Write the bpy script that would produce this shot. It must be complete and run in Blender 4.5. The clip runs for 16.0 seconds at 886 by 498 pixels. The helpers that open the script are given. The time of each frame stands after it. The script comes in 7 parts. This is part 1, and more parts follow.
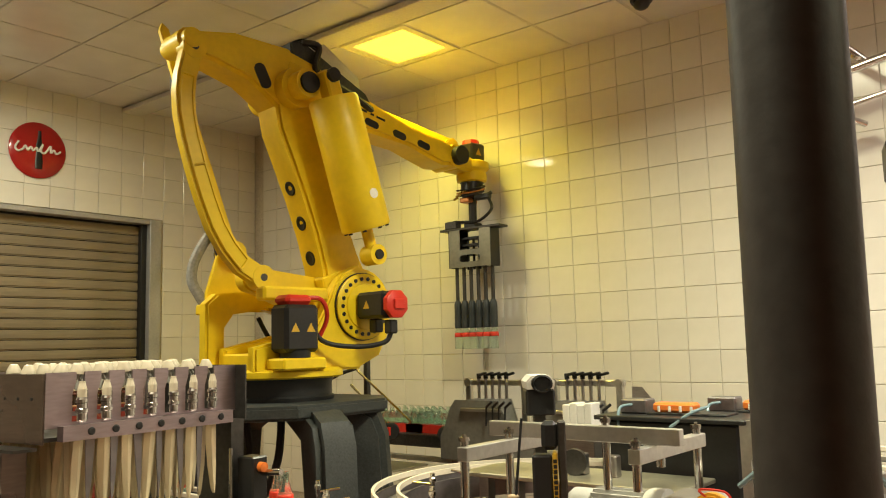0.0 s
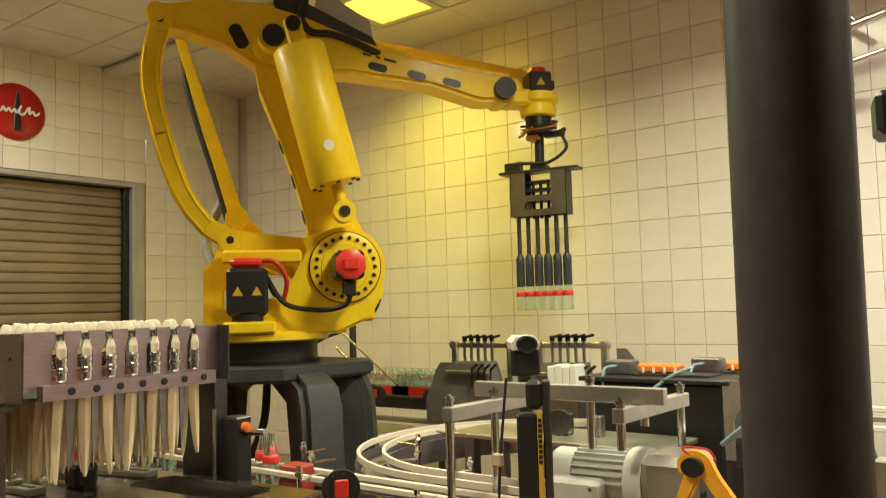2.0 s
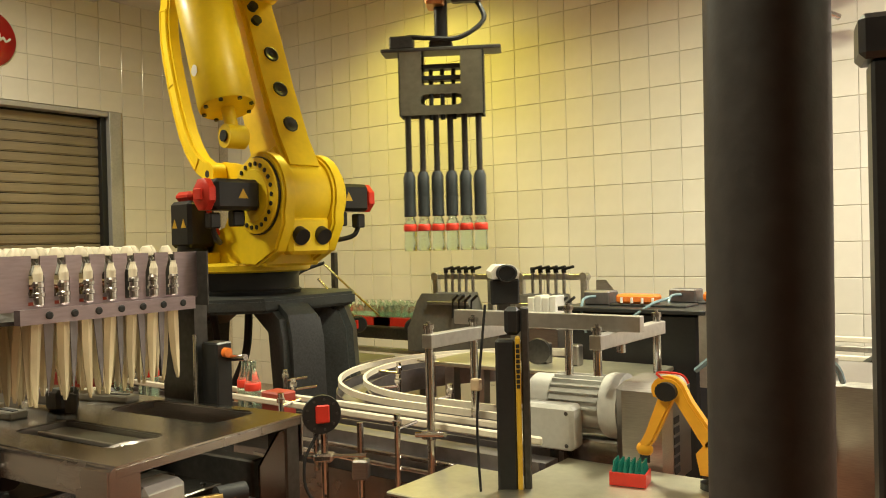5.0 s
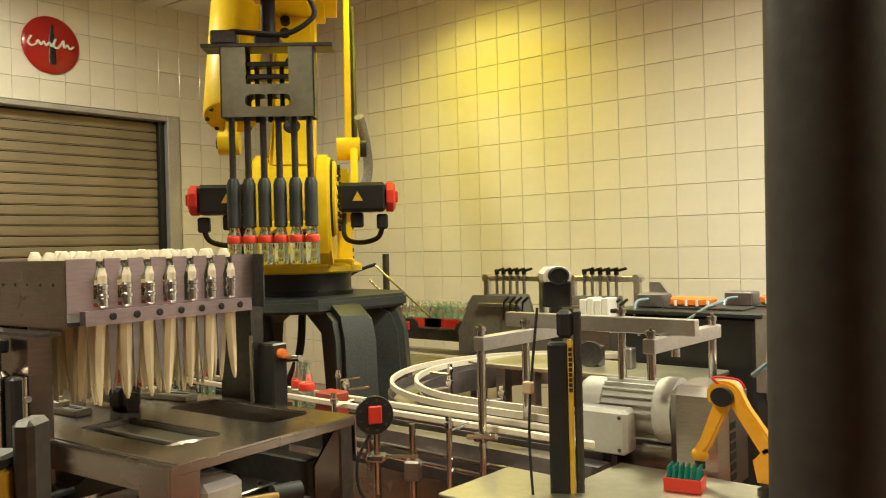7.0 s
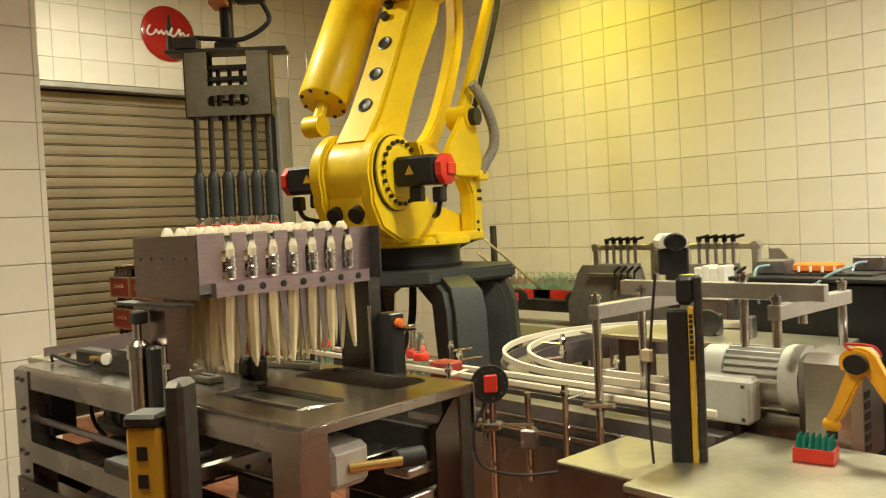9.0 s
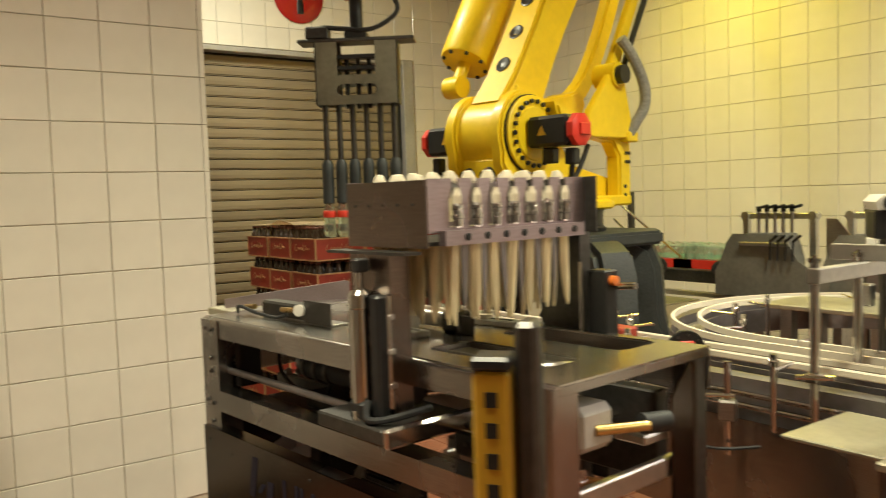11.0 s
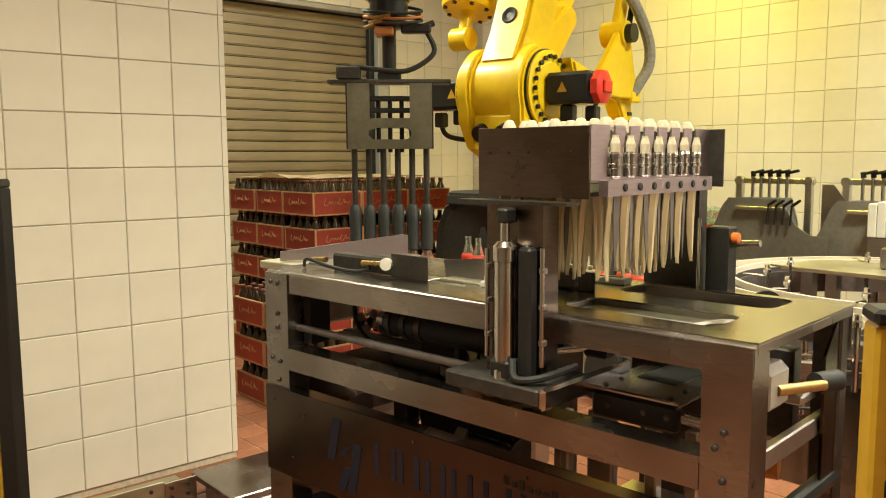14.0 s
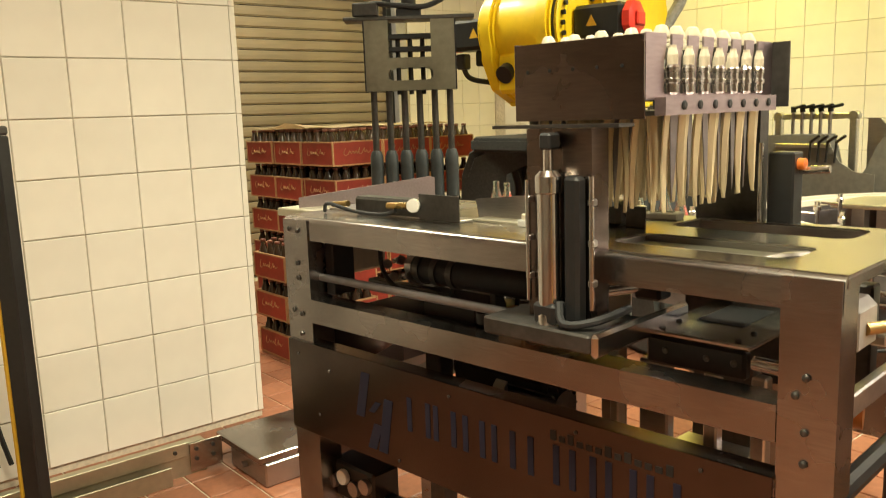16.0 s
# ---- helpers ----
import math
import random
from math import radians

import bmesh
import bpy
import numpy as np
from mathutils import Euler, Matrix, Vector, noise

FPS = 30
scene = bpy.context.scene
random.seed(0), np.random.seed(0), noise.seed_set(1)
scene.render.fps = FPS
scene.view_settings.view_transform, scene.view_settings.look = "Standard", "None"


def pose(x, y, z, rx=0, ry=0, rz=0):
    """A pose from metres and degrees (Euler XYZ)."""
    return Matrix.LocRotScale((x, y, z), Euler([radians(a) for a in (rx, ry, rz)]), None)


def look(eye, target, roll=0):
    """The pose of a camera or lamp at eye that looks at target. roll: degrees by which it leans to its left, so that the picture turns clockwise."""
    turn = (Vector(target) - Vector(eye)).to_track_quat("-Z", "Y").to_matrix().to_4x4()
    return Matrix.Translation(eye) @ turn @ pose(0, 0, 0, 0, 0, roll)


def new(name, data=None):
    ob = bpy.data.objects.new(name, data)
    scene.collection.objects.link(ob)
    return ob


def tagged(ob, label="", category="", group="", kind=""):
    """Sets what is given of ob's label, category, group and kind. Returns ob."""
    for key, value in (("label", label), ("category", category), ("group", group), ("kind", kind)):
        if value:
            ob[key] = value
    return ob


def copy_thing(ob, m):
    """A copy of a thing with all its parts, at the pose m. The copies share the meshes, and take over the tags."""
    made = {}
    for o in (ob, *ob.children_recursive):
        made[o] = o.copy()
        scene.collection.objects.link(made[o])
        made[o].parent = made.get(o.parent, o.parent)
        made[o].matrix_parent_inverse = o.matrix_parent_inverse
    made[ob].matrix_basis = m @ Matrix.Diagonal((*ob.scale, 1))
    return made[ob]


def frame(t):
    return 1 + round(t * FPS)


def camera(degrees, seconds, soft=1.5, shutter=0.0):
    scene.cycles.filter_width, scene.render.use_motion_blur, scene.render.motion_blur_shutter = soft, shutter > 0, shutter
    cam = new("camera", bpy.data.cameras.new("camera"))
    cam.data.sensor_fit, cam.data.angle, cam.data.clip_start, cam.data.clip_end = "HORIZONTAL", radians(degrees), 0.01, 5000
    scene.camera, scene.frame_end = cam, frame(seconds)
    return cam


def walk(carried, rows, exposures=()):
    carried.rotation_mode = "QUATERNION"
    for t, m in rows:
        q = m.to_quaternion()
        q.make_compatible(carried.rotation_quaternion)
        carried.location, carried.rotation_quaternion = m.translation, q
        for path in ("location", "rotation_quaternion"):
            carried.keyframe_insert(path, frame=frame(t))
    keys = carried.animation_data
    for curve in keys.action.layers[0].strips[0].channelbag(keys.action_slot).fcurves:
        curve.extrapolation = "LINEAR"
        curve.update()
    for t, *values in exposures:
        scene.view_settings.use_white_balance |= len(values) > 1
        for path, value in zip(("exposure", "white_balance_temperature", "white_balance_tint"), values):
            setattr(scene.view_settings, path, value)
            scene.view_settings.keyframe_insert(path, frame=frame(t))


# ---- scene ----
cam = camera(57.0, 16.0, soft=1.0, shutter=0.5)
PATH = [
    (0, (0.2846, 0.6598, 1.358), (-0.9684, 2.2008, 1.59), -1.5),
    (0.5, (0.2811, 0.6687, 1.353), (-0.9519, 2.2267, 1.578), -1.4),
    (1, (0.2777, 0.6726, 1.354), (-0.9543, 2.2346, 1.564), -1.4),
    (1.5, (0.2752, 0.6746, 1.351), (-0.9578, 2.2376, 1.548), -1.5),
    (2, (0.274, 0.679, 1.346), (-0.96, 2.246, 1.492), -1.6),
    (2.5, (0.276, 0.689, 1.339), (-0.957, 2.263, 1.396), -1.5),
    (3, (0.2786, 0.6874, 1.331), (-0.9344, 2.2774, 1.334), -1.5),
    (3.5, (0.2798, 0.6854, 1.33), (-0.9212, 2.2844, 1.318), -1.4),
    (6, (0.2758, 0.6896, 1.327), (-0.9532, 2.2676, 1.305), -1.4),
    (6.5, (0.2759, 0.6906, 1.328), (-0.9821, 2.2446, 1.308), -1.5),
    (7, (0.2781, 0.6789, 1.333), (-1.0249, 2.1959, 1.323), -1.4),
    (7.5, (0.277, 0.679, 1.329), (-1.068, 2.159, 1.329), -1.6),
    (8, (0.278, 0.678, 1.33), (-1.115, 2.113, 1.321), -2.2),
    (8.2, (0.281, 0.673, 1.333), (-1.134, 2.086, 1.316), -2.4),
    (10.3, (0.137, 0.645, 1.299), (-1.435, 1.875, 1.158), -2.4),
    (10.5, (0.106, 0.617, 1.299), (-1.48, 1.827, 1.159), -2.2),
    (11, (-0.017, 0.5, 1.284), (-1.638, 1.664, 1.158), -1.9),
    (11.5, (-0.189, 0.468, 1.275), (-1.873, 1.542, 1.172), -1.3),
    (12, (-0.264, 0.404, 1.265), (-1.968, 1.444, 1.147), -1.0),
    (12.5, (-0.296, 0.309, 1.263), (-1.942, 1.434, 1.108), -0.9),
    (13, (-0.328, 0.235, 1.252), (-1.916, 1.434, 1.057), -0.5),
    (13.5, (-0.344, 0.216, 1.264), (-1.877, 1.484, 1.059), -0.8),
    (14, (-0.38, 0.207, 1.263), (-1.874, 1.517, 1.039), -0.3),
    (14.5, (-0.419, 0.206, 1.249), (-1.914, 1.505, 0.975), -0.1),
    (15, (-0.464, 0.243, 1.241), (-1.981, 1.514, 0.952), -0.6),
    (15.5, (-0.501, 0.286, 1.219), (-2.033, 1.54, 0.934), -1.2),
    (16, (-0.519, 0.293, 1.204), (-2.038, 1.553, 0.875), -2.0),
]
walk(cam, [(t, look(eye, target, roll)) for t, eye, target, roll in PATH], exposures=[(0, -0.1), (6, 0.02), (8.2, 0.04), (10.5, -0.04), (11.2, 0.13), (13.5, 0.34), (15, 0.50), (16, 0.62)])
# ---- light and exposure ----
world = bpy.data.worlds.new("world")
scene.world = world
world.use_nodes = True
world.node_tree.nodes["Background"].inputs[0].default_value = (1.0, 0.86, 0.68, 1)
world.node_tree.nodes["Background"].inputs[1].default_value = 0.02


# ---- materials ----
def material(name, base, rough=0.5, metal=0.0, grain=0.0, grain_scale=60.0, stain=0.0, stain_scale=4.0, bump=0.0,
             stretch=(1, 1, 1), coat=0.0, per_object=0.0, wear=0.0, transmission=0.0, emit=0.0, emit_colour=None, ior=1.45):
    """A surface with fine grain, larger stains, roughness variation and fine relief."""
    m = bpy.data.materials.new(name)
    m.use_nodes = True
    nt = m.node_tree
    n, l = nt.nodes, nt.links
    p = n["Principled BSDF"]
    p.inputs["Metallic"].default_value = metal
    p.inputs["Coat Weight"].default_value = coat
    p.inputs["Coat Roughness"].default_value = 0.08
    p.inputs["IOR"].default_value = ior
    p.inputs["Transmission Weight"].default_value = transmission
    co = n.new("ShaderNodeTexCoord")
    mp = n.new("ShaderNodeMapping")
    mp.inputs["Scale"].default_value = stretch
    l.new(co.outputs["Object"], mp.inputs["Vector"])
    fine = n.new("ShaderNodeTexNoise")
    fine.inputs["Scale"].default_value = grain_scale
    fine.inputs["Detail"].default_value = 6
    l.new(mp.outputs["Vector"], fine.inputs["Vector"])
    big = n.new("ShaderNodeTexNoise")
    big.inputs["Scale"].default_value = stain_scale
    big.inputs["Detail"].default_value = 4
    l.new(co.outputs["Object"], big.inputs["Vector"])

    def ramp(src, amount):
        r = n.new("ShaderNodeMapRange")
        r.inputs["From Min"].default_value, r.inputs["From Max"].default_value = 0.25, 0.75
        r.inputs["To Min"].default_value, r.inputs["To Max"].default_value = 1 - amount, 1 + amount * 0.6
        l.new(src, r.inputs["Value"])
        return r.outputs["Result"]

    def times(a, b):
        q = n.new("ShaderNodeMath")
        q.operation = "MULTIPLY"
        l.new(a, q.inputs[0])
        l.new(b, q.inputs[1])
        return q.outputs[0]

    value = times(ramp(fine.outputs["Fac"], grain), ramp(big.outputs["Fac"], stain))
    if per_object:
        info = n.new("ShaderNodeObjectInfo")
        r = n.new("ShaderNodeMapRange")
        r.inputs["To Min"].default_value, r.inputs["To Max"].default_value = 1 - per_object, 1 + per_object
        l.new(info.outputs["Random"], r.inputs["Value"])
        value = times(value, r.outputs["Result"])
    mix = n.new("ShaderNodeVectorMath")
    mix.operation = "SCALE"
    mix.inputs[0].default_value = base
    l.new(value, mix.inputs["Scale"])
    l.new(mix.outputs[0], p.inputs["Base Color"])
    rr = n.new("ShaderNodeMapRange")
    rr.inputs["To Min"].default_value = max(0.02, rough * (1 - 0.35 - wear))
    rr.inputs["To Max"].default_value = min(1.0, rough * (1 + 0.35 + wear))
    l.new(big.outputs["Fac"], rr.inputs["Value"])
    l.new(rr.outputs["Result"], p.inputs["Roughness"])
    if bump:
        b = n.new("ShaderNodeBump")
        b.inputs["Strength"].default_value = min(1.0, bump)
        b.inputs["Distance"].default_value = 0.002
        l.new(fine.outputs["Fac"], b.inputs["Height"])
        l.new(b.outputs["Normal"], p.inputs["Normal"])
    if emit:
        p.inputs["Emission Color"].default_value = (*(emit_colour or base), 1)
        p.inputs["Emission Strength"].default_value = emit
    return m


M = dict(
    tile=material("glazed_tile", (0.78, 0.74, 0.66), 0.13, grain=0.03, grain_scale=9, stain=0.05, stain_scale=2.5, bump=0.05, per_object=0.035, ior=1.5),
    grout=material("grout", (0.62, 0.55, 0.44), 0.9, grain=0.25, stain=0.2, bump=0.3),
    floor=material("quarry_tile_floor", (0.33, 0.13, 0.07), 0.42, grain=0.2, grain_scale=40, stain=0.35, stain_scale=3, bump=0.2, per_object=0.12),
    ceiling=material("ceiling_panel", (0.80, 0.78, 0.74), 0.16, grain=0.05, grain_scale=120, stain=0.08, bump=0.1),
    tbar=material("ceiling_bar", (0.66, 0.64, 0.60), 0.4, grain=0.1, stain=0.1),
    yellow=material("robot_yellow_paint", (0.86, 0.60, 0.012), 0.42, grain=0.06, grain_scale=25, stain=0.10, stain_scale=5, bump=0.10, coat=0.08),
    toy=material("orange_plastic", (0.80, 0.38, 0.025), 0.35, grain=0.06, stain=0.08, bump=0.05),
    red=material("red_plastic", (0.62, 0.035, 0.02), 0.38, grain=0.08, stain=0.12, bump=0.05),
    black=material("black_enamel", (0.018, 0.018, 0.019), 0.38, grain=0.2, stain=0.3, bump=0.1),
    post=material("dark_grey_post_paint", (0.036, 0.033, 0.031), 0.5, grain=0.25, grain_scale=70, stain=0.25, stain_scale=3, bump=0.25),
    navy=material("navy_ink", (0.008, 0.009, 0.028), 0.7, grain=0.1, stain=0.15),
    satin=material("satin_steel_bar", (0.30, 0.28, 0.29), 0.5, metal=1.0, grain=0.15, grain_scale=40, stain=0.2, bump=0.12),
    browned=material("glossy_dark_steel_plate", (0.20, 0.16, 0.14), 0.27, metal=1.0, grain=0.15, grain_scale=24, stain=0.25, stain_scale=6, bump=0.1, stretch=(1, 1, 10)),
    # satin steel; the pink of the lamp light is tinted into its base
    pink_lit=material("satin_steel_pink_lit", (0.40, 0.33, 0.35), 0.45, metal=1.0, grain=0.12, grain_scale=30, stain=0.15, stain_scale=5, bump=0.1, stretch=(6, 1, 6)),
    frame_steel=material("glossy_folded_stainless", (0.36, 0.335, 0.32), 0.25, metal=1.0, grain=0.14, grain_scale=26, stain=0.3, stain_scale=5, bump=0.08, stretch=(1, 12, 12), wear=0.2),
    # stainless with the mirrored dark red floor put into its brown base colour
    panel=material("reflection_darkened_stainless", (0.112, 0.090, 0.080), 0.22, metal=1.0, grain=0.12, grain_scale=26, stain=0.3, stain_scale=3, bump=0.08, stretch=(2, 2, 14), wear=0.2),
    satin_sheet=material("pale_satin_sheet", (0.53, 0.50, 0.39), 0.40, metal=0.92, grain=0.1, grain_scale=40, stain=0.2, stain_scale=4, bump=0.08),
    rubber=material("black_rubber", (0.02, 0.02, 0.022), 0.6, grain=0.2, stain=0.3, bump=0.15),
    charcoal=material("charcoal_casting", (0.045, 0.05, 0.05), 0.5, grain=0.35, grain_scale=90, stain=0.25, bump=0.5),
    steel=material("brushed_stainless", (0.43, 0.405, 0.39), 0.33, metal=1.0, grain=0.16, grain_scale=30, stain=0.18, stain_scale=5, bump=0.12, stretch=(1, 14, 14), wear=0.1),
    steel_x=material("scuffed_stainless_sheet", (0.54, 0.51, 0.47), 0.23, metal=1.0, grain=0.22, grain_scale=26, stain=0.25, stain_scale=4, bump=0.15, stretch=(2, 16, 2), wear=0.2),
    chrome=material("polished_steel", (0.62, 0.60, 0.58), 0.16, metal=1.0, grain=0.06, stain=0.1),
    alu=material("aluminium", (0.60, 0.58, 0.55), 0.38, metal=1.0, grain=0.12, grain_scale=50, stain=0.14, bump=0.1),
    bracket=material("anodised_bracket", (0.30, 0.285, 0.22), 0.36, metal=0.9, grain=0.15, grain_scale=40, stain=0.2, bump=0.1),
    dark_steel=material("dark_oiled_steel", (0.10, 0.095, 0.09), 0.42, metal=0.85, grain=0.25, stain=0.3, bump=0.2),
    guard=material("dull_grey_sheet", (0.24, 0.23, 0.205), 0.5, metal=0.4, grain=0.15, grain_scale=40, stain=0.2, bump=0.1),
    shutter=material("shutter_slat", (0.30, 0.245, 0.17), 0.42, metal=0.2, grain=0.12, grain_scale=20, stain=0.2, stain_scale=2, bump=0.1, per_object=0.10, stretch=(1, 0.3, 8)),
    frame=material("door_frame_metal", (0.48, 0.47, 0.46), 0.45, metal=0.3, grain=0.12, stain=0.2, bump=0.1),
    plaster=material("plain_wall", (0.42, 0.39, 0.34), 0.8, grain=0.1, stain=0.15, bump=0.2),
    rail=material("cream_plastic_rail", (0.74, 0.67, 0.55), 0.4, grain=0.06, stain=0.14, bump=0.05),
    nozzle=material("ivory_plastic", (0.66, 0.59, 0.46), 0.42, grain=0.08, grain_scale=50, stain=0.12, bump=0.08, per_object=0.06),
    finger=material("ivory_flexible_plastic", (0.80, 0.68, 0.44), 0.40, grain=0.16, grain_scale=14, stain=0.2, bump=0.12, stretch=(4, 4, 0.7), per_object=0.15),
    gripcup=material("dark_grey_polymer", (0.045, 0.052, 0.055), 0.42, grain=0.15, stain=0.15, bump=0.1),
    glass=material("green_tinted_glass", (0.78, 0.93, 0.82), 0.04, transmission=0.92, ior=1.35),
    cola=material("dark_cola_glass", (0.035, 0.018, 0.010), 0.08, grain=0.1, coat=0.4),
    label_red=material("red_label", (0.78, 0.055, 0.03), 0.45, grain=0.06, stain=0.08),
    cap_brown=material("dark_crown_cap", (0.16, 0.05, 0.03), 0.4, grain=0.2, stain=0.4, stain_scale=20),
    crate_red=material("crate_red", (0.31, 0.04, 0.025), 0.5, grain=0.15, grain_scale=30, stain=0.25, bump=0.15, per_object=0.15),
    crate_edge=material("crate_tan_edge", (0.45, 0.25, 0.12), 0.6, grain=0.15, stain=0.2, bump=0.15),
    wood=material("pallet_wood", (0.34, 0.22, 0.12), 0.75, grain=0.3, grain_scale=20, stain=0.25, bump=0.4, stretch=(1, 8, 8)),
    card=material("tan_cardboard", (0.52, 0.40, 0.26), 0.8, grain=0.1, stain=0.12, bump=0.1),
    sign_red=material("enamel_sign_red", (0.40, 0.012, 0.012), 0.22, grain=0.05, stain=0.1, coat=0.4),
    white=material("white_enamel", (0.80, 0.77, 0.72), 0.35, grain=0.05, stain=0.08),
    grey_paint=material("light_grey_paint", (0.50, 0.49, 0.46), 0.42, grain=0.08, stain=0.12, bump=0.1),
    copper=material("copper_tubing", (0.62, 0.26, 0.09), 0.35, metal=0.7, grain=0.15, stain=0.2),
    orange=material("orange_valve_plastic", (0.75, 0.19, 0.03), 0.38, grain=0.1, stain=0.1),
    blue=material("blue_ink", (0.012, 0.02, 0.16), 0.4, grain=0.1, stain=0.1),
    ink=material("black_ink", (0.015, 0.015, 0.015), 0.5, grain=0.1),
    sensor_yellow=material("sensor_yellow_paint", (0.60, 0.36, 0.03), 0.4, grain=0.1, stain=0.15, bump=0.1),
    brass=material("brass", (0.52, 0.36, 0.14), 0.3, metal=1.0, grain=0.12, stain=0.2),
    hose=material("grey_hose_sleeve", (0.28, 0.27, 0.25), 0.7, grain=0.3, grain_scale=60, stain=0.2, bump=0.8),
    clear=material("clear_plastic_tube", (0.30, 0.42, 0.47), 0.2, grain=0.05, transmission=0.4),
    teal=material("teal_glass", (0.02, 0.24, 0.19), 0.1, grain=0.1, coat=0.5, transmission=0.3),
    lamp_yellow=material("yellow_lamp_diffuser", (0.9, 0.7, 0.15), 0.5, emit=3.0, emit_colour=(1.0, 0.72, 0.05)),
    lamp_white=material("warm_lamp_diffuser", (0.9, 0.85, 0.75), 0.5, emit=4.0, emit_colour=(1.0, 0.86, 0.66)),
)


# ---- mesh building ----
def box(bm, x0, y0, z0, x1, y1, z1, bevel=0.0, m=None):
    r = bmesh.ops.create_cube(bm, size=1)
    vs = r["verts"]
    bmesh.ops.scale(bm, vec=(abs(x1 - x0), abs(y1 - y0), abs(z1 - z0)), verts=vs)
    bmesh.ops.translate(bm, vec=((x0 + x1) / 2, (y0 + y1) / 2, (z0 + z1) / 2), verts=vs)
    if bevel:
        es = list({e for v in vs for e in v.link_edges})
        q = bmesh.ops.bevel(bm, geom=es, offset=bevel, segments=1, affect="EDGES")
        vs = list({v for f in q["faces"] for v in f.verts} | {v for v in vs if v.is_valid})
    if m is not None:
        bmesh.ops.transform(bm, matrix=m, verts=vs)
    return bm


def rod(bm, a, b, r, r2=None, seg=16, ends=True):
    a, b = Vector(a), Vector(b)
    d = b - a
    m = Matrix.Translation((a + b) / 2) @ d.to_track_quat("Z", "Y").to_matrix().to_4x4()
    bmesh.ops.create_cone(bm, cap_ends=ends, segments=seg, radius1=r, radius2=r if r2 is None else r2, depth=d.length, matrix=m)
    return bm


def ball(bm, c, r, scale=(1, 1, 1), seg=14):
    bmesh.ops.create_uvsphere(bm, u_segments=seg, v_segments=max(6, seg // 2), radius=r, matrix=Matrix.Translation(c) @ Matrix.Diagonal((*scale, 1)))
    return bm


def lathe(bm, profile, seg=16, at=(0, 0, 0), m=None):
    """Turns (radius, height) pairs round z."""
    rings = []
    for r, z in profile:
        rings.append([bm.verts.new((at[0] + r * math.cos(2 * math.pi * i / seg), at[1] + r * math.sin(2 * math.pi * i / seg), at[2] + z)) for i in range(seg)])
    for a, b in zip(rings, rings[1:]):
        for i in range(seg):
            bm.faces.new((a[i], a[(i + 1) % seg], b[(i + 1) % seg], b[i]))
    bm.faces.new(list(reversed(rings[0])))
    bm.faces.new(rings[-1])
    if m is not None:
        bmesh.ops.transform(bm, matrix=m, verts=[v for q in rings for v in q])
    return bm


def sweep(bm, pts, r, seg=8, steps=6):
    """A round tube along a smooth line through the points."""
    p = [Vector(q) for q in pts]
    line = []
    for i in range(len(p) - 1):
        a, b, c, d = p[max(i - 1, 0)], p[i], p[i + 1], p[min(i + 2, len(p) - 1)]
        for k in range(steps):
            t = k / steps
            line.append(0.5 * (2 * b + (c - a) * t + (2 * a - 5 * b + 4 * c - d) * t * t + (3 * b - a - 3 * c + d) * t ** 3))
    line.append(p[-1])
    side = None
    rings = []
    for i, q in enumerate(line):
        d = (line[min(i + 1, len(line) - 1)] - line[max(i - 1, 0)]).normalized()
        if side is None:
            side = d.orthogonal().normalized()
        side = (side - d * side.dot(d)).normalized()
        up = d.cross(side)
        rings.append([bm.verts.new(q + r * (math.cos(2 * math.pi * k / seg) * side + math.sin(2 * math.pi * k / seg) * up)) for k in range(seg)])
    for a, b in zip(rings, rings[1:]):
        for i in range(seg):
            bm.faces.new((a[i], a[(i + 1) % seg], b[(i + 1) % seg], b[i]))
    bm.faces.new(list(reversed(rings[0])))
    bm.faces.new(rings[-1])
    return bm


def slab(bm, pts, y0, y1, bevel=0.0, taper=None):
    """A plate with the outline pts in x and z, from y0 to y1."""
    lo = [bm.verts.new((x, y0, z)) for x, z in pts]
    hi = [bm.verts.new((x, y1, z)) for x, z in pts]
    n = len(pts)
    fs = [bm.faces.new(lo), bm.faces.new(list(reversed(hi)))]
    for i in range(n):
        fs.append(bm.faces.new((lo[i], hi[i], hi[(i + 1) % n], lo[(i + 1) % n])))
    bmesh.ops.recalc_face_normals(bm, faces=fs)
    if bevel:
        es = [e for f in fs[:2] for e in f.edges]
        bmesh.ops.bevel(bm, geom=es, offset=bevel, segments=2, affect="EDGES")
    return bm


def arc(cx, cz, r, a0, a1, n=10):
    return [(cx + r * math.cos(radians(a0 + (a1 - a0) * i / n)), cz + r * math.sin(radians(a0 + (a1 - a0) * i / n))) for i in range(n + 1)]


def bmn():
    return bmesh.new()


def part(name, bm, mat, parent=None, label="", smooth=True, m=None):
    me = bpy.data.meshes.new(name)
    bmesh.ops.recalc_face_normals(bm, faces=bm.faces)
    bm.to_mesh(me)
    bm.free()
    me.materials.append(mat)
    if smooth:
        me.polygons.foreach_set("use_smooth", [True] * len(me.polygons))
        me.set_sharp_from_angle(angle=radians(35))
    ob = new(name, me)
    if parent is not None:
        ob.parent = parent
    if m is not None:
        ob.matrix_basis = m
    if label:
        tagged(ob, label)
    return ob


def empty(name, m, label, category, group=""):
    ob = new(name)
    ob.empty_display_size = 0.1
    ob.matrix_basis = m
    return tagged(ob, label, category, group)


def piece(name, mesh, parent, m):
    ob = new(name, mesh)
    ob.parent = parent
    ob.matrix_basis = m
    return ob


def mesh_of(bm, mat, name):
    me = bpy.data.meshes.new(name)
    bmesh.ops.recalc_face_normals(bm, faces=bm.faces)
    bm.to_mesh(me)
    bm.free()
    me.materials.append(mat)
    return me


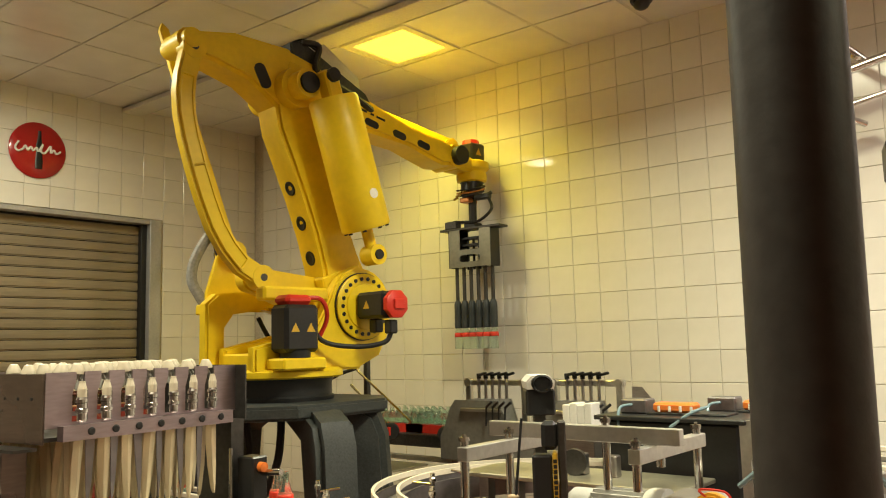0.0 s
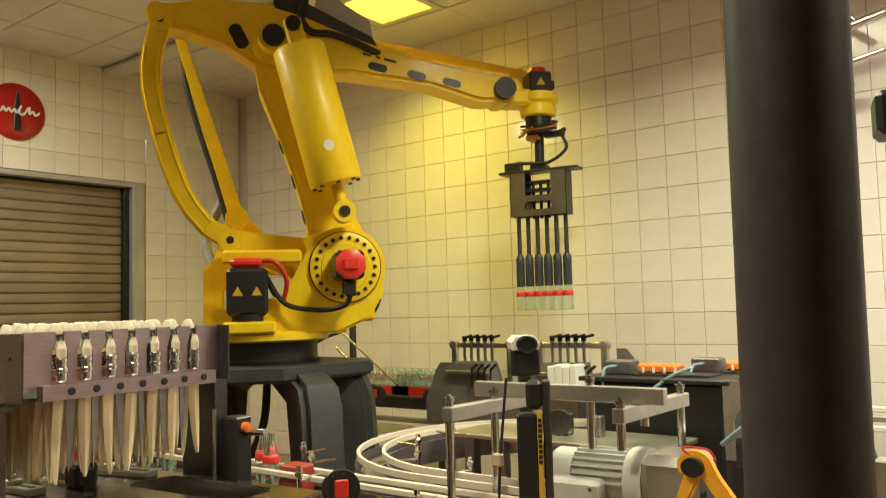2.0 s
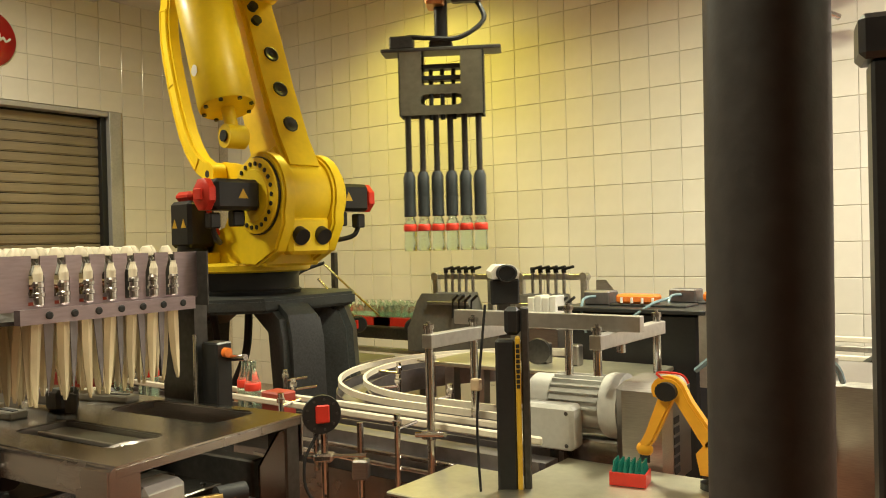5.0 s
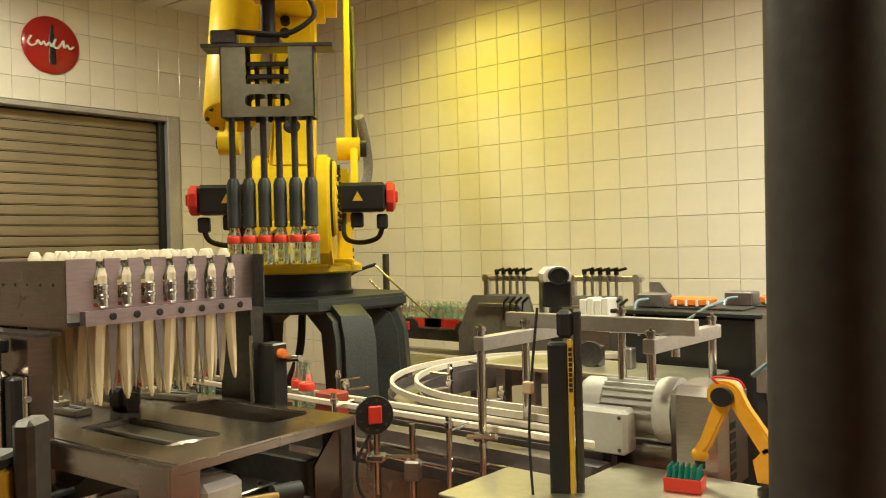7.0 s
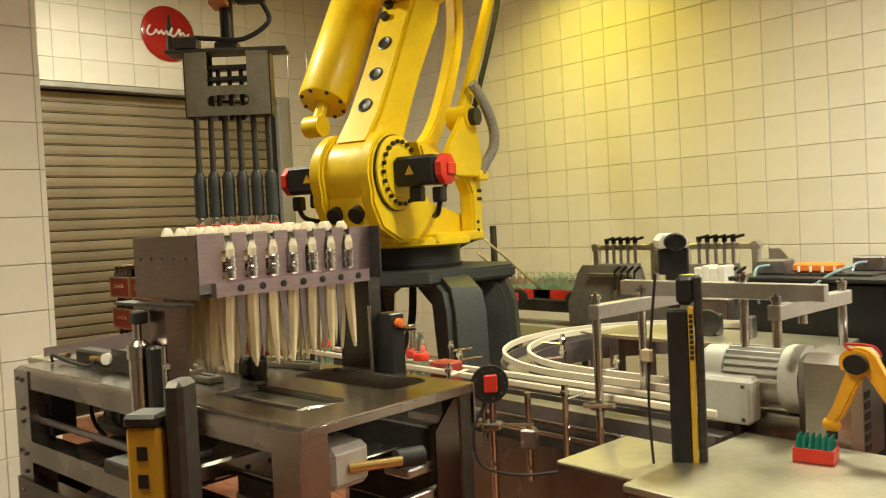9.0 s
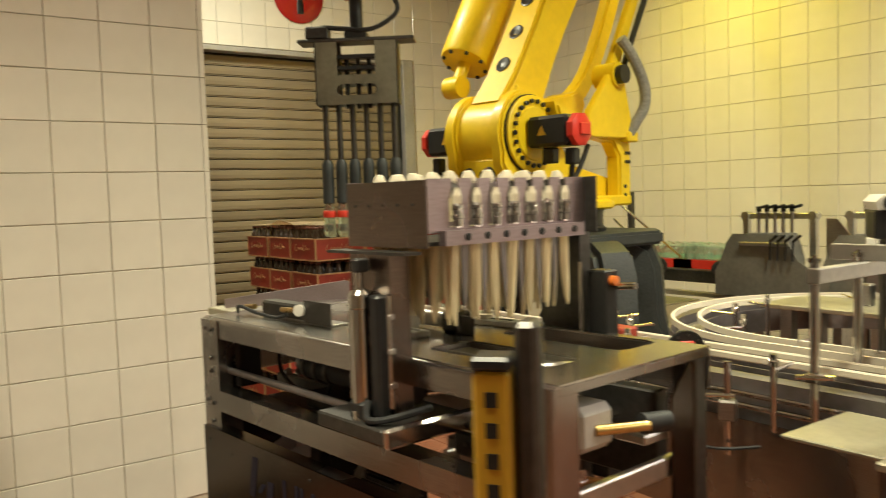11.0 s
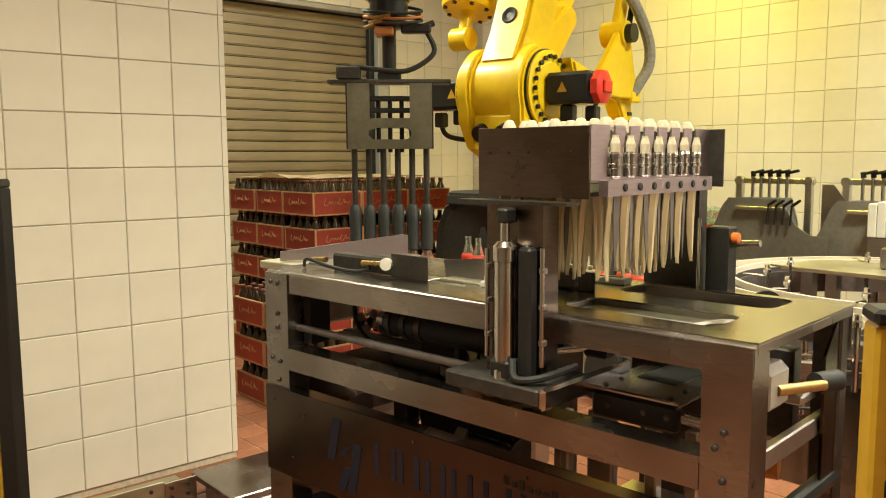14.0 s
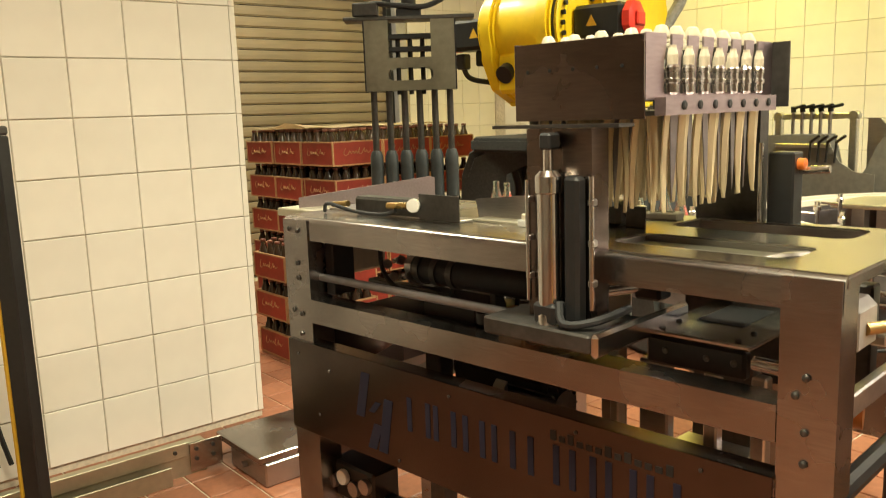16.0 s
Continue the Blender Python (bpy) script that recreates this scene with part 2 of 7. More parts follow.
# ---- the room ----
NORTH, WEST, CEIL, PIER = 5.63, -6.12, 3.45, -3.475
floor = tagged(part("floor", box(bmn(), WEST - 0.3, -3.2, -0.12, 4.0, NORTH + 0.3, -0.004), M["grout"], smooth=False), "dark red quarry tile floor under the machines", "floor", kind="structure")
wall_north = tagged(part("wall_north", box(bmn(), WEST - 0.2, NORTH + 0.006, 0, 4.0, NORTH + 0.2, CEIL + 0.1), M["grout"], smooth=False), "wall of glossy cream glazed square tiles", "wall", kind="structure")
bm = bmn()
SH_L, SH_R, SH_T = 1.0, 4.50, 2.46
box(bm, WEST - 0.2, -3.2, 0, WEST - 0.006, SH_L, CEIL + 0.1)
box(bm, WEST - 0.2, SH_R + 0.11, 0, WEST - 0.006, NORTH, CEIL + 0.1)
box(bm, WEST - 0.2, SH_L, SH_T + 0.045, WEST - 0.006, SH_R + 0.11, CEIL + 0.1)
wall_west = tagged(part("wall_west", bm, M["grout"], smooth=False), "tiled wall with a wide roller shutter opening", "wall", kind="structure")
wall_pier = tagged(part("wall_pier", box(bmn(), PIER - 0.3, -3.2, 0, PIER - 0.006, 1.752, CEIL + 0.1), M["grout"], smooth=False), "near wall end clad in cream glazed tiles", "wall", kind="structure")
wall_east = tagged(part("wall_east", box(bmn(), 4.0, -3.2, 0, 4.2, NORTH + 0.2, CEIL + 0.1), M["plaster"], smooth=False), "plain dim wall behind the viewing aisle", "wall", kind="structure")
wall_south = tagged(part("wall_south", box(bmn(), WEST - 0.2, -3.4, 0, 4.2, -3.2, CEIL + 0.1), M["plaster"], smooth=False), "plain dim wall behind the viewing aisle", "wall", kind="structure")

# suspended ceiling: panels with thin bars between them
bm = bmn()
box(bm, WEST - 0.2, -3.4, CEIL + 0.03, 4.2, NORTH + 0.2, CEIL + 0.12)
LIGHTS = {(-3.26, 4.5): "y", (-0.82, 3.28): "w", (-4.48, 2.06): "b", (-0.82, 0.23): "n", (1.01, 4.5): "p", (2.84, 2.67): "w"}
x = -3.26 - 0.61 * 5
nx, ny = 18, 15
for i in range(nx):
    for j in range(ny):
        px, py = -3.26 + 0.61 * (i - 5), 4.5 - 0.61 * (j - 1)
        lit = any(abs(px - a) < 0.05 and abs(py - b) < 0.05 for a, b in LIGHTS)
        if not lit and px > WEST - 0.6 and py > -3.4 and py < NORTH:
            box(bm, px - 0.47, py + 0.008, CEIL, px + 0.124, min(py + 0.602, NORTH + 0.1), CEIL + 0.02)
ceiling = tagged(part("ceiling", bm, M["ceiling"], smooth=False), "suspended ceiling of large pale panels", "ceiling", kind="structure")
bm = bmn()
for i in range(nx + 1):
    px = -3.26 + 0.61 * (i - 5) - 0.473
    box(bm, px - 0.006, -3.2, CEIL - 0.003, px + 0.006, NORTH, CEIL + 0.012)
for j in range(ny + 1):
    py = 4.5 - 0.61 * (j - 1) - 0.0
    if py < NORTH:
        box(bm, WEST, py - 0.006, CEIL - 0.005, 4.0, py + 0.006, CEIL + 0.009)
tagged(part("ceiling_grid", bm, M["tbar"], smooth=False), "thin ceiling bars between the panels", "ceiling grid", kind="structure")
tagged(part("ceiling_beam", box(bmn(), WEST, 4.22, CEIL - 0.05, 4.0, 4.40, CEIL - 0.012, 0.006), M["tbar"]), "flat grey strip across the ceiling", "trim", kind="structure")


def ceiling_light(x, y, kind):
    lamp = empty("ceiling_light", pose(x - 0.17, y + 0.305, CEIL), "square recessed ceiling light, " + ("glowing deep yellow" if kind == "y" else "glowing warm white"), "ceiling light", "ceiling lights")
    bm = bmn()
    for s in (-1, 1):
        box(bm, s * 0.29, -0.30, -0.012, s * 0.305, 0.30, 0.05)
        box(bm, -0.29, s * 0.29, -0.012, 0.29, s * 0.305, 0.05)
    part("frame", bm, M["tbar"], lamp)
    bm = bmn()
    for s in (-1, 1):
        box(bm, s * 0.235, -0.289, -0.004, s * 0.289, 0.289, 0.008)
        box(bm, -0.235, s * 0.235, -0.004, 0.235, s * 0.289, 0.008)
    part("inner_rim", bm, M["ceiling"], lamp)
    part("diffuser", box(bmn(), -0.234, -0.234, 0.008, 0.234, 0.234, 0.018), M["lamp_yellow" if kind == "y" else "lamp_white"], lamp, "glowing diffuser")
    data = bpy.data.lights.new("ceiling_lamp", "AREA")
    data.shape, data.size, data.spread = "SQUARE", 0.46, radians({"y": 134, "p": 140, "w": 150, "n": 132, "b": 174}[kind])
    data.energy, data.color = POWER[(x, y)], {"y": (1.0, 0.88, 0.12), "w": (1.0, 0.985, 0.68), "p": (1.0, 0.91, 0.86), "n": (1.0, 0.94, 0.66), "b": (1.0, 0.96, 0.70)}[kind]
    ob = new("ceiling_lamp", data)
    ob.matrix_world = pose(x - 0.17, y + 0.305, CEIL - 0.02)


POWER = {(-3.26, 4.5): 26, (-0.82, 3.28): 88, (-4.48, 2.06): 74, (-0.82, 0.23): 62, (1.01, 4.5): 78, (2.84, 2.67): 60}
for (x, y), kind in LIGHTS.items():
    ceiling_light(x, y, kind)

# roller shutter
shutter = empty("roller_shutter", pose(WEST - 0.10, 0, 0), "closed brown corrugated metal roller shutter in a grey frame", "roller shutter")
bm = bmn()
slab(bm, [(0.0, 0.0), (0.0, 0.006), (0.007, 0.010), (0.009, 0.040), (0.007, 0.070), (0.0, 0.075), (-0.01, 0.075), (-0.01, 0.0)], SH_L, SH_R - 0.03)
slat_mesh = mesh_of(bm, M["shutter"], "slat")
for i in range(30):
    piece("slat", slat_mesh, shutter, pose(0, 0, 0.02 + 0.081 * i))
part("guide_channel", box(bmn(), -0.03, SH_R - 0.05, 0, 0.06, SH_R + 0.0, SH_T, 0.004), M["black"], shutter, "black guide channel")
bm = bmn()
box(bm, 0.0, SH_R, 0, 0.115, SH_R + 0.108, SH_T + 0.042, 0.004)
part("door_post", bm, M["frame"], shutter, "grey metal door post")
part("lintel", box(bmn(), 0.0, SH_L, SH_T, 0.112, SH_R - 0.002, SH_T + 0.04, 0.004), M["frame"], shutter, "grey metal lintel")
part("backing", box(bmn(), -0.06, SH_L, 0, -0.04, SH_R + 0.1, SH_T + 0.04), M["black"], shutter)

# round enamel sign: plain shapes for its mark
sign = empty("wall_sign", pose(WEST + 0.002, 3.52, 2.95) @ pose(0, 0, 0, 0, 90, 0), "round red enamel wall sign with a bottle emblem", "sign")
part("disc", lathe(bmn(), [(0.215, 0), (0.222, 0.012), (0.21, 0.022), (0.12, 0.034), (0.001, 0.038)], 40), M["sign_red"], sign)
bm = bmn()
lathe(bm, [(0.028, -0.15), (0.03, -0.09), (0.024, -0.03), (0.028, 0.03), (0.014, 0.09), (0.012, 0.14), (0.014, 0.15)], 12)
bmesh.ops.transform(bm, matrix=pose(0, 0, 0.036, 0, -90, 0) @ Matrix.Diagonal((1, 1, 1, 1)), verts=bm.verts)
bmesh.ops.scale(bm, vec=(1, 1, 0.25), verts=bm.verts, space=Matrix.Translation((0, 0, -0.036)))
part("bottle_emblem", bm, M["black"], sign, "dark bottle emblem")
# one flowing stroke, (along, up)
stroke = [(-0.08, 0.022), (-0.092, -0.004), (-0.080, -0.016), (-0.062, -0.006), (-0.055, 0.008), (-0.045, -0.008), (-0.034, 0.006), (-0.024, -0.008), (-0.012, 0.006), (-0.004, -0.008), (0.012, 0.022), (0.004, -0.004), (0.018, -0.012), (0.032, 0.004), (0.042, 0.020), (0.044, -0.006), (0.056, 0.006), (0.066, -0.008), (0.082, 0.004)]
bm = sweep(bmn(), [(-v * 2.0, u * 2.0, 0.044) for u, v in stroke], 0.0085, 6, 4)
part("lettering", bm, M["white"], sign, "white flowing script shapes")

# ---- the palletising robot ----
BX, BY, BZ = -3.486, 3.778, 1.065
J2 = Vector((0.442, 0, 1.598 - BZ))
L1, L2, REAR = 1.36, 1.41, 0.66
TIE = Vector((-0.17, 0, 1.935 - BZ))
# seconds, swing of the turret, reach, height of the gripper plate, turn of the gripper's row
SWING = [
    (-0.5, 90.0, 1.63, 2.196, -2), (0.0, 83.3, 1.652, 2.197, 3), (0.5, 75.8, 1.675, 2.198, 4), (1.0, 67.9, 1.70, 2.199, 5), (1.5, 59.7, 1.712, 2.199, 7), (2.0, 50.5, 1.705, 2.197, 11),
    (2.5, 40.7, 1.69, 2.193, 15), (3.0, 31.0, 1.68, 2.189, 18), (3.5, 21.3, 1.665, 2.184, 21), (4.3, 5.8, 1.64, 2.178, 27), (5.1, -9.4, 1.61, 2.17, 32),
    (5.8, -22.7, 1.58, 2.162, 37), (6.6, -36.5, 1.525, 2.151, 41), (7.0, -43.6, 1.50, 2.147, 43), (7.4, -50.5, 1.478, 2.144, 46), (8.2, -62.9, 1.455, 2.132, 50),
    (9.0, -72.0, 1.43, 2.118, 51), (9.8, -78.5, 1.42, 2.104, 51), (10.5, -80.6, 1.41, 2.085, 51), (11.0, -80.6, 1.41, 1.998, 51), (11.5, -80.3, 1.41, 1.876, 51),
    (12.0, -79.8, 1.41, 1.742, 51), (12.5, -79.2, 1.41, 1.642, 51), (12.75, -79.0, 1.41, 1.596, 51), (13.0, -79.0, 1.41, 1.584, 51), (16.5, -79.0, 1.41, 1.584, 51)]


def swing(t):
    for i in range(len(SWING) - 1):
        a, b = SWING[i], SWING[i + 1]
        if a[0] <= t <= b[0]:
            p, q = SWING[max(i - 1, 0)], SWING[min(i + 2, len(SWING) - 1)]
            w, h = (t - a[0]) / (b[0] - a[0]), b[0] - a[0]
            out = []
            for k in range(1, 5):
                ma = (b[k] - p[k]) / max(b[0] - p[0], 1e-6) * h
                mb = (q[k] - a[k]) / max(q[0] - a[0], 1e-6) * h
                if p[k] == a[k] or a[k] == b[k]:
                    ma = 0
                if q[k] == b[k] or a[k] == b[k]:
                    mb = 0
                out.append((2 * w ** 3 - 3 * w ** 2 + 1) * a[k] + (w ** 3 - 2 * w ** 2 + w) * ma + (3 * w ** 2 - 2 * w ** 3) * b[k] + (w ** 3 - w ** 2) * mb)
            return out
    return list(SWING[-1][1:])


def joints(t):
    """Turret matrix, elbow, wrist, rear pivot in the arm's plane, and the gripper's turn."""
    yaw, reach, plate, row = swing(t)
    wrist = Vector((reach - 0.256, 0, plate + 0.49 - BZ))
    d = wrist - J2
    c = d.length
    a = math.acos(max(-1, min(1, (L1 * L1 + c * c - L2 * L2) / (2 * L1 * c))))
    base = math.atan2(d.z, d.x)
    elbow = J2 + L1 * Vector((math.cos(base + a), 0, math.sin(base + a)))
    f = math.atan2(wrist.z - elbow.z, wrist.x - elbow.x)
    rear = elbow + REAR * Vector((math.cos(f + radians(174)), 0, math.sin(f + radians(174))))
    return pose(0, 0, 0, 0, 0, yaw), elbow, wrist, rear, f, yaw, row


def along(a, b):
    """A pose at a, whose x axis points to b, in the arm's plane."""
    return Matrix.Translation(a) @ Matrix.Rotation(-math.atan2(b.z - a.z, b.x - a.x), 4, "Y")


robot = empty("palletising_robot", pose(BX, BY, BZ), "large yellow palletising robot arm on a dark pedestal, swinging round", "robot")
part("base_ring", lathe(bmn(), [(0.30, 0.0), (0.305, 0.02), (0.29, 0.03), (0.29, 0.10), (0.30, 0.125)], 40), M["black"], robot, "black base ring")

turret = part("turret", bmn(), M["yellow"], robot)
bm = bmn()
lathe(bm, [(0.34, 0.125), (0.355, 0.135), (0.355, 0.165), (0.33, 0.18), (0.001, 0.18)], 40)
for s in (-1, 1):
    body = [(-0.30, 0.16), (0.40, 0.16), (0.58, 0.24), (0.66, 0.38)] + arc(J2.x, J2.z, 0.235, -22, 150, 14) + [(0.16, 0.50), (0.08, 0.38), (-0.30, 0.30)]
    slab(bm, body, s * 0.12, s * 0.20, 0.014)
box(bm, -0.30, -0.18, 0.16, 0.45, 0.18, 0.27, 0.012)
box(bm, -0.24, -0.20, 0.56, 0.20, -0.10, 0.64, 0.015)
rod(bm, (TIE.x, 0.22, TIE.z), (TIE.x, 0.36, TIE.z), 0.07, seg=20)
slab(bm, [(TIE.x - 0.07, TIE.z), (TIE.x + 0.07, TIE.z), (0.10, 0.66), (0.16, 0.52), (-0.30, 0.52), (-0.32, 0.60)], 0.302, 0.345, 0.006)
me = turret.data
bmesh.ops.recalc_face_normals(bm, faces=bm.faces)
bm.to_mesh(me)
bm.free()
me.polygons.foreach_set("use_smooth", [True] * len(me.polygons))
me.set_sharp_from_angle(angle=radians(35))
bolt_mesh = mesh_of(rod(bmn(), (0, 0, 0), (0, 0.014, 0), 0.012, seg=8), M["black"], "bolt")
for s in (-1, 1):
    part("flange_seal", lathe(bmn(), [(0.206, 0.0), (0.206, 0.012), (0.2015, 0.012)], 40, m=Matrix.Translation((J2.x, s * 0.2, J2.z)) @ pose(0, 0, 0, -90 * s, 0, 0)), M["black"], turret, "dark seal ring")
    f = part("flange", lathe(bmn(), [(0.20, 0.0), (0.20, 0.024), (0.19, 0.03), (0.14, 0.03), (0.135, 0.038), (0.001, 0.038)], 40, m=Matrix.Translation((J2.x, s * 0.2, J2.z)) @ pose(0, 0, 0, -90 * s, 0, 0)), M["yellow"], turret, "round bolted flange")
    for k in range(22):
        a = 2 * math.pi * k / 22
        piece("bolt", bolt_mesh, f, Matrix.Translation((J2.x + 0.167 * math.cos(a), s * 0.236, J2.z + 0.167 * math.sin(a))))
    bm = bmn()
    box(bm, J2.x - 0.078, s * 0.238, J2.z - 0.078, J2.x + 0.078, s * 0.492, J2.z + 0.078, 0.018)
    box(bm, J2.x - 0.03, s * 0.30, J2.z - 0.16, J2.x + 0.03, s * 0.37, J2.z - 0.08, 0.008)
    box(bm, J2.x - 0.03, s * 0.44, J2.z - 0.17, J2.x + 0.03, s * 0.50, J2.z - 0.09, 0.008)
    motor = part("servo_motor", bm, M["black"], turret, "black servo motor")
    bm = bmn()
    lathe(bm, [(0.080, 0.492), (0.085, 0.498), (0.085, 0.53), (0.066, 0.542), (0.001, 0.542)], 8, m=Matrix.Translation((J2.x, 0, J2.z)) @ pose(0, 0, 0, -90 * s, 0, 0) @ pose(0, 0, 0, 0, 0, 22.5))
    box(bm, J2.x - 0.04, s * 0.541, J2.z - 0.03, J2.x + 0.04, s * 0.556, J2.z + 0.03, 0.005)
    part("motor_cap", bm, M["red"], turret, "red motor cap")
    for q in (-1, 1):
        part("warning_sticker", slab(bmn(), [(-0.028, -0.02), (0.028, -0.02), (0, 0.03)], -0.0005, 0.0005), M["sensor_yellow"], turret, "yellow warning triangle", m=Matrix.Translation((J2.x + q * 0.0788, s * 0.34, J2.z)) @ pose(0, 0, 0, 0, 0, 90))
    part("power_cable", sweep(bmn(), [(J2.x, s * 0.47, J2.z - 0.16), (J2.x - 0.03, s * 0.44, J2.z - 0.22), (J2.x - 0.16, s * 0.34, J2.z - 0.24), (J2.x - 0.34, s * 0.26, J2.z - 0.20), (J2.x - 0.44, s * 0.26, J2.z - 0.05)], 0.014, 8), M["rubber"], turret, "black power cable")
# swing motor on the turret's side
bm = bmn()
box(bm, -0.21, -0.37, 0.27, 0.01, -0.205, 0.53, 0.02)
rod(bm, (-0.10, -0.29, 0.24), (-0.10, -0.29, 0.28), 0.085, seg=24)
part("swing_motor", bm, M["black"], turret, "black swing drive motor")
part("motor_cap", box(bmn(), -0.19, -0.35, 0.53, -0.02, -0.21, 0.585, 0.02), M["red"], turret, "red motor cap")
for x in (-0.15, -0.05):
    part("warning_sticker", slab(bmn(), [(x - 0.028, 0.38), (x + 0.028, 0.38), (x, 0.43)], -0.372, -0.3705), M["sensor_yellow"], turret, "yellow warning triangle")
part("motor_flange", box(bmn(), -0.23, -0.38, 0.175, 0.05, -0.2, 0.24, 0.01), M["yellow"], turret)
part("orange_cable", sweep(bmn(), [(-0.05, -0.30, 0.57), (0.05, -0.33, 0.56), (0.11, -0.30, 0.46), (0.09, -0.24, 0.34)], 0.013, 8), M["red"], turret, "orange cable")
for s in (-1, 1):
    part("mount_bolt", rod(bmn(), (0.60, s * 0.07, 0.33), (0.645, s * 0.07, 0.31), 0.045, seg=16), M["black"], turret, "large dark front bolt")
slabface = box(bmn(), 0.52, -0.13, 0.22, 0.62, 0.13, 0.42, 0.02)
part("front_casting", slabface, M["yellow"], turret)
# yellow rear frame with the hose
bm = bmn()
slab(bm, [(0.34, 0.70), (0.10, 0.645), (-0.30, 0.62), (-0.37, 0.56), (-0.37, 0.14), (-0.25, 0.14), (-0.25, 0.42), (-0.19, 0.50), (0.02, 0.53), (0.24, 0.47)], 0.205, 0.30, 0.014)
box(bm, -0.36, 0.10, 0.14, 0.20, 0.31, 0.20, 0.01)
part("rear_frame", bm, M["yellow"], turret, "open yellow rear frame")
for x, z in ((-0.345, 0.44), (-0.315, 0.44), (-0.345, 0.39), (-0.315, 0.39), (-0.30, 0.20), (-0.30, 0.25)):
    part("frame_bolt", rod(bmn(), (x, 0.30, z), (x, 0.308, z), 0.011, seg=8), M["black"], turret)
part("hose_clamp", box(bmn(), -0.36, 0.29, 0.50, -0.26, 0.36, 0.56, 0.008), M["yellow"], turret, "yellow hose clamp")
part("tie_cap", rod(bmn(), (TIE.x, 0.361, TIE.z), (TIE.x, 0.40, TIE.z), 0.052, seg=20), M["black"], turret, "black pivot cap")
bm = bmn()
sweep(bm, [(-0.30, 0.33, 0.54), (-0.33, 0.36, 0.61), (-0.36, 0.40, 0.70), (-0.35, 0.41, 0.80), (-0.31, 0.40, 0.90), (-0.25, 0.38, 1.0), (-0.19, 0.36, 1.07)], 0.031, 10)
part("hose", bm, M["hose"], turret, "ribbed grey cable hose")

# lower arm, built along x from the shoulder
lower = bmn()
rod(lower, (0, -0.118, 0), (0, 0.118, 0), 0.205, seg=36)
front = [(0.10, 0.16), (0.30, 0.125), (0.50, 0.115), (0.75, 0.12), (0.95, 0.135), (1.15, 0.15), (1.36, 0.12)]
outline = [(a, b) for a, b in front] + arc(1.36, 0, 0.12, 60, -60, 8) + [(1.2, -0.13), (0.95, -0.14), (0.62, -0.14), (0.30, -0.155), (0.10, -0.19)]
slab(lower, outline, -0.115, 0.115, 0.022)
box(lower, 0.16, -0.125, -0.13, 0.24, 0.125, 0.17, 0.01)
rod(lower, (1.36, -0.30, 0), (1.36, 0.24, 0), 0.085, seg=24)
lower_arm = part("lower_arm", lower, M["yellow"], robot)
hole_mesh = mesh_of(lathe(bmn(), [(0.045, 0), (0.045, 0.004), (0.038, 0.006), (0.001, -0.004)], 20), M["black"], "hole")
for x in (0.36, 0.58, 0.80):
    for s in (-1, 1):
        top = 0.127 if s < 0 else 0.126
        piece("hole", hole_mesh, lower_arm, Matrix.Translation((x, 0.0, (-0.154, -0.1425, -0.1415)[(x > 0.5) + (x > 0.7)] if s > 0 else (0.1225, 0.1165, 0.1235)[(x > 0.5) + (x > 0.7)])) @ (pose(0, 0, 0, 180, 0, 0) if s > 0 else pose(0, 0, 0, 0, (3, 0, -3)[(x > 0.5) + (x > 0.7)], 0)))
for x in (1.0, 1.09):
    part("stop_bolt", rod(bmn(), (x, -0.05, -0.12), (x, -0.05, -0.165), 0.028, seg=12), M["black"], lower_arm)
part("pivot_cap", lathe(bmn(), [(0.062, 0), (0.062, 0.02), (0.05, 0.026), (0.001, 0.026)], 24, m=Matrix.Translation((1.36, -0.30, 0)) @ pose(0, 0, 0, 90, 0, 0)), M["black"], lower_arm, "black pivot cap")

# balance cylinder
bal = bmn()
lathe(bal, [(0.10, 0.16), (0.14, 0.163), (0.148, 0.175), (0.148, 0.94), (0.14, 0.955), (0.001, 0.96)], 36)
rod(bal, (0, 0, 0.0), (0, 0, 0.18), 0.035, seg=14)
rod(bal, (0, -0.055, 0), (0, 0.055, 0), 0.062, seg=20)
box(bal, -0.05, -0.05, 0.95, 0.05, 0.05, 1.12, 0.012)
balancer = part("balance_cylinder", bal, M["yellow"], robot, "fat yellow balance cylinder")
for k in range(8):
    a = math.pi / 4 * k
    piece("bolt", bolt_mesh, balancer, Matrix.Translation((0.125 * math.cos(a), 0.125 * math.sin(a), 0.166)) @ pose(0, 0, 0, -90, 0, 0))
part("pivot_cap", rod(bmn(), (0, -0.075, 1.08), (0, 0.05, 1.08), 0.042, seg=20), M["black"], balancer, "black pivot cap")
part("lower_pin", rod(bmn(), (0, -0.066, 0), (0, -0.03, 0), 0.03, seg=16), M["black"], balancer, "black pivot pin")
part("warning_sticker", lathe(bmn(), [(0.03, 0), (0.03, 0.001)], 20, m=Matrix.Translation((0, -0.1485, 0.36)) @ pose(0, 0, 0, 90, 0, 0)), M["white"], balancer, "round white warning sticker")

# rear link, bowed
bm = bmn()
SPINE = [(0, 0.02), (0.105, 0.115), (0.22, 0.165), (0.349, 0.195), (0.52, 0.205), (0.69, 0.204), (0.85, 0.195), (0.977, 0.178), (1.08, 0.15), (1.17, 0.11), (1.25, 0.06), (1.317, 0.02)]
left, right = [], []
for q in range(len(SPINE)):
    a, b = SPINE[max(q - 1, 0)], SPINE[min(q + 1, len(SPINE) - 1)]
    d = Vector((b[0] - a[0], b[1] - a[1])).normalized()
    left.append((SPINE[q][0] - d.y * 0.056, SPINE[q][1] + d.x * 0.056))
    right.append((SPINE[q][0] + d.y * 0.056, SPINE[q][1] - d.x * 0.056))
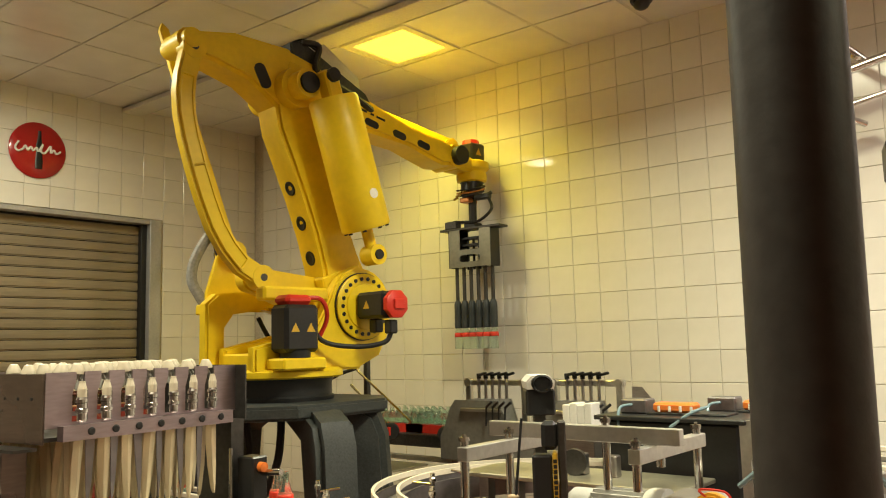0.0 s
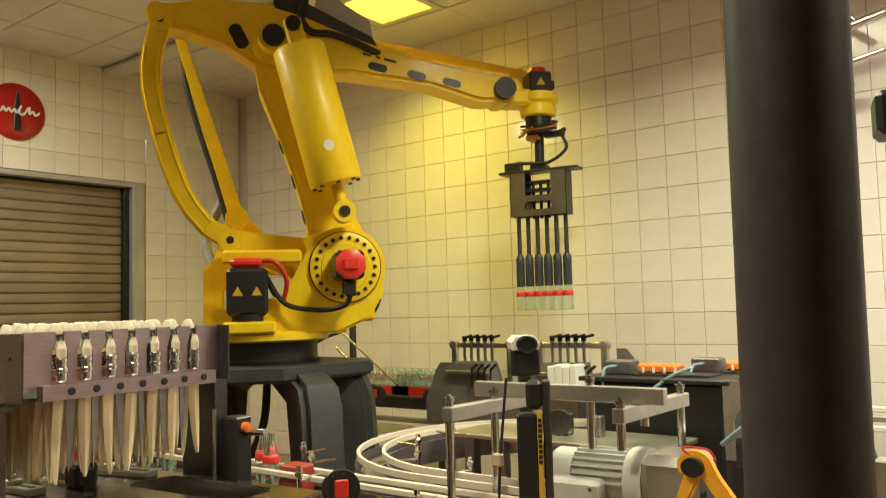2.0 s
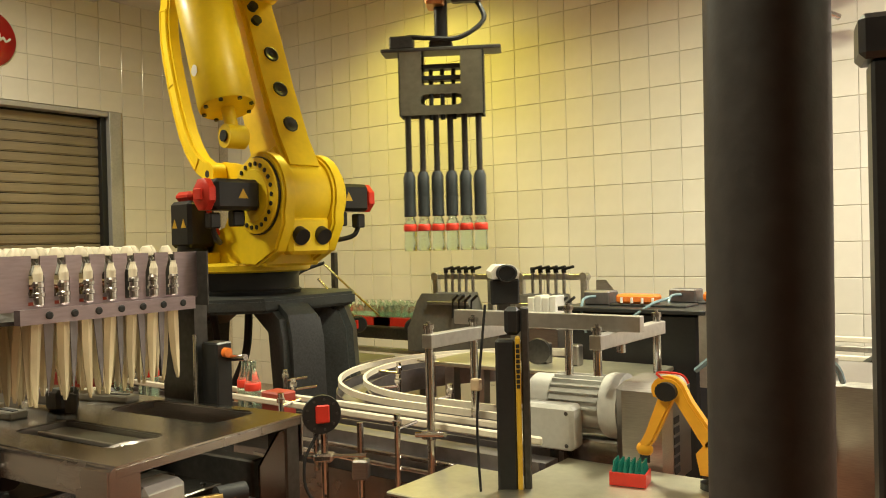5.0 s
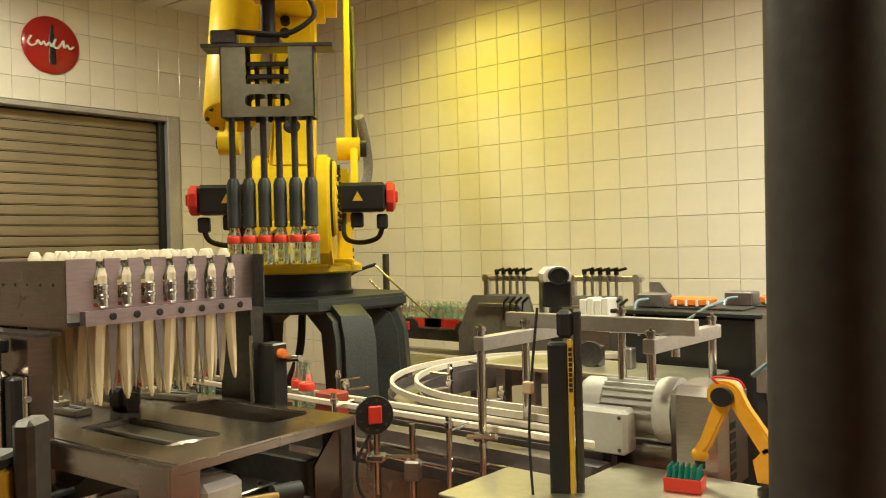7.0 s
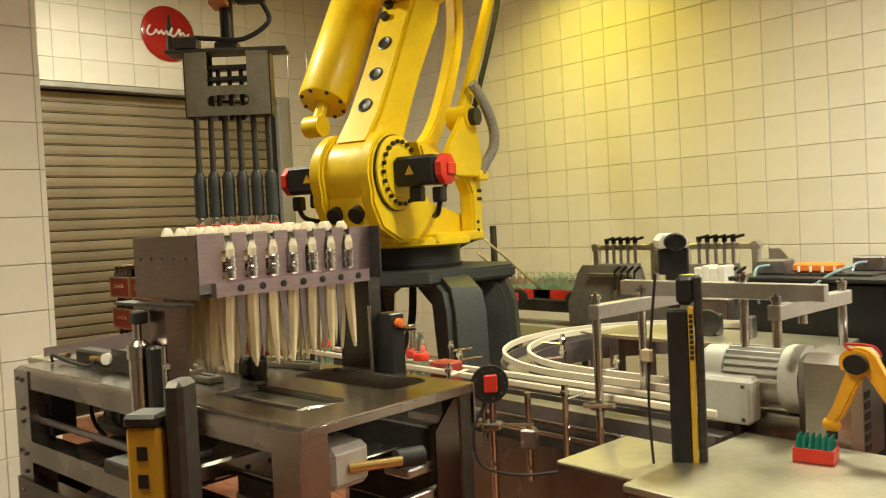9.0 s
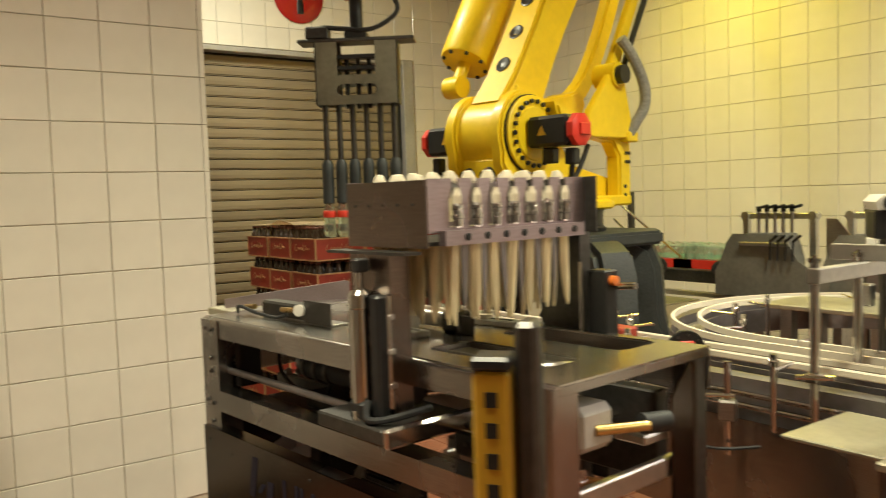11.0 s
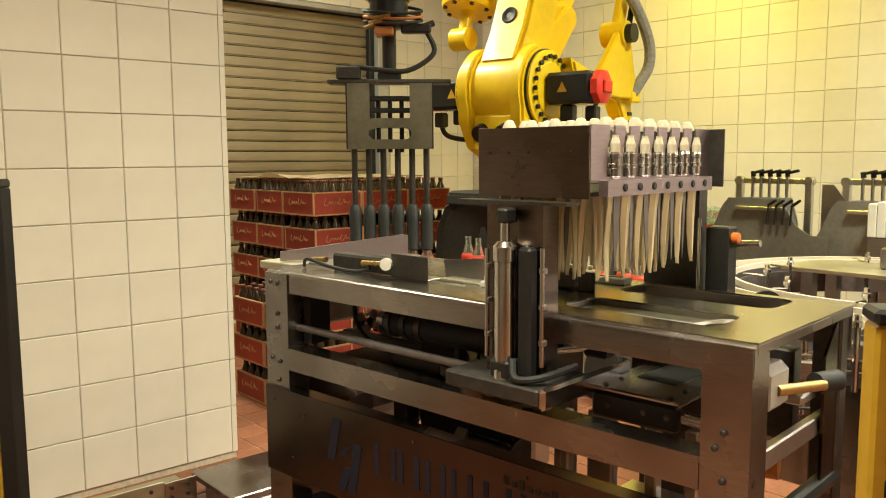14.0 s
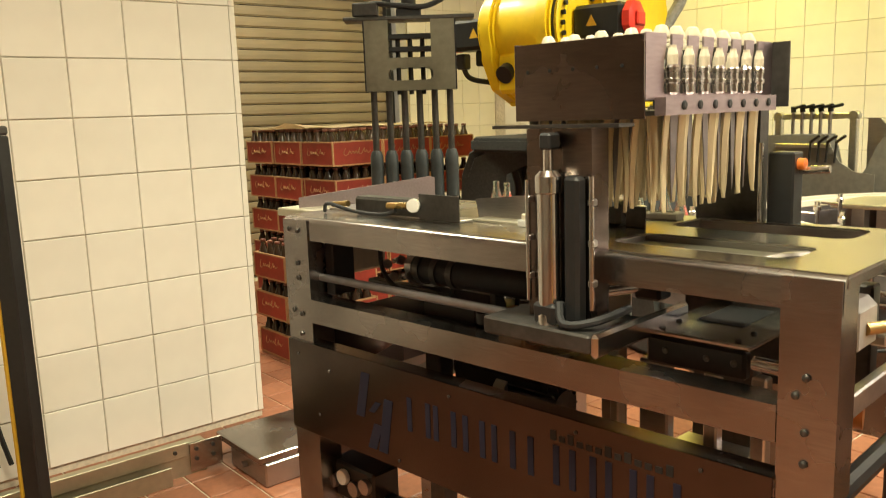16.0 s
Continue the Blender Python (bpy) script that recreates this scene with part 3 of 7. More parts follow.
slab(bm, left + list(reversed(right)), -0.13, -0.05, 0.012)
for x in (0, 1.317):
    rod(bm, (x, -0.134, 0.02), (x, -0.046, 0.02), 0.07, seg=22)
rear_link = part("rear_link", bm, M["yellow"], robot, "bowed yellow rear link")
for q0, q1 in ((1, 5), (5, 9)):
    ring = [((l[0] * 0.82 + r[0] * 0.18), (l[1] * 0.82 + r[1] * 0.18)) for l, r in zip(left[q0:q1 + 1], right[q0:q1 + 1])]
    ring += [((l[0] * 0.18 + r[0] * 0.82), (l[1] * 0.18 + r[1] * 0.82)) for l, r in reversed(list(zip(left[q0:q1 + 1], right[q0:q1 + 1])))]
    bm = bmn()
    for q in range(len(ring)):
        a, b = ring[q], ring[(q + 1) % len(ring)]
        rod(bm, (a[0], -0.131, a[1]), (b[0], -0.131, b[1]), 0.007, seg=6)
    part("rib", bm, M["yellow"], rear_link)
for x in (0, 1.317):
    part("pivot_pin", rod(bmn(), (x, -0.136, 0.02), (x, -0.10, 0.02), 0.022, seg=14), M["dark_steel"], rear_link, "steel pivot pin")

# crank that drives the rear link
bm = bmn()
slab(bm, arc(0, 0, 0.17, 60, 300, 12) + [(0.61, -0.075)] + arc(0.66, 0, 0.075, -80, 80, 8) + [(0.61, 0.075)], -0.04, 0.07, 0.014)
crank = part("crank", bm, M["yellow"], robot, "yellow crank")

# tie rods that keep the wrist level
bm = bmn()
slab(bm, [(-0.05, -0.03), (0, -0.045), (1.36, -0.028), (1.40, 0), (1.36, 0.028), (0, 0.045), (-0.05, 0.03)], 0.27, 0.31, 0.006)
tie_low = part("lower_tie_rod", bm, M["yellow"], robot, "slim yellow tie rod")
part("cable", sweep(bmn(), [(0.0, 0.325, 0.06), (0.3, 0.33, 0.055), (0.6, 0.33, 0.06), (0.9, 0.33, 0.05), (1.12, 0.325, 0.0)], 0.017, 8), M["rubber"], tie_low, "black cable")
bm = bmn()
slab(bm, [(-0.04, -0.025), (0, -0.035), (1.41, -0.024), (1.44, 0), (1.41, 0.024), (0, 0.035), (-0.04, 0.025)], 0.15, 0.19, 0.006)
tie_top = part("upper_tie_rod", bm, M["yellow"], robot, "slim yellow tie rod")

# forearm, built along x from the elbow
bm = bmn()
top = [(-0.60, 0.145), (-0.40, 0.215), (-0.05, 0.255), (0.14, 0.235), (0.45, 0.165), (0.95, 0.085), (1.25, 0.075)]
bot = [(1.41, -0.07), (1.28, -0.10), (1.16, -0.085), (0.95, -0.055), (0.45, -0.075), (0.15, -0.13), (-0.05, -0.14), (-0.28, -0.03), (-0.50, 0.0)]
slab(bm, top + arc(1.41, 0, 0.075, 80, -80, 8) + bot + arc(-0.66, 0.069, 0.07, 260, 100, 6), -0.115, 0.115, 0.024)
rod(bm, (0, -0.20, 0), (0, 0.17, 0), 0.12, seg=28)
rod(bm, (-0.66, -0.145, 0.069), (-0.66, 0.145, 0.069), 0.055, seg=20)
forearm = part("forearm", bm, M["yellow"], robot)
slot_mesh = mesh_of(slab(bmn(), arc(0.035, 0, 0.024, -90, 90, 6) + arc(-0.035, 0, 0.024, 90, 270, 6), -0.003, 0.003), M["black"], "slot")
for x, z in ((0.62, -0.01), (0.86, -0.015), (1.08, -0.02)):
    for s in (-1, 1):
        piece("slot", slot_mesh, forearm, Matrix.Translation((x, s * 0.1145, z)) @ pose(0, 0, 0, 0, 5, 0))
for s in (-1, 1):
    piece("slot", slot_mesh, forearm, Matrix.Translation((-0.20, s * 0.1145, 0.02)) @ pose(0, 0, 0, 0, 55, 0) @ Matrix.Diagonal((1.3, 1, 1.6, 1)))
for x, w in ((0.52, 0.048), (0.60, 0.028), (0.65, 0.075)):
    bm = box(bmn(), x, -0.1165, 0.044, x + w, -0.1145, 0.058)
    bmesh.ops.rotate(bm, matrix=Matrix.Rotation(radians(4), 3, "Y"), verts=bm.verts, cent=(0.6, 0, 0.02))
    part("letter_bar", bm, M["ink"], forearm, "small dark letter bar")
bm = bmn()
slab(bm, [(-0.02, 0.22), (-0.04, 0.30), (0.06, 0.335), (0.30, 0.255), (0.56, 0.175), (0.60, 0.13), (0.50, 0.11)], -0.105, 0.10, 0.008)
part("valve_box", bm, M["charcoal"], forearm, "dark grey valve box")
bm = bmn()
slab(bm, [(0.20, 0.27), (0.21, 0.40), (0.25, 0.425), (0.54, 0.30), (0.58, 0.19)], -0.03, 0.095, 0.006)
part("junction_box", bm, M["grey_paint"], forearm, "grey metal junction box")
part("cable", sweep(bmn(), [(0.04, -0.10, 0.33), (0.14, -0.135, 0.33), (0.13, -0.14, 0.20), (0.20, -0.14, 0.12), (0.32, -0.135, 0.13), (0.46, -0.13, 0.11), (0.60, -0.11, 0.08), (0.64, -0.05, 0.11)], 0.022, 8), M["rubber"], forearm, "black cable loop")
part("cable", sweep(bmn(), [(0.02, 0.0, 0.34), (0.10, -0.02, 0.39), (0.20, -0.02, 0.37), (0.26, 0.0, 0.41)], 0.011, 8), M["rubber"], forearm, "black cable")
part("cover_plate", box(bmn(), -0.04, -0.1185, 0.05, 0.14, -0.1150, 0.17, 0.003), M["yellow"], forearm)

# wrist, always upright; origin at the wrist pivot
bm = bmn()
rod(bm, (0, -0.11, 0), (0, 0.11, 0), 0.085, seg=28)
box(bm, 0.02, -0.09, -0.085, 0.20, 0.09, 0.02, 0.02)
lathe(bm, [(0.085, -0.15), (0.11, -0.14), (0.115, -0.10), (0.105, -0.07), (0.13, -0.05), (0.13, -0.005), (0.10, 0.01), (0.001, 0.01)], 28, at=(0.256, 0, 0))
slab(bm, [(-0.02, 0.05), (0.14, 0.19), (0.19, 0.21), (0.24, 0.18), (0.22, 0.02), (0.02, 0.0)], 0.11, 0.15, 0.008)
slab(bm, [(-0.02, 0.05), (0.04, 0.10), (0.12, 0.08), (0.16, 0.0)], -0.06, 0.11, 0.008)
wrist = part("wrist", bm, M["yellow"], robot, "yellow wrist casting")
part("pivot_cap", rod(bmn(), (0, -0.165, 0), (0, -0.11, 0), 0.066, seg=24), M["black"], wrist, "black pivot cap")
bm = bmn()
box(bm, 0.185, -0.075, 0.01, 0.33, 0.075, 0.14, 0.012)
box(bm, 0.33, -0.04, 0.03, 0.36, 0.04, 0.09, 0.006)
part("wrist_motor", bm, M["black"], wrist, "black wrist motor")
part("motor_cap", lathe(bmn(), [(0.065, 0.14), (0.06, 0.17), (0.001, 0.175)], 8, at=(0.256, 0, 0)), M["red"], wrist, "red motor cap")
part("warning_sticker", slab(bmn(), [(0.228, 0.05), (0.284, 0.05), (0.256, 0.10)], -0.0775, -0.0755), M["sensor_yellow"], wrist, "yellow warning triangle")
part("warning_sticker", slab(bmn(), [(-0.028, 0.05), (0.028, 0.05), (0, 0.10)], -0.001, 0.001), M["sensor_yellow"], wrist, "yellow warning triangle", m=Matrix.Translation((0.3312, 0.0, 0.0)) @ pose(0, 0, 0, 0, 0, 90))

# gripper, origin at the middle of its plate
bm = bmn()
lathe(bm, [(0.075, 0.345), (0.082, 0.34), (0.082, 0.27), (0.05, 0.26), (0.05, 0.24), (0.001, 0.24)], 24)
rod(bm, (0, 0, 0.02), (0, 0, 0.26), 0.03, seg=16)
box(bm, -0.05, -0.05, 0.0, 0.05, 0.05, 0.04, 0.006)
gripper = part("gripper", bm, M["black"], robot, "bottle gripper with six tubes")
part("head_plate", box(bmn(), -0.262, -0.06, -0.008, 0.262, 0.06, 0.008, 0.003), M["dark_steel"], gripper, "wide dark head plate")
for s in (-1, 1):
    bm = bmn()
    y0, y1 = s * 0.052, s * 0.058
    box(bm, -0.18, y0, -0.285, -0.085, y1, -0.008)
    box(bm, 0.085, y0, -0.285, 0.18, y1, -0.008)
    box(bm, -0.085, y0, -0.195, 0.085, y1, -0.155)
    box(bm, -0.085, y0, -0.285, 0.085, y1, -0.245)
    for sx in (-1, 1):
        slab(bm, [(sx * 0.085, -0.195), (sx * 0.085, -0.245), (sx * 0.066, -0.245)] + arc(sx * 0.066, -0.22, 0.025, -90 if sx > 0 else 270, 90, 6)[1:] + [(sx * 0.066, -0.195)], y0, y1)
    bmesh.ops.remove_doubles(bm, verts=bm.verts, dist=0.0003)
    part("bracket", bm, M["bracket"], gripper, "slotted grey metal bracket")
bm = bmn()
for z in (-0.07, -0.12):
    box(bm, -0.09, -0.03, z - 0.01, 0.09, 0.03, z + 0.01, 0.003)
for x in (-0.05, 0.0, 0.05):
    rod(bm, (x, 0, -0.30), (x, 0, -0.06), 0.010, seg=10)
part("inner_frame", bm, M["black"], gripper, "black inner frame")
PITCH = 0.0625
tube_mesh = mesh_of(rod(bmn(), (0, 0, -0.54), (0, 0, -0.28), 0.0135, seg=12), M["dark_steel"], "tube")
cup_mesh = mesh_of(lathe(bmn(), [(0.024, -0.725), (0.027, -0.722), (0.027, -0.64), (0.0265, -0.635), (0.027, -0.63), (0.027, -0.55), (0.019, -0.527), (0.012, -0.527)], 18), M["gripcup"], "gripping_cup")
for me in (cup_mesh,):
    me.polygons.foreach_set("use_smooth", [True] * len(me.polygons))
    me.set_sharp_from_angle(angle=radians(35))
for k in range(6):
    piece("tube", tube_mesh, gripper, pose((k - 2.5) * PITCH, 0, 0))
    piece("gripping_cup", cup_mesh, gripper, pose((k - 2.5) * PITCH, 0, 0))
part("collar", lathe(bmn(), [(0.06, 0.225), (0.074, 0.23), (0.074, 0.335), (0.088, 0.337), (0.088, 0.345), (0.06, 0.347)], 24), M["black"], gripper, "black collar under the wrist")
for k, z in enumerate((0.285, 0.262, 0.243)):
    part("cable", sweep(bmn(), [(0.085, 0.0, z + 0.03), (0.14, -0.05 - 0.01 * k, z + 0.005), (0.04, -0.10 - 0.006 * k, z - 0.012), (-0.08, -0.075, z), (-0.105, 0.0, z + 0.015), (-0.07, 0.05, z + 0.03)], 0.0065, 8), M["copper" if k == 1 else "rubber"], gripper, "copper-coloured cable" if k == 1 else "black cable")
for k in range(3):
    part("fitting", rod(bmn(), (-0.10 + 0.02 * k, -0.09, 0.215 + 0.02 * k), (-0.06 + 0.035 * k, -0.105, 0.225 + 0.02 * k), 0.009, seg=10), M["brass"], gripper, "small brass fitting")
part("side_arm", sweep(bmn(), [(0.08, -0.03, 0.21), (0.14, -0.04, 0.225), (0.19, -0.03, 0.245)], 0.014, 8), M["rubber"], gripper, "black hose stub")
part("valve_block", box(bmn(), -0.06, -0.082, 0.19, 0.02, 0.04, 0.224, 0.006), M["copper"], gripper, "copper-coloured valve block")
part("connector", box(bmn(), 0.05, -0.06, 0.20, 0.18, -0.01, 0.24, 0.008), M["black"], gripper, "black connector")
part("air_hose", sweep(bmn(), [(0.16, -0.03, 0.21), (0.19, -0.04, 0.12), (0.08, -0.05, 0.045), (-0.06, -0.05, 0.05), (-0.15, -0.03, 0.06), (-0.19, 0.0, 0.03)], 0.011, 8), M["rubber"], gripper, "black air hose")
for sx in (-1, 1):
    part("end_plate", box(bmn(), sx * 0.181, -0.058, -0.285, sx * 0.186, 0.058, -0.009), M["black"], gripper, "dark end plate")
part("side_valve", box(bmn(), -0.225, -0.05, 0.008, -0.12, 0.02, 0.065, 0.006), M["dark_steel"], gripper)


def bottle_mesh(mat, seg=14):
    bm = bmn()
    lathe(bm, [(0.024, 0), (0.0285, 0.004), (0.0295, 0.03), (0.027, 0.052), (0.0275, 0.07), (0.0302, 0.092), (0.029, 0.112), (0.022, 0.138), (0.0145, 0.162), (0.0128, 0.185), (0.014, 0.187), (0.014, 0.196), (0.0125, 0.197)], seg)
    me = mesh_of(bm, mat, "bottle")
    me.polygons.foreach_set("use_smooth", [True] * len(me.polygons))
    return me


def label_mesh(seg=14):
    bm = bmn()
    lathe(bm, [(0.0288, 0.088), (0.0308, 0.092), (0.0302, 0.112), (0.0285, 0.118)], seg)
    me = mesh_of(bm, M["label_red"], "label")
    me.polygons.foreach_set("use_smooth", [True] * len(me.polygons))
    return me


GLASS, LABEL = bottle_mesh(M["glass"]), label_mesh()


def glass_bottle(m, label, group):
    ob = tagged(new("glass_bottle", GLASS), label, "bottle", group)
    ob.matrix_basis = m
    piece("label", LABEL, ob, Matrix.Identity(4))
    return ob


held = [glass_bottle(pose(BX + 1, BY, 1.3), "pale green glass bottle with red label in the gripper", "bottles in the gripper") for k in range(6)]

# ---- the pedestal ----
pedestal = empty("robot_pedestal", pose(BX, BY, 0), "dark grey cast robot pedestal with stout legs", "pedestal")
bm = bmn()
hw, ch = 0.53, 0.20
pts = [(-hw, -hw + ch), (-hw + ch, -hw), (hw - ch, -hw), (hw, -hw + ch), (hw, hw - ch), (hw - ch, hw), (-hw + ch, hw), (-hw, hw - ch)]
slab(bm, pts, 0, 0.075, 0.015)
bmesh.ops.transform(bm, matrix=Matrix.Translation((0, 0, BZ - 0.001)) @ pose(0, 0, 0, -90, 0, 0), verts=bm.verts)
part("top_plate", bm, M["charcoal"], pedestal)
for lx, ly in ((0.66, -0.20), (0.46, 0.33), (-0.42, -0.46), (-0.62, 0.12)):
    bm = bmn()
    d = Vector((lx, ly, 0)).normalized()
    slab(bm, [(-0.28, 0.0), (0.13, 0.0), (0.13, 0.25), (0.06, 0.60), (0.045, 0.86), (0.0, 0.98), (-0.10, 1.03), (-0.40, 1.03), (-0.40, 0.95), (-0.20, 0.86), (-0.16, 0.60), (-0.20, 0.25)], -0.115, 0.115, 0.035)
    part("leg", bm, M["charcoal"], pedestal, m=Matrix.Translation((lx, ly, 0)) @ Matrix.Rotation(math.atan2(d.y, d.x), 4, "Z"))
for k in range(3):
    a = 0.25 * k
    part("cable", sweep(bmn(), [(0.12 - a, -0.1 - a * 0.3, 1.02), (0.16 - a, -0.16, 0.75), (0.05 - a, -0.2, 0.45), (0.2 - a * 0.5, -0.25, 0.15), (0.25 - a, -0.3, 0.02)], 0.022, 8), M["rubber"], pedestal, "thick black cable")

# ---- the case packer ----
PK = pose(-1.03, 1.458, 0, 0, 0, 5.2)
packer = empty("case_packer", PK, "stainless steel case packing machine with an open frame", "packing machine")
LEN, DEP, TOP = 1.376, 0.475, 0.957
RIGHT = 0.006


# table sheet with two openings, laid from strips with mitred corners
def sheet(bm, x0, y0, x1, y1, holes, z0, z1):
    xs = sorted({x0, x1, *[h[0] for h in holes], *[h[2] for h in holes]})
    ys = sorted({y0, y1, *[h[1] for h in holes], *[h[3] for h in holes]})
    for a, b in zip(xs, xs[1:]):
        for c, d in zip(ys, ys[1:]):
            cx, cy = (a + b) / 2, (c + d) / 2
            if not any(h[0] < cx < h[2] and h[1] < cy < h[3] for h in holes):
                box(bm, a, c, z0, b, d, z1)
    for h in holes:
        for sx, sy in ((0, 1), (2, 1), (0, 3), (2, 3)):
            px, py = h[sx], h[sy]
            ax, ay = (0.028 if sx == 0 else -0.028), (0.028 if sy == 1 else -0.028)
            lo = [bm.verts.new((px + u * ax, py + v * ay, z0)) for u, v in ((0, 0), (1, 0), (0.3, 0.3), (0, 1))]
            hi = [bm.verts.new((px + u * ax, py + v * ay, z1)) for u, v in ((0, 0), (1, 0), (0.3, 0.3), (0, 1))]
            bm.faces.new(lo)
            bm.faces.new(list(reversed(hi)))
            for i in range(4):
                bm.faces.new((lo[i], hi[i], hi[(i + 1) % 4], lo[(i + 1) % 4]))
    bmesh.ops.remove_doubles(bm, verts=bm.verts, dist=0.0001)


HOLES = [(-0.445, 0.075, -0.105, 0.205), (-0.458, 0.312, -0.098, 0.448)]
bm = bmn()
sheet(bm, -LEN, 0.0, RIGHT, DEP, HOLES, TOP - 0.004, TOP)
part("tabletop", bm, M["steel_x"], packer, "brushed steel tabletop with two openings", smooth=False)
for x0, y0, x1, y1 in HOLES:
    bm = bmn()
    for a in (x0, x1):
        box(bm, a - 0.002, y0, TOP - 0.02, a + 0.002, y1, TOP - 0.0042)
    for a in (y0, y1):
        box(bm, x0 + 0.0022, a - 0.002, TOP - 0.02, x1 - 0.0022, a + 0.002, TOP - 0.0042)
    part("opening_lip", bm, M["steel"], packer)
# slide tray and toothed strip in the front opening
part("tray", box(bmn(), -0.46, 0.09, TOP - 0.082, -0.09, 0.205, TOP - 0.075, 0.002), M["dark_steel"], packer, "dark tray below the opening")
part("belt_strip", box(bmn(), -0.44, 0.135, TOP - 0.074, -0.15, 0.200, TOP - 0.014, 0.003), M["bracket"], packer, "pale strip in the opening")
for k in range(16):
    part("roller_tooth", rod(bmn(), (-0.43 + 0.019 * k, 0.118, TOP - 0.074), (-0.43 + 0.019 * k, 0.118, TOP - 0.018), 0.007, seg=8), M["steel"], packer)
part("edge_strip", box(bmn(), -0.43, 0.126, TOP - 0.018, -0.15, 0.134, TOP - 0.010, 0.001), M["alu"], packer, "pale edge strip")
part("pivot_arm", sweep(bmn(), [(-0.20, 0.10, TOP - 0.03), (-0.165, 0.13, TOP - 0.014), (-0.135, 0.155, TOP - 0.010), (-0.12, 0.185, TOP - 0.012)], 0.008, 8), M["steel"], packer, "short steel pivot arm")
part("chute", box(bmn(), -0.47, 0.41, 0.66, -0.085, 0.455, TOP - 0.10, 0.004), M["dark_steel"], packer, "dark steel chute")
part("grip_fitting", rod(bmn(), (-0.40, 0.33, TOP - 0.05), (-0.33, 0.33, TOP - 0.045), 0.010, seg=10), M["chrome"], packer)
# rolled front edge
bm = bmn()
slab(bm, arc(-0.012, TOP - 0.016, 0.014, 90, 180, 6) + [(-0.026, TOP - 0.058), (-0.022, TOP - 0.058), (-0.022, TOP - 0.02), (-0.012, TOP - 0.005)], -LEN, RIGHT)
bmesh.ops.transform(bm, matrix=Matrix(((0, 1, 0, 0), (1, 0, 0, 0.012), (0, 0, 1, 0), (0, 0, 0, 1))), verts=bm.verts)
part("front_skirt", bm, M["frame_steel"], packer, "rolled front edge")
part("back_skirt", box(bmn(), -LEN, DEP - 0.004, TOP - 0.09, RIGHT, DEP, TOP - 0.005), M["steel"], packer)
part("end_skirt", box(bmn(), RIGHT - 0.004, 0.0, TOP - 0.022, RIGHT, DEP - 0.0045, TOP - 0.0045, 0.001), M["frame_steel"], packer, "bright end edge")


def leg(x0, x1, y0, y1, z1=0.95):
    bm = bmn()
    box(bm, x0, y0, 0.0, x1, y0 + 0.005, z1)
    box(bm, x1 - 0.005, y0 + 0.0052, 0.0, x1, y1, z1)
    part("leg", bm, M["frame_steel"], packer, smooth=False)


leg(-0.082, RIGHT - 0.001, -0.018, 0.05)
leg(-LEN + 0.002, -1.272, -0.018, 0.05)
part("leg", box(bmn(), -0.055, DEP - 0.05, 0, RIGHT - 0.004, DEP - 0.0065, 0.945, 0.004), M["dark_steel"], packer)
part("leg", box(bmn(), -LEN + 0.004, DEP - 0.05, 0, -LEN + 0.054, DEP - 0.0065, 0.945, 0.004), M["steel"], packer)
bm = bmn()
slab(bm, [(-0.11, 0.40), (0.0, 0.40), (0.0, 0.93), (-0.05, 0.93), (-0.11, 0.87)], 0, 0.006)
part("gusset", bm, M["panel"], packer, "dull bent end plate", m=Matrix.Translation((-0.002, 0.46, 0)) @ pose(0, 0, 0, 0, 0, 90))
part("end_bar", box(bmn(), -0.032, 0.052, 0.705, -0.012, 0.424, 0.745, 0.003), M["alu"], packer, "pale end bar")
part("end_bar", box(bmn(), -0.032, 0.052, 0.30, -0.012, 0.424, 0.34, 0.003), M["alu"], packer, "pale end bar")
part("side_beam", sweep(bmn(), [(-0.012, 0.02, 0.60), (-0.012, DEP - 0.03, 0.60)], 0.019, 10, 2), M["black"], packer, "black side bar")
# front rail: an angle with a flange going inwards
bm = bmn()
box(bm, -1.271, -0.020, 0.688, -0.083, -0.0145, 0.748)
box(bm, -1.271, -0.0143, 0.743, -0.083, 0.045, 0.748)
part("front_rail", bm, M["frame_steel"], packer, "flat steel front rail", smooth=False)
part("slide_bar", rod(bmn(), (-1.285, 0.02, 0.800), (-0.55, 0.02, 0.800), 0.010), M["satin"], packer, "satin steel slide bar")
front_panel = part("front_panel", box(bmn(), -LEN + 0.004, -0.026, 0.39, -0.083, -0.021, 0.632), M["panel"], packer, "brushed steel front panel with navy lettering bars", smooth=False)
part("panel_lip", box(bmn(), -LEN + 0.004, -0.0205, 0.626, -0.083, 0.022, 0.632), M["frame_steel"], packer, "narrow panel lip", smooth=False)
# plain navy bars in place of the letters
for x0, x1 in ((-0.915, -0.841), (-0.830, -0.762), (-0.741, -0.679), (-0.660, -0.597), (-0.565, -0.489), (-0.465, -0.405), (-0.385, -0.320), (-0.300, -0.235)):
    for x in (x0, x1 - 0.014):
        part("letter_bar", box(bmn(), x, -0.0275, 0.493, x + 0.014, -0.0258, 0.573), M["navy"], front_panel, smooth=False)
for x, z0, z1, w in ((-1.100, 0.487, 0.600, 0.030), (-1.060, 0.415, 0.480, 0.030), (-1.052, 0.507, 0.535, 0.020), (-1.020, 0.415, 0.550, 0.030)):
    bm = slab(bmn(), [(x, z0), (x + w, z0), (x + w + 0.026, z1), (x + 0.026, z1)], -0.0275, -0.0258)
    part("emblem_bar", bm, M["navy"], front_panel, "navy slanted emblem bar", smooth=False)
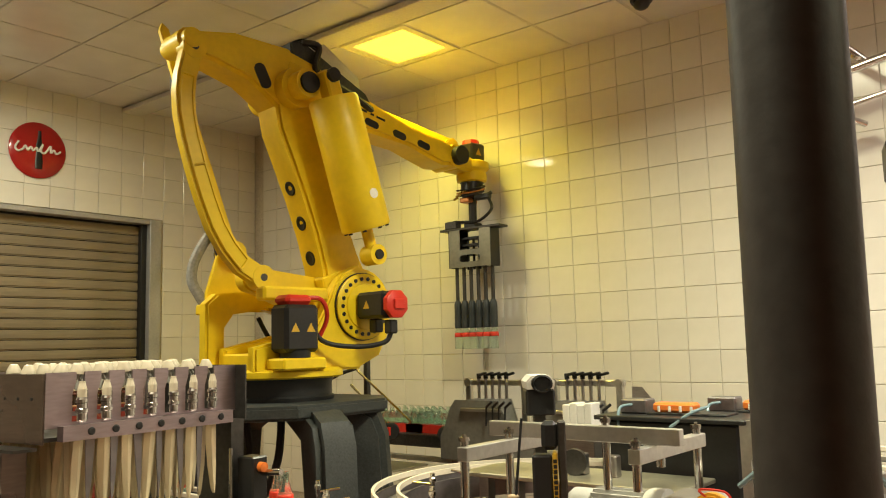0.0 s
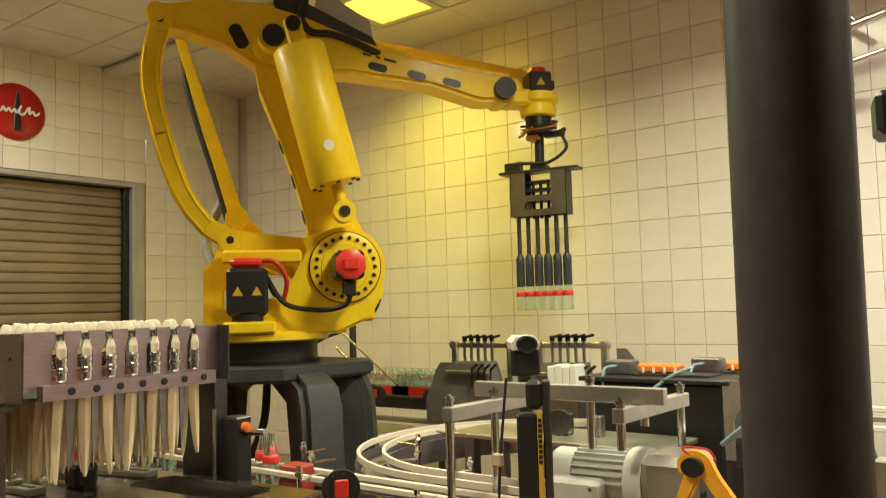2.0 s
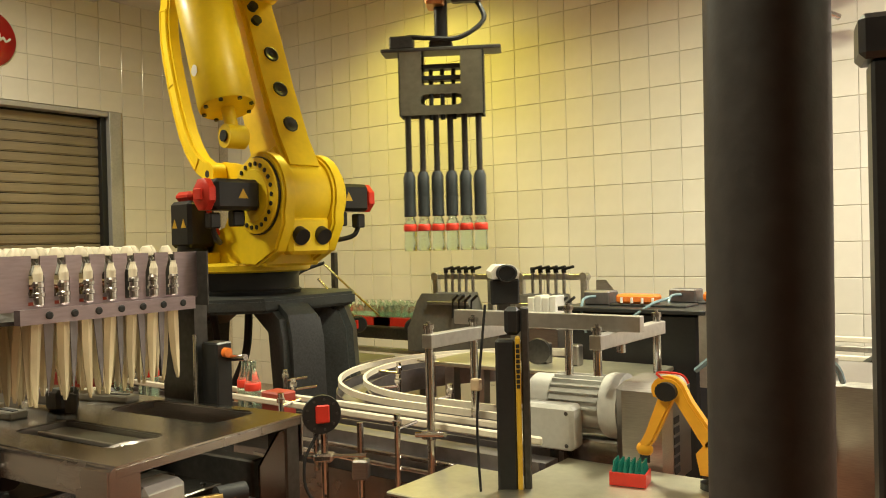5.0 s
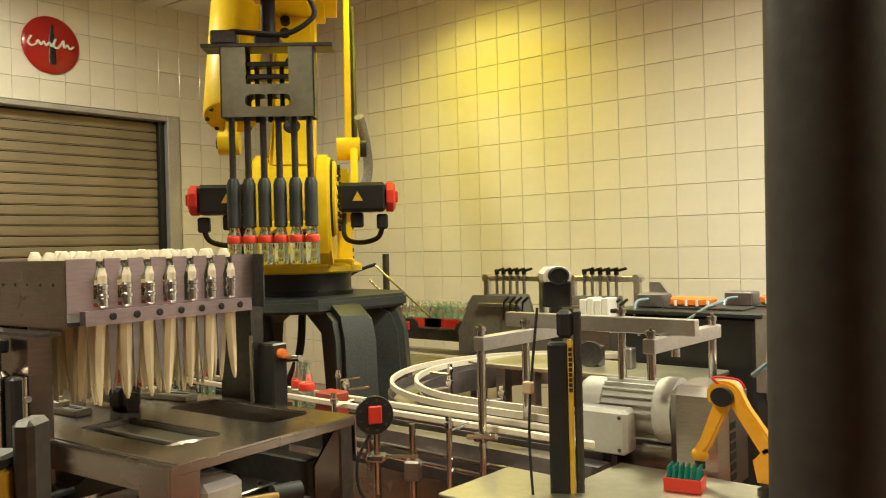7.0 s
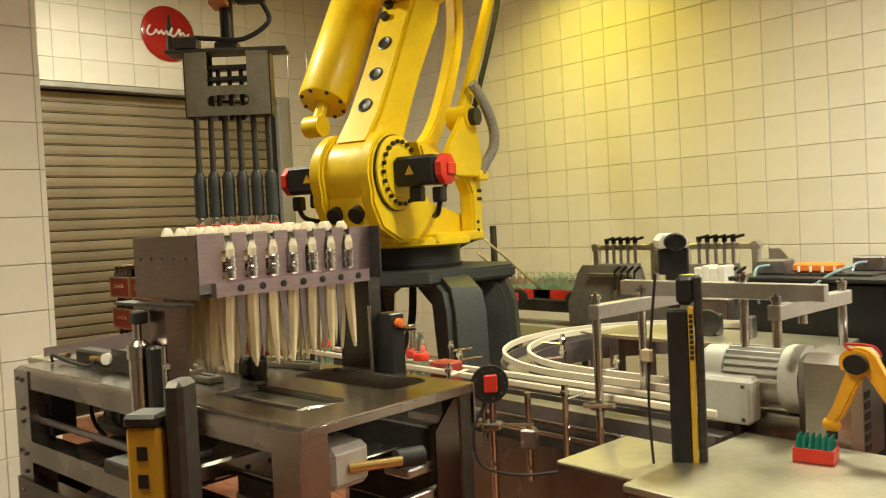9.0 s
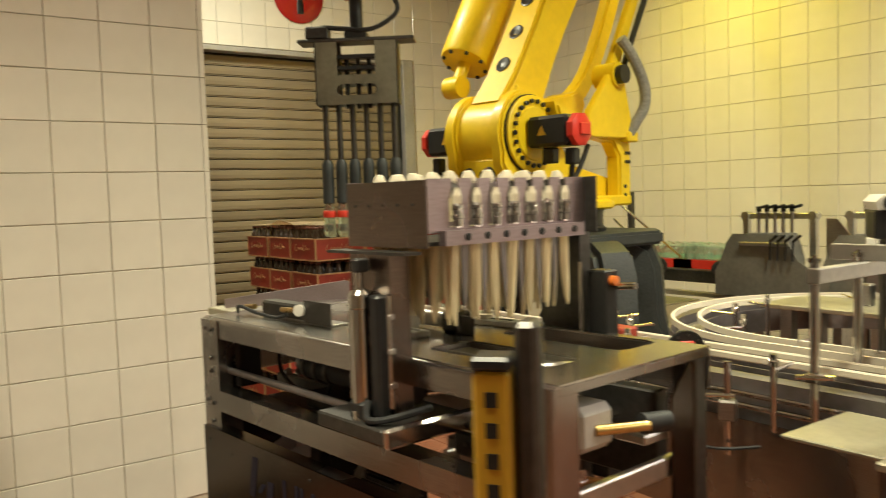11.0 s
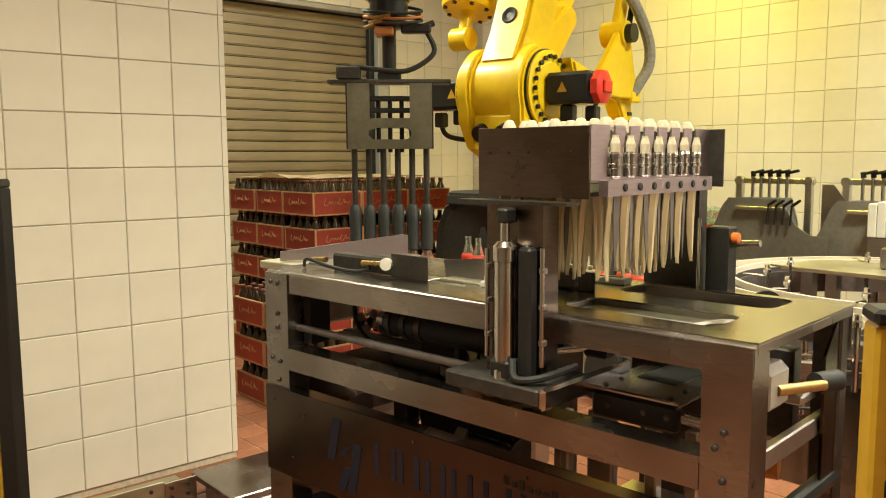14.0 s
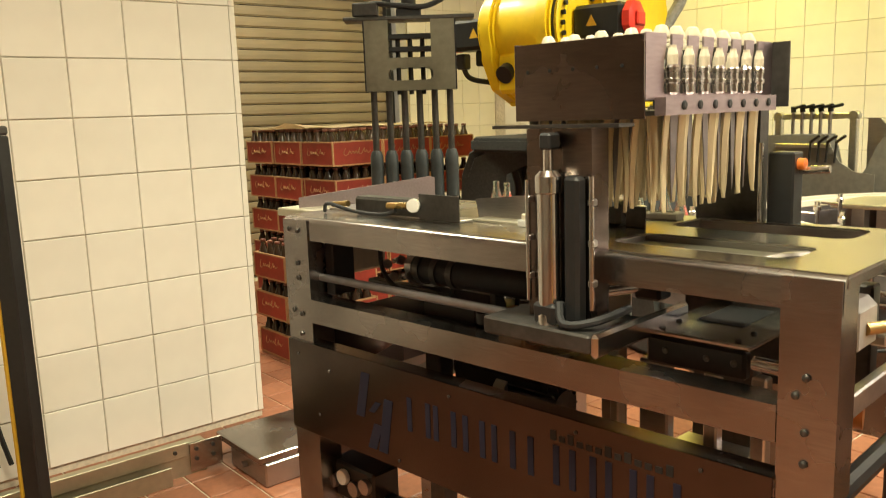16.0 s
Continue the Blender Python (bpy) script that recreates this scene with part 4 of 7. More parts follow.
for k in range(13):
    x = -0.509 + k * 0.0205
    part("small_letter", box(bmn(), x, -0.0272, 0.582, x + 0.0135, -0.0258, 0.594 + 0.008 * (k in (0, 2, 6, 8, 12))), M["ink"], front_panel, smooth=False)
screw = mesh_of(ball(bmn(), (0, 0, 0), 0.0065, (1, 0.6, 1), 8), M["dark_steel"], "screw")
for x, z in ((-1.345, 0.925), (-1.312, 0.922), (-1.318, 0.838), (-1.318, 0.800), (-1.345, 0.712), (-1.312, 0.705), (-1.318, 0.632 + 0.02), (-0.04, 0.80), (-0.04, 0.715), (-0.055, 0.77), (-0.04, 0.665), (-0.05, 0.56)):
    piece("screw", screw, packer, pose(x, -0.021, z))
for x, z in ((-1.33, 0.598), (-1.20, 0.575), (-1.25, 0.45), (-0.78, 0.605), (-0.45, 0.61), (-0.20, 0.61), (-0.95, 0.41)):
    piece("screw", screw, front_panel, pose(x, -0.0275, z) @ Matrix.Scale(0.6, 4))
# pale plates with bolts behind the left leg
part("pale_panel", box(bmn(), -1.335, 0.395, 0.655, -0.98, 0.400, 0.93), M["grey_paint"], packer, "pale bolted inner plate", smooth=False)
part("pale_panel", box(bmn(), -0.96, 0.40, 0.665, -0.60, 0.405, 0.79), M["grey_paint"], packer, "pale inner panel", smooth=False)
for x, z in ((-1.30, 0.87), (-1.30, 0.84), (-1.18, 0.86), (-1.12, 0.80), (-1.06, 0.86), (-1.03, 0.78)):
    piece("screw", screw, packer, pose(x, 0.393, z))
part("corner_block", box(bmn(), -1.268, 0.03, 0.755, -1.235, 0.10, 0.895, 0.003), M["rubber"], packer, "dark corner block")
part("plate_edge", box(bmn(), -1.165, 0.22, 0.75, -1.160, 0.39, 0.92), M["steel"], packer, smooth=False)
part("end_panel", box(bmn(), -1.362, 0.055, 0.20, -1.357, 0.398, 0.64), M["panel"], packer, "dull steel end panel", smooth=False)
part("control_box", box(bmn(), -1.52, 0.10, 0.765, -1.385, 0.34, 0.905, 0.008), M["grey_paint"], packer, "pale grey control box")
for y, z in ((0.0, 0.0), (0.03, 0.06), (0.0, 0.11)):
    piece("screw", screw, packer, pose(-1.50 + y, 0.099, 0.782 + z))
part("stand_post", box(bmn(), -1.425, 0.05, 0.0, -1.385, 0.09, 0.755, 0.004), M["steel"], packer)
part("side_shelf", box(bmn(), -1.56, 0.09, TOP - 0.024, -LEN - 0.002, DEP, TOP - 0.002, 0.003), M["satin_sheet"], packer, "pale side shelf")
# dark pneumatic cylinder with bands, hoses and fittings
part("cylinder", rod(bmn(), (-1.02, 0.13, 0.835), (-0.55, 0.13, 0.835), 0.034, seg=18), M["rubber"], packer, "dark pneumatic cylinder")
for x in (-1.01, -0.955, -0.90):
    part("hose_band", rod(bmn(), (x, 0.13, 0.835), (x + 0.018, 0.13, 0.835), 0.038, seg=18), M["dark_steel"], packer, "dark band")
part("cylinder_cap", rod(bmn(), (-1.05, 0.13, 0.838), (-1.02, 0.13, 0.836), 0.026, seg=14), M["steel"], packer)
for k, (x, z) in enumerate(((-1.13, 0.80), (-1.10, 0.845), (-1.07, 0.81), (-1.15, 0.83))):
    part("push_fitting", rod(bmn(), (x, 0.12, z), (x + 0.03, 0.11, z + 0.006), 0.008, seg=10), M["chrome"], packer)
    part("fitting_nut", rod(bmn(), (x + 0.03, 0.11, z + 0.006), (x + 0.04, 0.107, z + 0.008), 0.012, seg=6), M["steel"], packer)
part("air_hose", sweep(bmn(), [(-1.15, 0.12, 0.90), (-1.13, 0.10, 0.84), (-1.09, 0.09, 0.80), (-1.03, 0.09, 0.775)], 0.006, 6), M["rubber"], packer, "thin black air hose")
part("air_hose", sweep(bmn(), [(-0.72, 0.14, 0.81), (-0.725, 0.14, 0.76), (-0.70, 0.14, 0.735), (-0.665, 0.14, 0.745), (-0.655, 0.14, 0.80)], 0.005, 6), M["rubber"], packer, "thin black air hose")
part("air_hose", sweep(bmn(), [(-0.90, 0.12, 0.80), (-0.905, 0.11, 0.74), (-0.88, 0.11, 0.66), (-0.84, 0.12, 0.60), (-0.80, 0.13, 0.575)], 0.006, 6), M["rubber"], packer, "thin black air hose")
part("hanger", box(bmn(), -0.785, 0.12, 0.72, -0.770, 0.15, 0.81), M["rubber"], packer, smooth=False)
part("tie_bar", box(bmn(), -1.26, 0.16, 0.745, -0.95, 0.19, 0.775, 0.004), M["dark_steel"], packer)
# wide black slide plates behind the rail
part("inner_plate", box(bmn(), -1.20, 0.06, 0.715, -0.55, 0.36, 0.727, 0.003), M["dark_steel"], packer, "dark inner slide plate")
part("carriage_block", box(bmn(), -0.98, 0.09, 0.728, -0.80, 0.20, 0.775, 0.008), M["black"], packer, "black carriage block")
part("hand_knob", lathe(bmn(), [(0.018, 0), (0.026, 0.008), (0.026, 0.03), (0.016, 0.036), (0.001, 0.036)], 12, at=(-0.74, 0.06, 0.75)), M["black"], packer, "black hand knob")
part("bronze_block", box(bmn(), -0.70, 0.045, 0.75, -0.63, 0.10, 0.795, 0.004), M["crate_edge"], packer, "brown bearing block")
# works below the rail
part("bent_plate", slab(bmn(), [(-1.30, 0.52), (-1.08, 0.645), (-1.06, 0.645), (-1.06, 0.60), (-1.28, 0.48)], 0.10, 0.34), M["pink_lit"], packer, "bent satin steel plate")
part("white_sleeve", rod(bmn(), (-1.08, 0.24, 0.53), (-0.98, 0.20, 0.60), 0.030, seg=16), M["pink_lit"], packer, "satin steel sleeve")
part("upright", box(bmn(), -0.985, 0.10, 0.10, -0.935, 0.15, 0.71, 0.004), M["dark_steel"], packer)
part("roller_drum", rod(bmn(), (-0.93, 0.19, 0.59), (-0.85, 0.19, 0.61), 0.045, seg=20), M["chrome"], packer, "polished drum")
part("black_tray", box(bmn(), -0.89, 0.10, 0.50, -0.62, 0.22, 0.635, 0.008), M["black"], packer, "black gear case")
part("motor_end", rod(bmn(), (-0.755, 0.13, 0.578), (-0.722, 0.13, 0.578), 0.050, seg=20), M["grey_paint"], packer, "pale motor end")
drive_motor = part("drive_motor", rod(bmn(), (-0.721, 0.13, 0.578), (-0.59, 0.13, 0.578), 0.038, seg=20), M["dark_steel"], packer, "dark finned drive motor")
fin_mesh = mesh_of(box(bmn(), -0.718, 0.036, -0.002, -0.595, 0.052, 0.002), M["dark_steel"], "cooling_fin")
for k in range(16):
    piece("cooling_fin", fin_mesh, drive_motor, Matrix.Translation((0, 0.13, 0.578)) @ pose(0, 0, 0, 22.5 * k, 0, 0))
part("bottom_pan", box(bmn(), -1.33, 0.03, 0.36, -0.60, 0.40, 0.366), M["dark_steel"], packer, "dark drip pan", smooth=False)
for x, w, y in ((-0.575, 0.05, 0.24), (-0.50, 0.022, 0.16), (-0.455, 0.065, 0.20), (-0.345, 0.03, 0.26), (-0.23, 0.03, 0.22)):
    part("upright", box(bmn(), x, y, 0.02, x + w, y + 0.03, 0.70, 0.004), M["steel" if w > 0.03 else "alu"], packer)
part("floor_plate", box(bmn(), -0.42, 0.20, 0.50, -0.26, 0.34, 0.508, 0.003), M["alu"], packer, "pale aluminium plate", smooth=False)
part("lower_beam", box(bmn(), -1.33, 0.36, 0.30, -0.05, 0.40, 0.36, 0.004), M["steel"], packer)
part("lower_beam", box(bmn(), -1.33, 0.06, 0.17, -0.05, 0.10, 0.23, 0.004), M["steel"], packer)
# valves and gauges under the panel's left end
part("valve_bank", box(bmn(), -1.30, 0.03, 0.20, -1.12, 0.12, 0.30, 0.006), M["black"], packer, "black valve bank")
part("valve_bracket", box(bmn(), -1.33, 0.0, 0.0, -1.28, 0.02, 0.385, 0.003), M["copper"], packer, "reddish upright strip")
for k in range(4):
    part("pressure_gauge" if k == 1 else "valve_cap", lathe(bmn(), [(0.020, 0), (0.022, 0.006), (0.020, 0.014), (0.001, 0.015)], 16, m=Matrix.Translation((-1.28 + 0.045 * k, 0.03, 0.245 + 0.02 * (k % 2))) @ pose(0, 0, 0, 90, 0, 0)), M["white" if k == 1 else "steel"], packer, "white gauge face" if k == 1 else "")
# steel carriage with a dark window
part("carriage", box(bmn(), -0.375, 0.082, 0.790, -0.172, 0.40, 0.800, 0.003), M["steel_x"], packer, "bolted steel carriage plate")
part("carriage_window", box(bmn(), -0.325, 0.19, 0.8003, -0.235, 0.33, 0.802), M["black"], packer, "dark slot plate", smooth=False)
part("carriage_front", box(bmn(), -0.370, 0.084, 0.735, -0.180, 0.11, 0.789, 0.006), M["black"], packer, "black carriage front")
for x, y in ((-0.345, 0.10), (-0.345, 0.16), (-0.20, 0.16), (-0.20, 0.10), (-0.34, 0.37), (-0.20, 0.37)):
    piece("screw", screw, packer, pose(x, y, 0.8015) @ pose(0, 0, 0, 90, 0, 0))
for x in (-0.33, -0.25, -0.20):
    piece("screw", screw, packer, pose(x, 0.0835, 0.765))
part("slide_shaft", rod(bmn(), (-0.172, 0.10, 0.768), (-0.03, 0.10, 0.764), 0.013, seg=14), M["chrome"], packer, "polished shaft")
part("bright_tube", rod(bmn(), (-0.50, 0.12, 0.845), (-0.36, 0.42, 0.85), 0.013, seg=14), M["chrome"], packer, "polished tube")
part("tube_clamp", box(bmn(), -0.47, 0.20, 0.82, -0.41, 0.25, 0.86, 0.006), M["black"], packer)
part("clamp_block", box(bmn(), -0.075, 0.055, 0.815, 0.002, 0.16, 0.90, 0.014), M["grey_paint"], packer, "grey clamp block")
part("brass_rod", rod(bmn(), (0.0, 0.10, 0.855), (0.045, 0.20, 0.853), 0.010), M["brass"], packer, "short brass rod")
part("stop_pad", rod(bmn(), (0.03, 0.20, 0.853), (0.05, 0.255, 0.852), 0.020, seg=12), M["rubber"], packer, "black stop pad")
part("bracket_plate", box(bmn(), -0.10, 0.28, 0.78, -0.02, 0.36, 0.80, 0.004), M["alu"], packer)
part("copper_cup", rod(bmn(), (-0.10, 0.16, 0.70), (-0.02, 0.18, 0.70), 0.035, seg=16), M["copper"], packer, "coppery round cap")
# guide plates, lever and small cylinder on the table
bm = bmn()
box(bm, -1.23, 0.105, TOP + 0.002, -0.98, 0.155, TOP + 0.045, 0.006)
part("guide_plate", bm, M["dark_steel"], packer, "dark guide block")
part("guide_plate", box(bmn(), -0.985, 0.100, TOP + 0.002, -0.855, 0.104, TOP + 0.062, 0.001), M["dark_steel"], packer, "dark guide plate")
part("guide_foot", box(bmn(), -1.21, 0.108, TOP, -0.86, 0.16, TOP + 0.006, 0.001), M["steel"], packer)
bm = slab(bmn(), [(-0.40, 0.0), (0.0, 0.0), (0.0, 0.062), (-0.015, 0.066), (-0.40, 0.028)], 0, 0.005)
part("guide_plate", bm, M["pink_lit"], packer, "pale sloping guide plate", smooth=False, m=Matrix.Translation((-1.305, 0.47, TOP)) @ pose(0, 0, 0, 0, 0, 64))
part("guide_foot", box(bmn(), -1.37, 0.13, TOP, -1.25, 0.47, TOP + 0.005, 0.001), M["steel"], packer)
bm = slab(bmn(), [(-0.885, 0.0), (-0.62, 0.0), (-0.62, 0.072), (-0.895, 0.045)], 0.20, 0.204)
part("guide_plate", bm, M["steel"], packer, "steel guide plate", smooth=False, m=Matrix.Translation((0, 0, TOP)))
part("guide_foot", box(bmn(), -0.86, 0.15, TOP, -0.62, 0.199, TOP + 0.006, 0.001), M["satin_sheet"], packer, "bright guide foot")
part("small_cylinder", rod(bmn(), (-1.08, 0.088, TOP + 0.030), (-1.01, 0.088, TOP + 0.034), 0.008), M["brass"], packer, "small brass cylinder")
part("small_cylinder", rod(bmn(), (-1.29, 0.085, TOP + 0.022), (-1.23, 0.085, TOP + 0.028), 0.008), M["brass"], packer, "small brass cylinder")
part("white_button", lathe(bmn(), [(0.016, 0), (0.016, 0.012), (0.001, 0.014)], 16, m=Matrix.Translation((-0.995, 0.096, TOP + 0.035)) @ pose(0, 0, 0, 90, 0, 25)), M["white"], packer, "round white button")
part("lever", sweep(bmn(), [(-1.31, 0.07, TOP + 0.006), (-1.28, 0.06, TOP + 0.028), (-1.20, 0.075, TOP + 0.012), (-1.10, 0.08, TOP + 0.008), (-1.05, 0.085, TOP + 0.02)], 0.005, 8), M["rubber"], packer, "black cable loop")
for k, (x, y) in enumerate(((-0.69, 0.125), (-0.62, 0.36))):
    block = part("slide_block", box(bmn(), -0.085, -0.022, 0, 0.085, 0.022, 0.016, 0.003), M["grey_paint"], packer, "pale slide block", m=Matrix.Translation((x + 0.06, y + 0.03, TOP)) @ pose(0, 0, 0, 0, 0, 8 * k))
    part("slot", box(bmn(), 0.0, -0.006, 0.0162, 0.07, 0.006, 0.0175), M["rubber"], block, smooth=False)
    for j in range(2):
        part("knurled_knob", lathe(bmn(), [(0.019, 0), (0.019, 0.010), (0.007, 0.013), (0.007, 0.022), (0.001, 0.022)], 16, at=(-0.065 + 0.05 * j, 0.0, 0.0161)), M["nozzle"], block, "pale round knob")
part("angle_bracket", box(bmn(), -0.515, 0.245, TOP, -0.47, 0.25, TOP + 0.045, 0.001), M["dark_steel"], packer)
part("short_cylinder", rod(bmn(), (-0.70, 0.265, TOP + 0.026), (-0.58, 0.265, TOP + 0.026), 0.020, seg=16), M["steel"], packer)
part("bearing_block", box(bmn(), -0.578, 0.235, TOP, -0.525, 0.295, TOP + 0.052, 0.008), M["dark_steel"], packer, "dark bearing block")
part("bearing_bore", rod(bmn(), (-0.5235, 0.265, TOP + 0.03), (-0.521, 0.265, TOP + 0.03), 0.013, seg=14), M["chrome"], packer)

# column with the lift cylinder, in front of the head
bm = bmn()
for a, b in (((-0.535, -0.05), (-0.53, -0.045)), ((-0.53, -0.05), (-0.40, -0.045)), ((-0.40, -0.05), (-0.395, -0.045)), ((-0.535, -0.045), (-0.53, 0.0)), ((-0.40, -0.045), (-0.395, 0.0))):
    box(bm, *a, 0.829, *b, 1.17)
bmesh.ops.remove_doubles(bm, verts=bm.verts, dist=0.0003)
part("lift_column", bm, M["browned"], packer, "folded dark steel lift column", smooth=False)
bm = bmn()
rod(bm, (-0.466, -0.078, 0.83), (-0.466, -0.078, 1.09), 0.021, seg=20)
rod(bm, (-0.466, -0.078, 1.09), (-0.466, -0.078, 1.15), 0.009, seg=12)
lathe(bm, [(0.024, 0.825), (0.024, 0.845), (0.021, 0.85)], 20, at=(-0.466, -0.078, 0))
lathe(bm, [(0.021, 1.06), (0.024, 1.062), (0.024, 1.09), (0.015, 1.10)], 20, at=(-0.466, -0.078, 0))
part("lift_cylinder", bm, M["chrome"], packer, "polished lift cylinder")
part("slide_rail", box(bmn(), -0.436, -0.080, 0.835, -0.404, -0.0505, 1.09, 0.006), M["black"], packer, "black vertical slide rail")
part("support_rod", rod(bmn(), (-0.388, -0.062, 0.86), (-0.388, -0.062, 1.09), 0.005), M["chrome"], packer)
part("support_rod", rod(bmn(), (-0.525, -0.062, 0.86), (-0.525, -0.062, 1.08), 0.005), M["chrome"], packer)
part("clevis", box(bmn(), -0.478, -0.090, 1.135, -0.454, -0.056, 1.164, 0.004), M["black"], packer, "black clevis")
part("slide_base", box(bmn(), -0.60, -0.11, 0.795, -0.362, 0.06, 0.828, 0.004), M["dark_steel"], packer, "dark slide base")
part("base_lip", box(bmn(), -0.361, -0.112, 0.790, -0.345, 0.20, 0.832, 0.006), M["chrome"], packer, "bright folded lip")
part("bent_hose", sweep(bmn(), [(-0.44, -0.085, 0.87), (-0.425, -0.10, 0.842), (-0.40, -0.095, 0.838), (-0.37, -0.06, 0.845), (-0.365, 0.02, 0.85)], 0.0075, 8), M["rubber"], packer, "black bent hose")
part("cylinder_foot", box(bmn(), -0.490, -0.10, 0.829, -0.442, -0.056, 0.868, 0.006), M["black"], packer, "black cylinder foot")
for z in (0.90, 0.97, 1.04):
    for x in (-0.525, -0.388):
        part("rod_clip", box(bmn(), x - 0.006, -0.066, z, x + 0.006, -0.0505, z + 0.012, 0.002), M["steel"], packer)
# second column behind the head
bm = bmn()
box(bm, -0.50, DEP + 0.04, 0.0, -0.34, DEP + 0.045, 1.19)
box(bm, -0.345, DEP + 0.005, 0.0, -0.34, DEP + 0.04, 1.19)
part("rear_column", bm, M["dark_steel"], packer, "dark rear column", smooth=False)
part("rear_slide", box(bmn(), -0.325, DEP + 0.01, 0.60, -0.27, DEP + 0.06, 1.10, 0.004), M["black"], packer, "black rear slide")
part("red_button", lathe(bmn(), [(0.012, 0), (0.012, 0.014), (0.001, 0.016)], 14, m=Matrix.Translation((-0.27, DEP + 0.035, 1.075)) @ pose(0, 0, 0, 0, 90, 0)), M["orange"], packer, "red push button")
part("fitting", rod(bmn(), (-0.27, DEP + 0.045, 1.06), (-0.21, DEP + 0.045, 1.065), 0.008), M["chrome"], packer)
part("light_rod", rod(bmn(), (-0.335, DEP + 0.0, 0.955), (-0.335, DEP + 0.0, 1.12), 0.005), M["chrome"], packer)

# ---- the grid head with its fingers ----
HX0, HX1, HY0, HY1, HZ0, HZ1 = -0.588, -0.316, -0.015, 0.475, 1.183, 1.326
head = empty("packing_head", PK, "steel packing head with ivory plastic fingers hanging below", "packing head")
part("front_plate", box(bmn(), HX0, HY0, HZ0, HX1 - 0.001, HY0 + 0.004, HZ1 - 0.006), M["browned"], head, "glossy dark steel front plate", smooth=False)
part("foot_flange", box(bmn(), HX0 - 0.02, HY0 - 0.045, HZ0 - 0.012, HX1 - 0.02, HY0 + 0.002, HZ0 - 0.006), M["dark_steel"], head)
part("back_plate", box(bmn(), HX0, HY1 - 0.004, HZ0 + 0.01, HX1 + 0.035, HY1, HZ1 - 0.004), M["dark_steel"], head, smooth=False)
NOZ = [HY0 + 0.078 + 0.0555 * k for k in range(7)]
# side plate with arched windows
for x in (HX1, HX0):
    bm = bmn()
    y = HY0 + 0.004
    zlo, zhi = HZ0 + 0.030, HZ1 - 0.004
    for ny in NOZ:
        box(bm, x - 0.004, y, zlo, x, ny - 0.0175, zhi)
        for q in (-1, 1):
            a, b, c = ny + q * 0.0175, ny + q * 0.0095, ny + q * 0.004
            for lo4 in ([(a, zhi - 0.045), (a, zhi), (b, zhi), (b, zhi - 0.018)],):
                front = [bm.verts.new((x, p[0], p[1])) for p in lo4]
                back = [bm.verts.new((x - 0.004, p[0], p[1])) for p in lo4]
                bm.faces.new(front)
                bm.faces.new(list(reversed(back)))
                for i in range(4):
                    bm.faces.new((front[i], back[i], back[(i + 1) % 4], front[(i + 1) % 4]))
        box(bm, x - 0.004, ny - 0.0175, zlo, x, ny + 0.0175, zlo + 0.010)
        y = ny + 0.0175
    box(bm, x - 0.004, y, zlo, x, HY1 - 0.004, zhi)
    bmesh.ops.remove_doubles(bm, verts=bm.verts, dist=0.0002)
    part("side_plate", bm, M["pink_lit"], head, "steel side plate with slots", smooth=False)
bm = bmn()
box(bm, HX1 + 0.001, HY0 + 0.03, HZ0 + 0.004, HX1 + 0.022, HY1 - 0.03, HZ0 + 0.034)
part("lower_bar", bm, M["pink_lit"], head, "drilled lower bar")
dot = mesh_of(lathe(bmn(), [(0.008, 0), (0.008, 0.002), (0.005, 0.003)], 12, m=pose(0, 0, 0, 0, 90, 0)), M["black"], "bolt_hole")
for k, ny in enumerate(NOZ):
    piece("bolt_hole", dot, head, pose(HX1 + 0.0222, ny + 0.012, HZ0 + 0.02))
for k in range(5):
    piece("bolt_hole", dot, head, pose(HX0 + 0.03 + 0.05 * k, HY0 - 0.0002, HZ1 - 0.055) @ pose(0, 0, 0, 0, 0, -90) @ Matrix.Scale(0.42, 4))
part("inner_plate", box(bmn(), HX0 + 0.004, HY0 + 0.006, HZ0 + 0.004, HX1 - 0.006, HY1 - 0.006, HZ0 + 0.012), M["dark_steel"], head)
ROWS_X = [HX1 - 0.018 - 0.0585 * k for k in range(5)]
cap_mesh = mesh_of(lathe(bmn(), [(0.0135, 0.0), (0.0135, 0.008), (0.008, 0.024), (0.005, 0.026), (0.001, 0.026)], 14), M["nozzle"], "cap")
cap_mesh.polygons.foreach_set("use_smooth", [True] * len(cap_mesh.polygons))
cap_mesh.set_sharp_from_angle(angle=radians(35))
bm = bmn()
lathe(bm, [(0.007, -0.075), (0.010, -0.07), (0.010, -0.052), (0.0125, -0.05), (0.0125, -0.042), (0.010, -0.04), (0.010, -0.028), (0.0115, -0.026), (0.0115, -0.018), (0.008, -0.010), (0.005, 0.0)], 12)
fit_mesh = mesh_of(bm, M["chrome"], "fitting")
stem_mesh = mesh_of(lathe(bmn(), [(0.009, -0.052), (0.0095, -0.03), (0.006, -0.018), (0.006, -0.014)], 12), M["nozzle"], "fitting_cap")
yoke = bmn()
for s in (-1, 1):
    sweep(yoke, [(0, 0, 0.0), (0, s * 0.010, -0.014), (0, s * 0.018, -0.036)], 0.0035, 6, 4)
yoke_mesh = mesh_of(yoke, M["hose"], "hose_yoke")
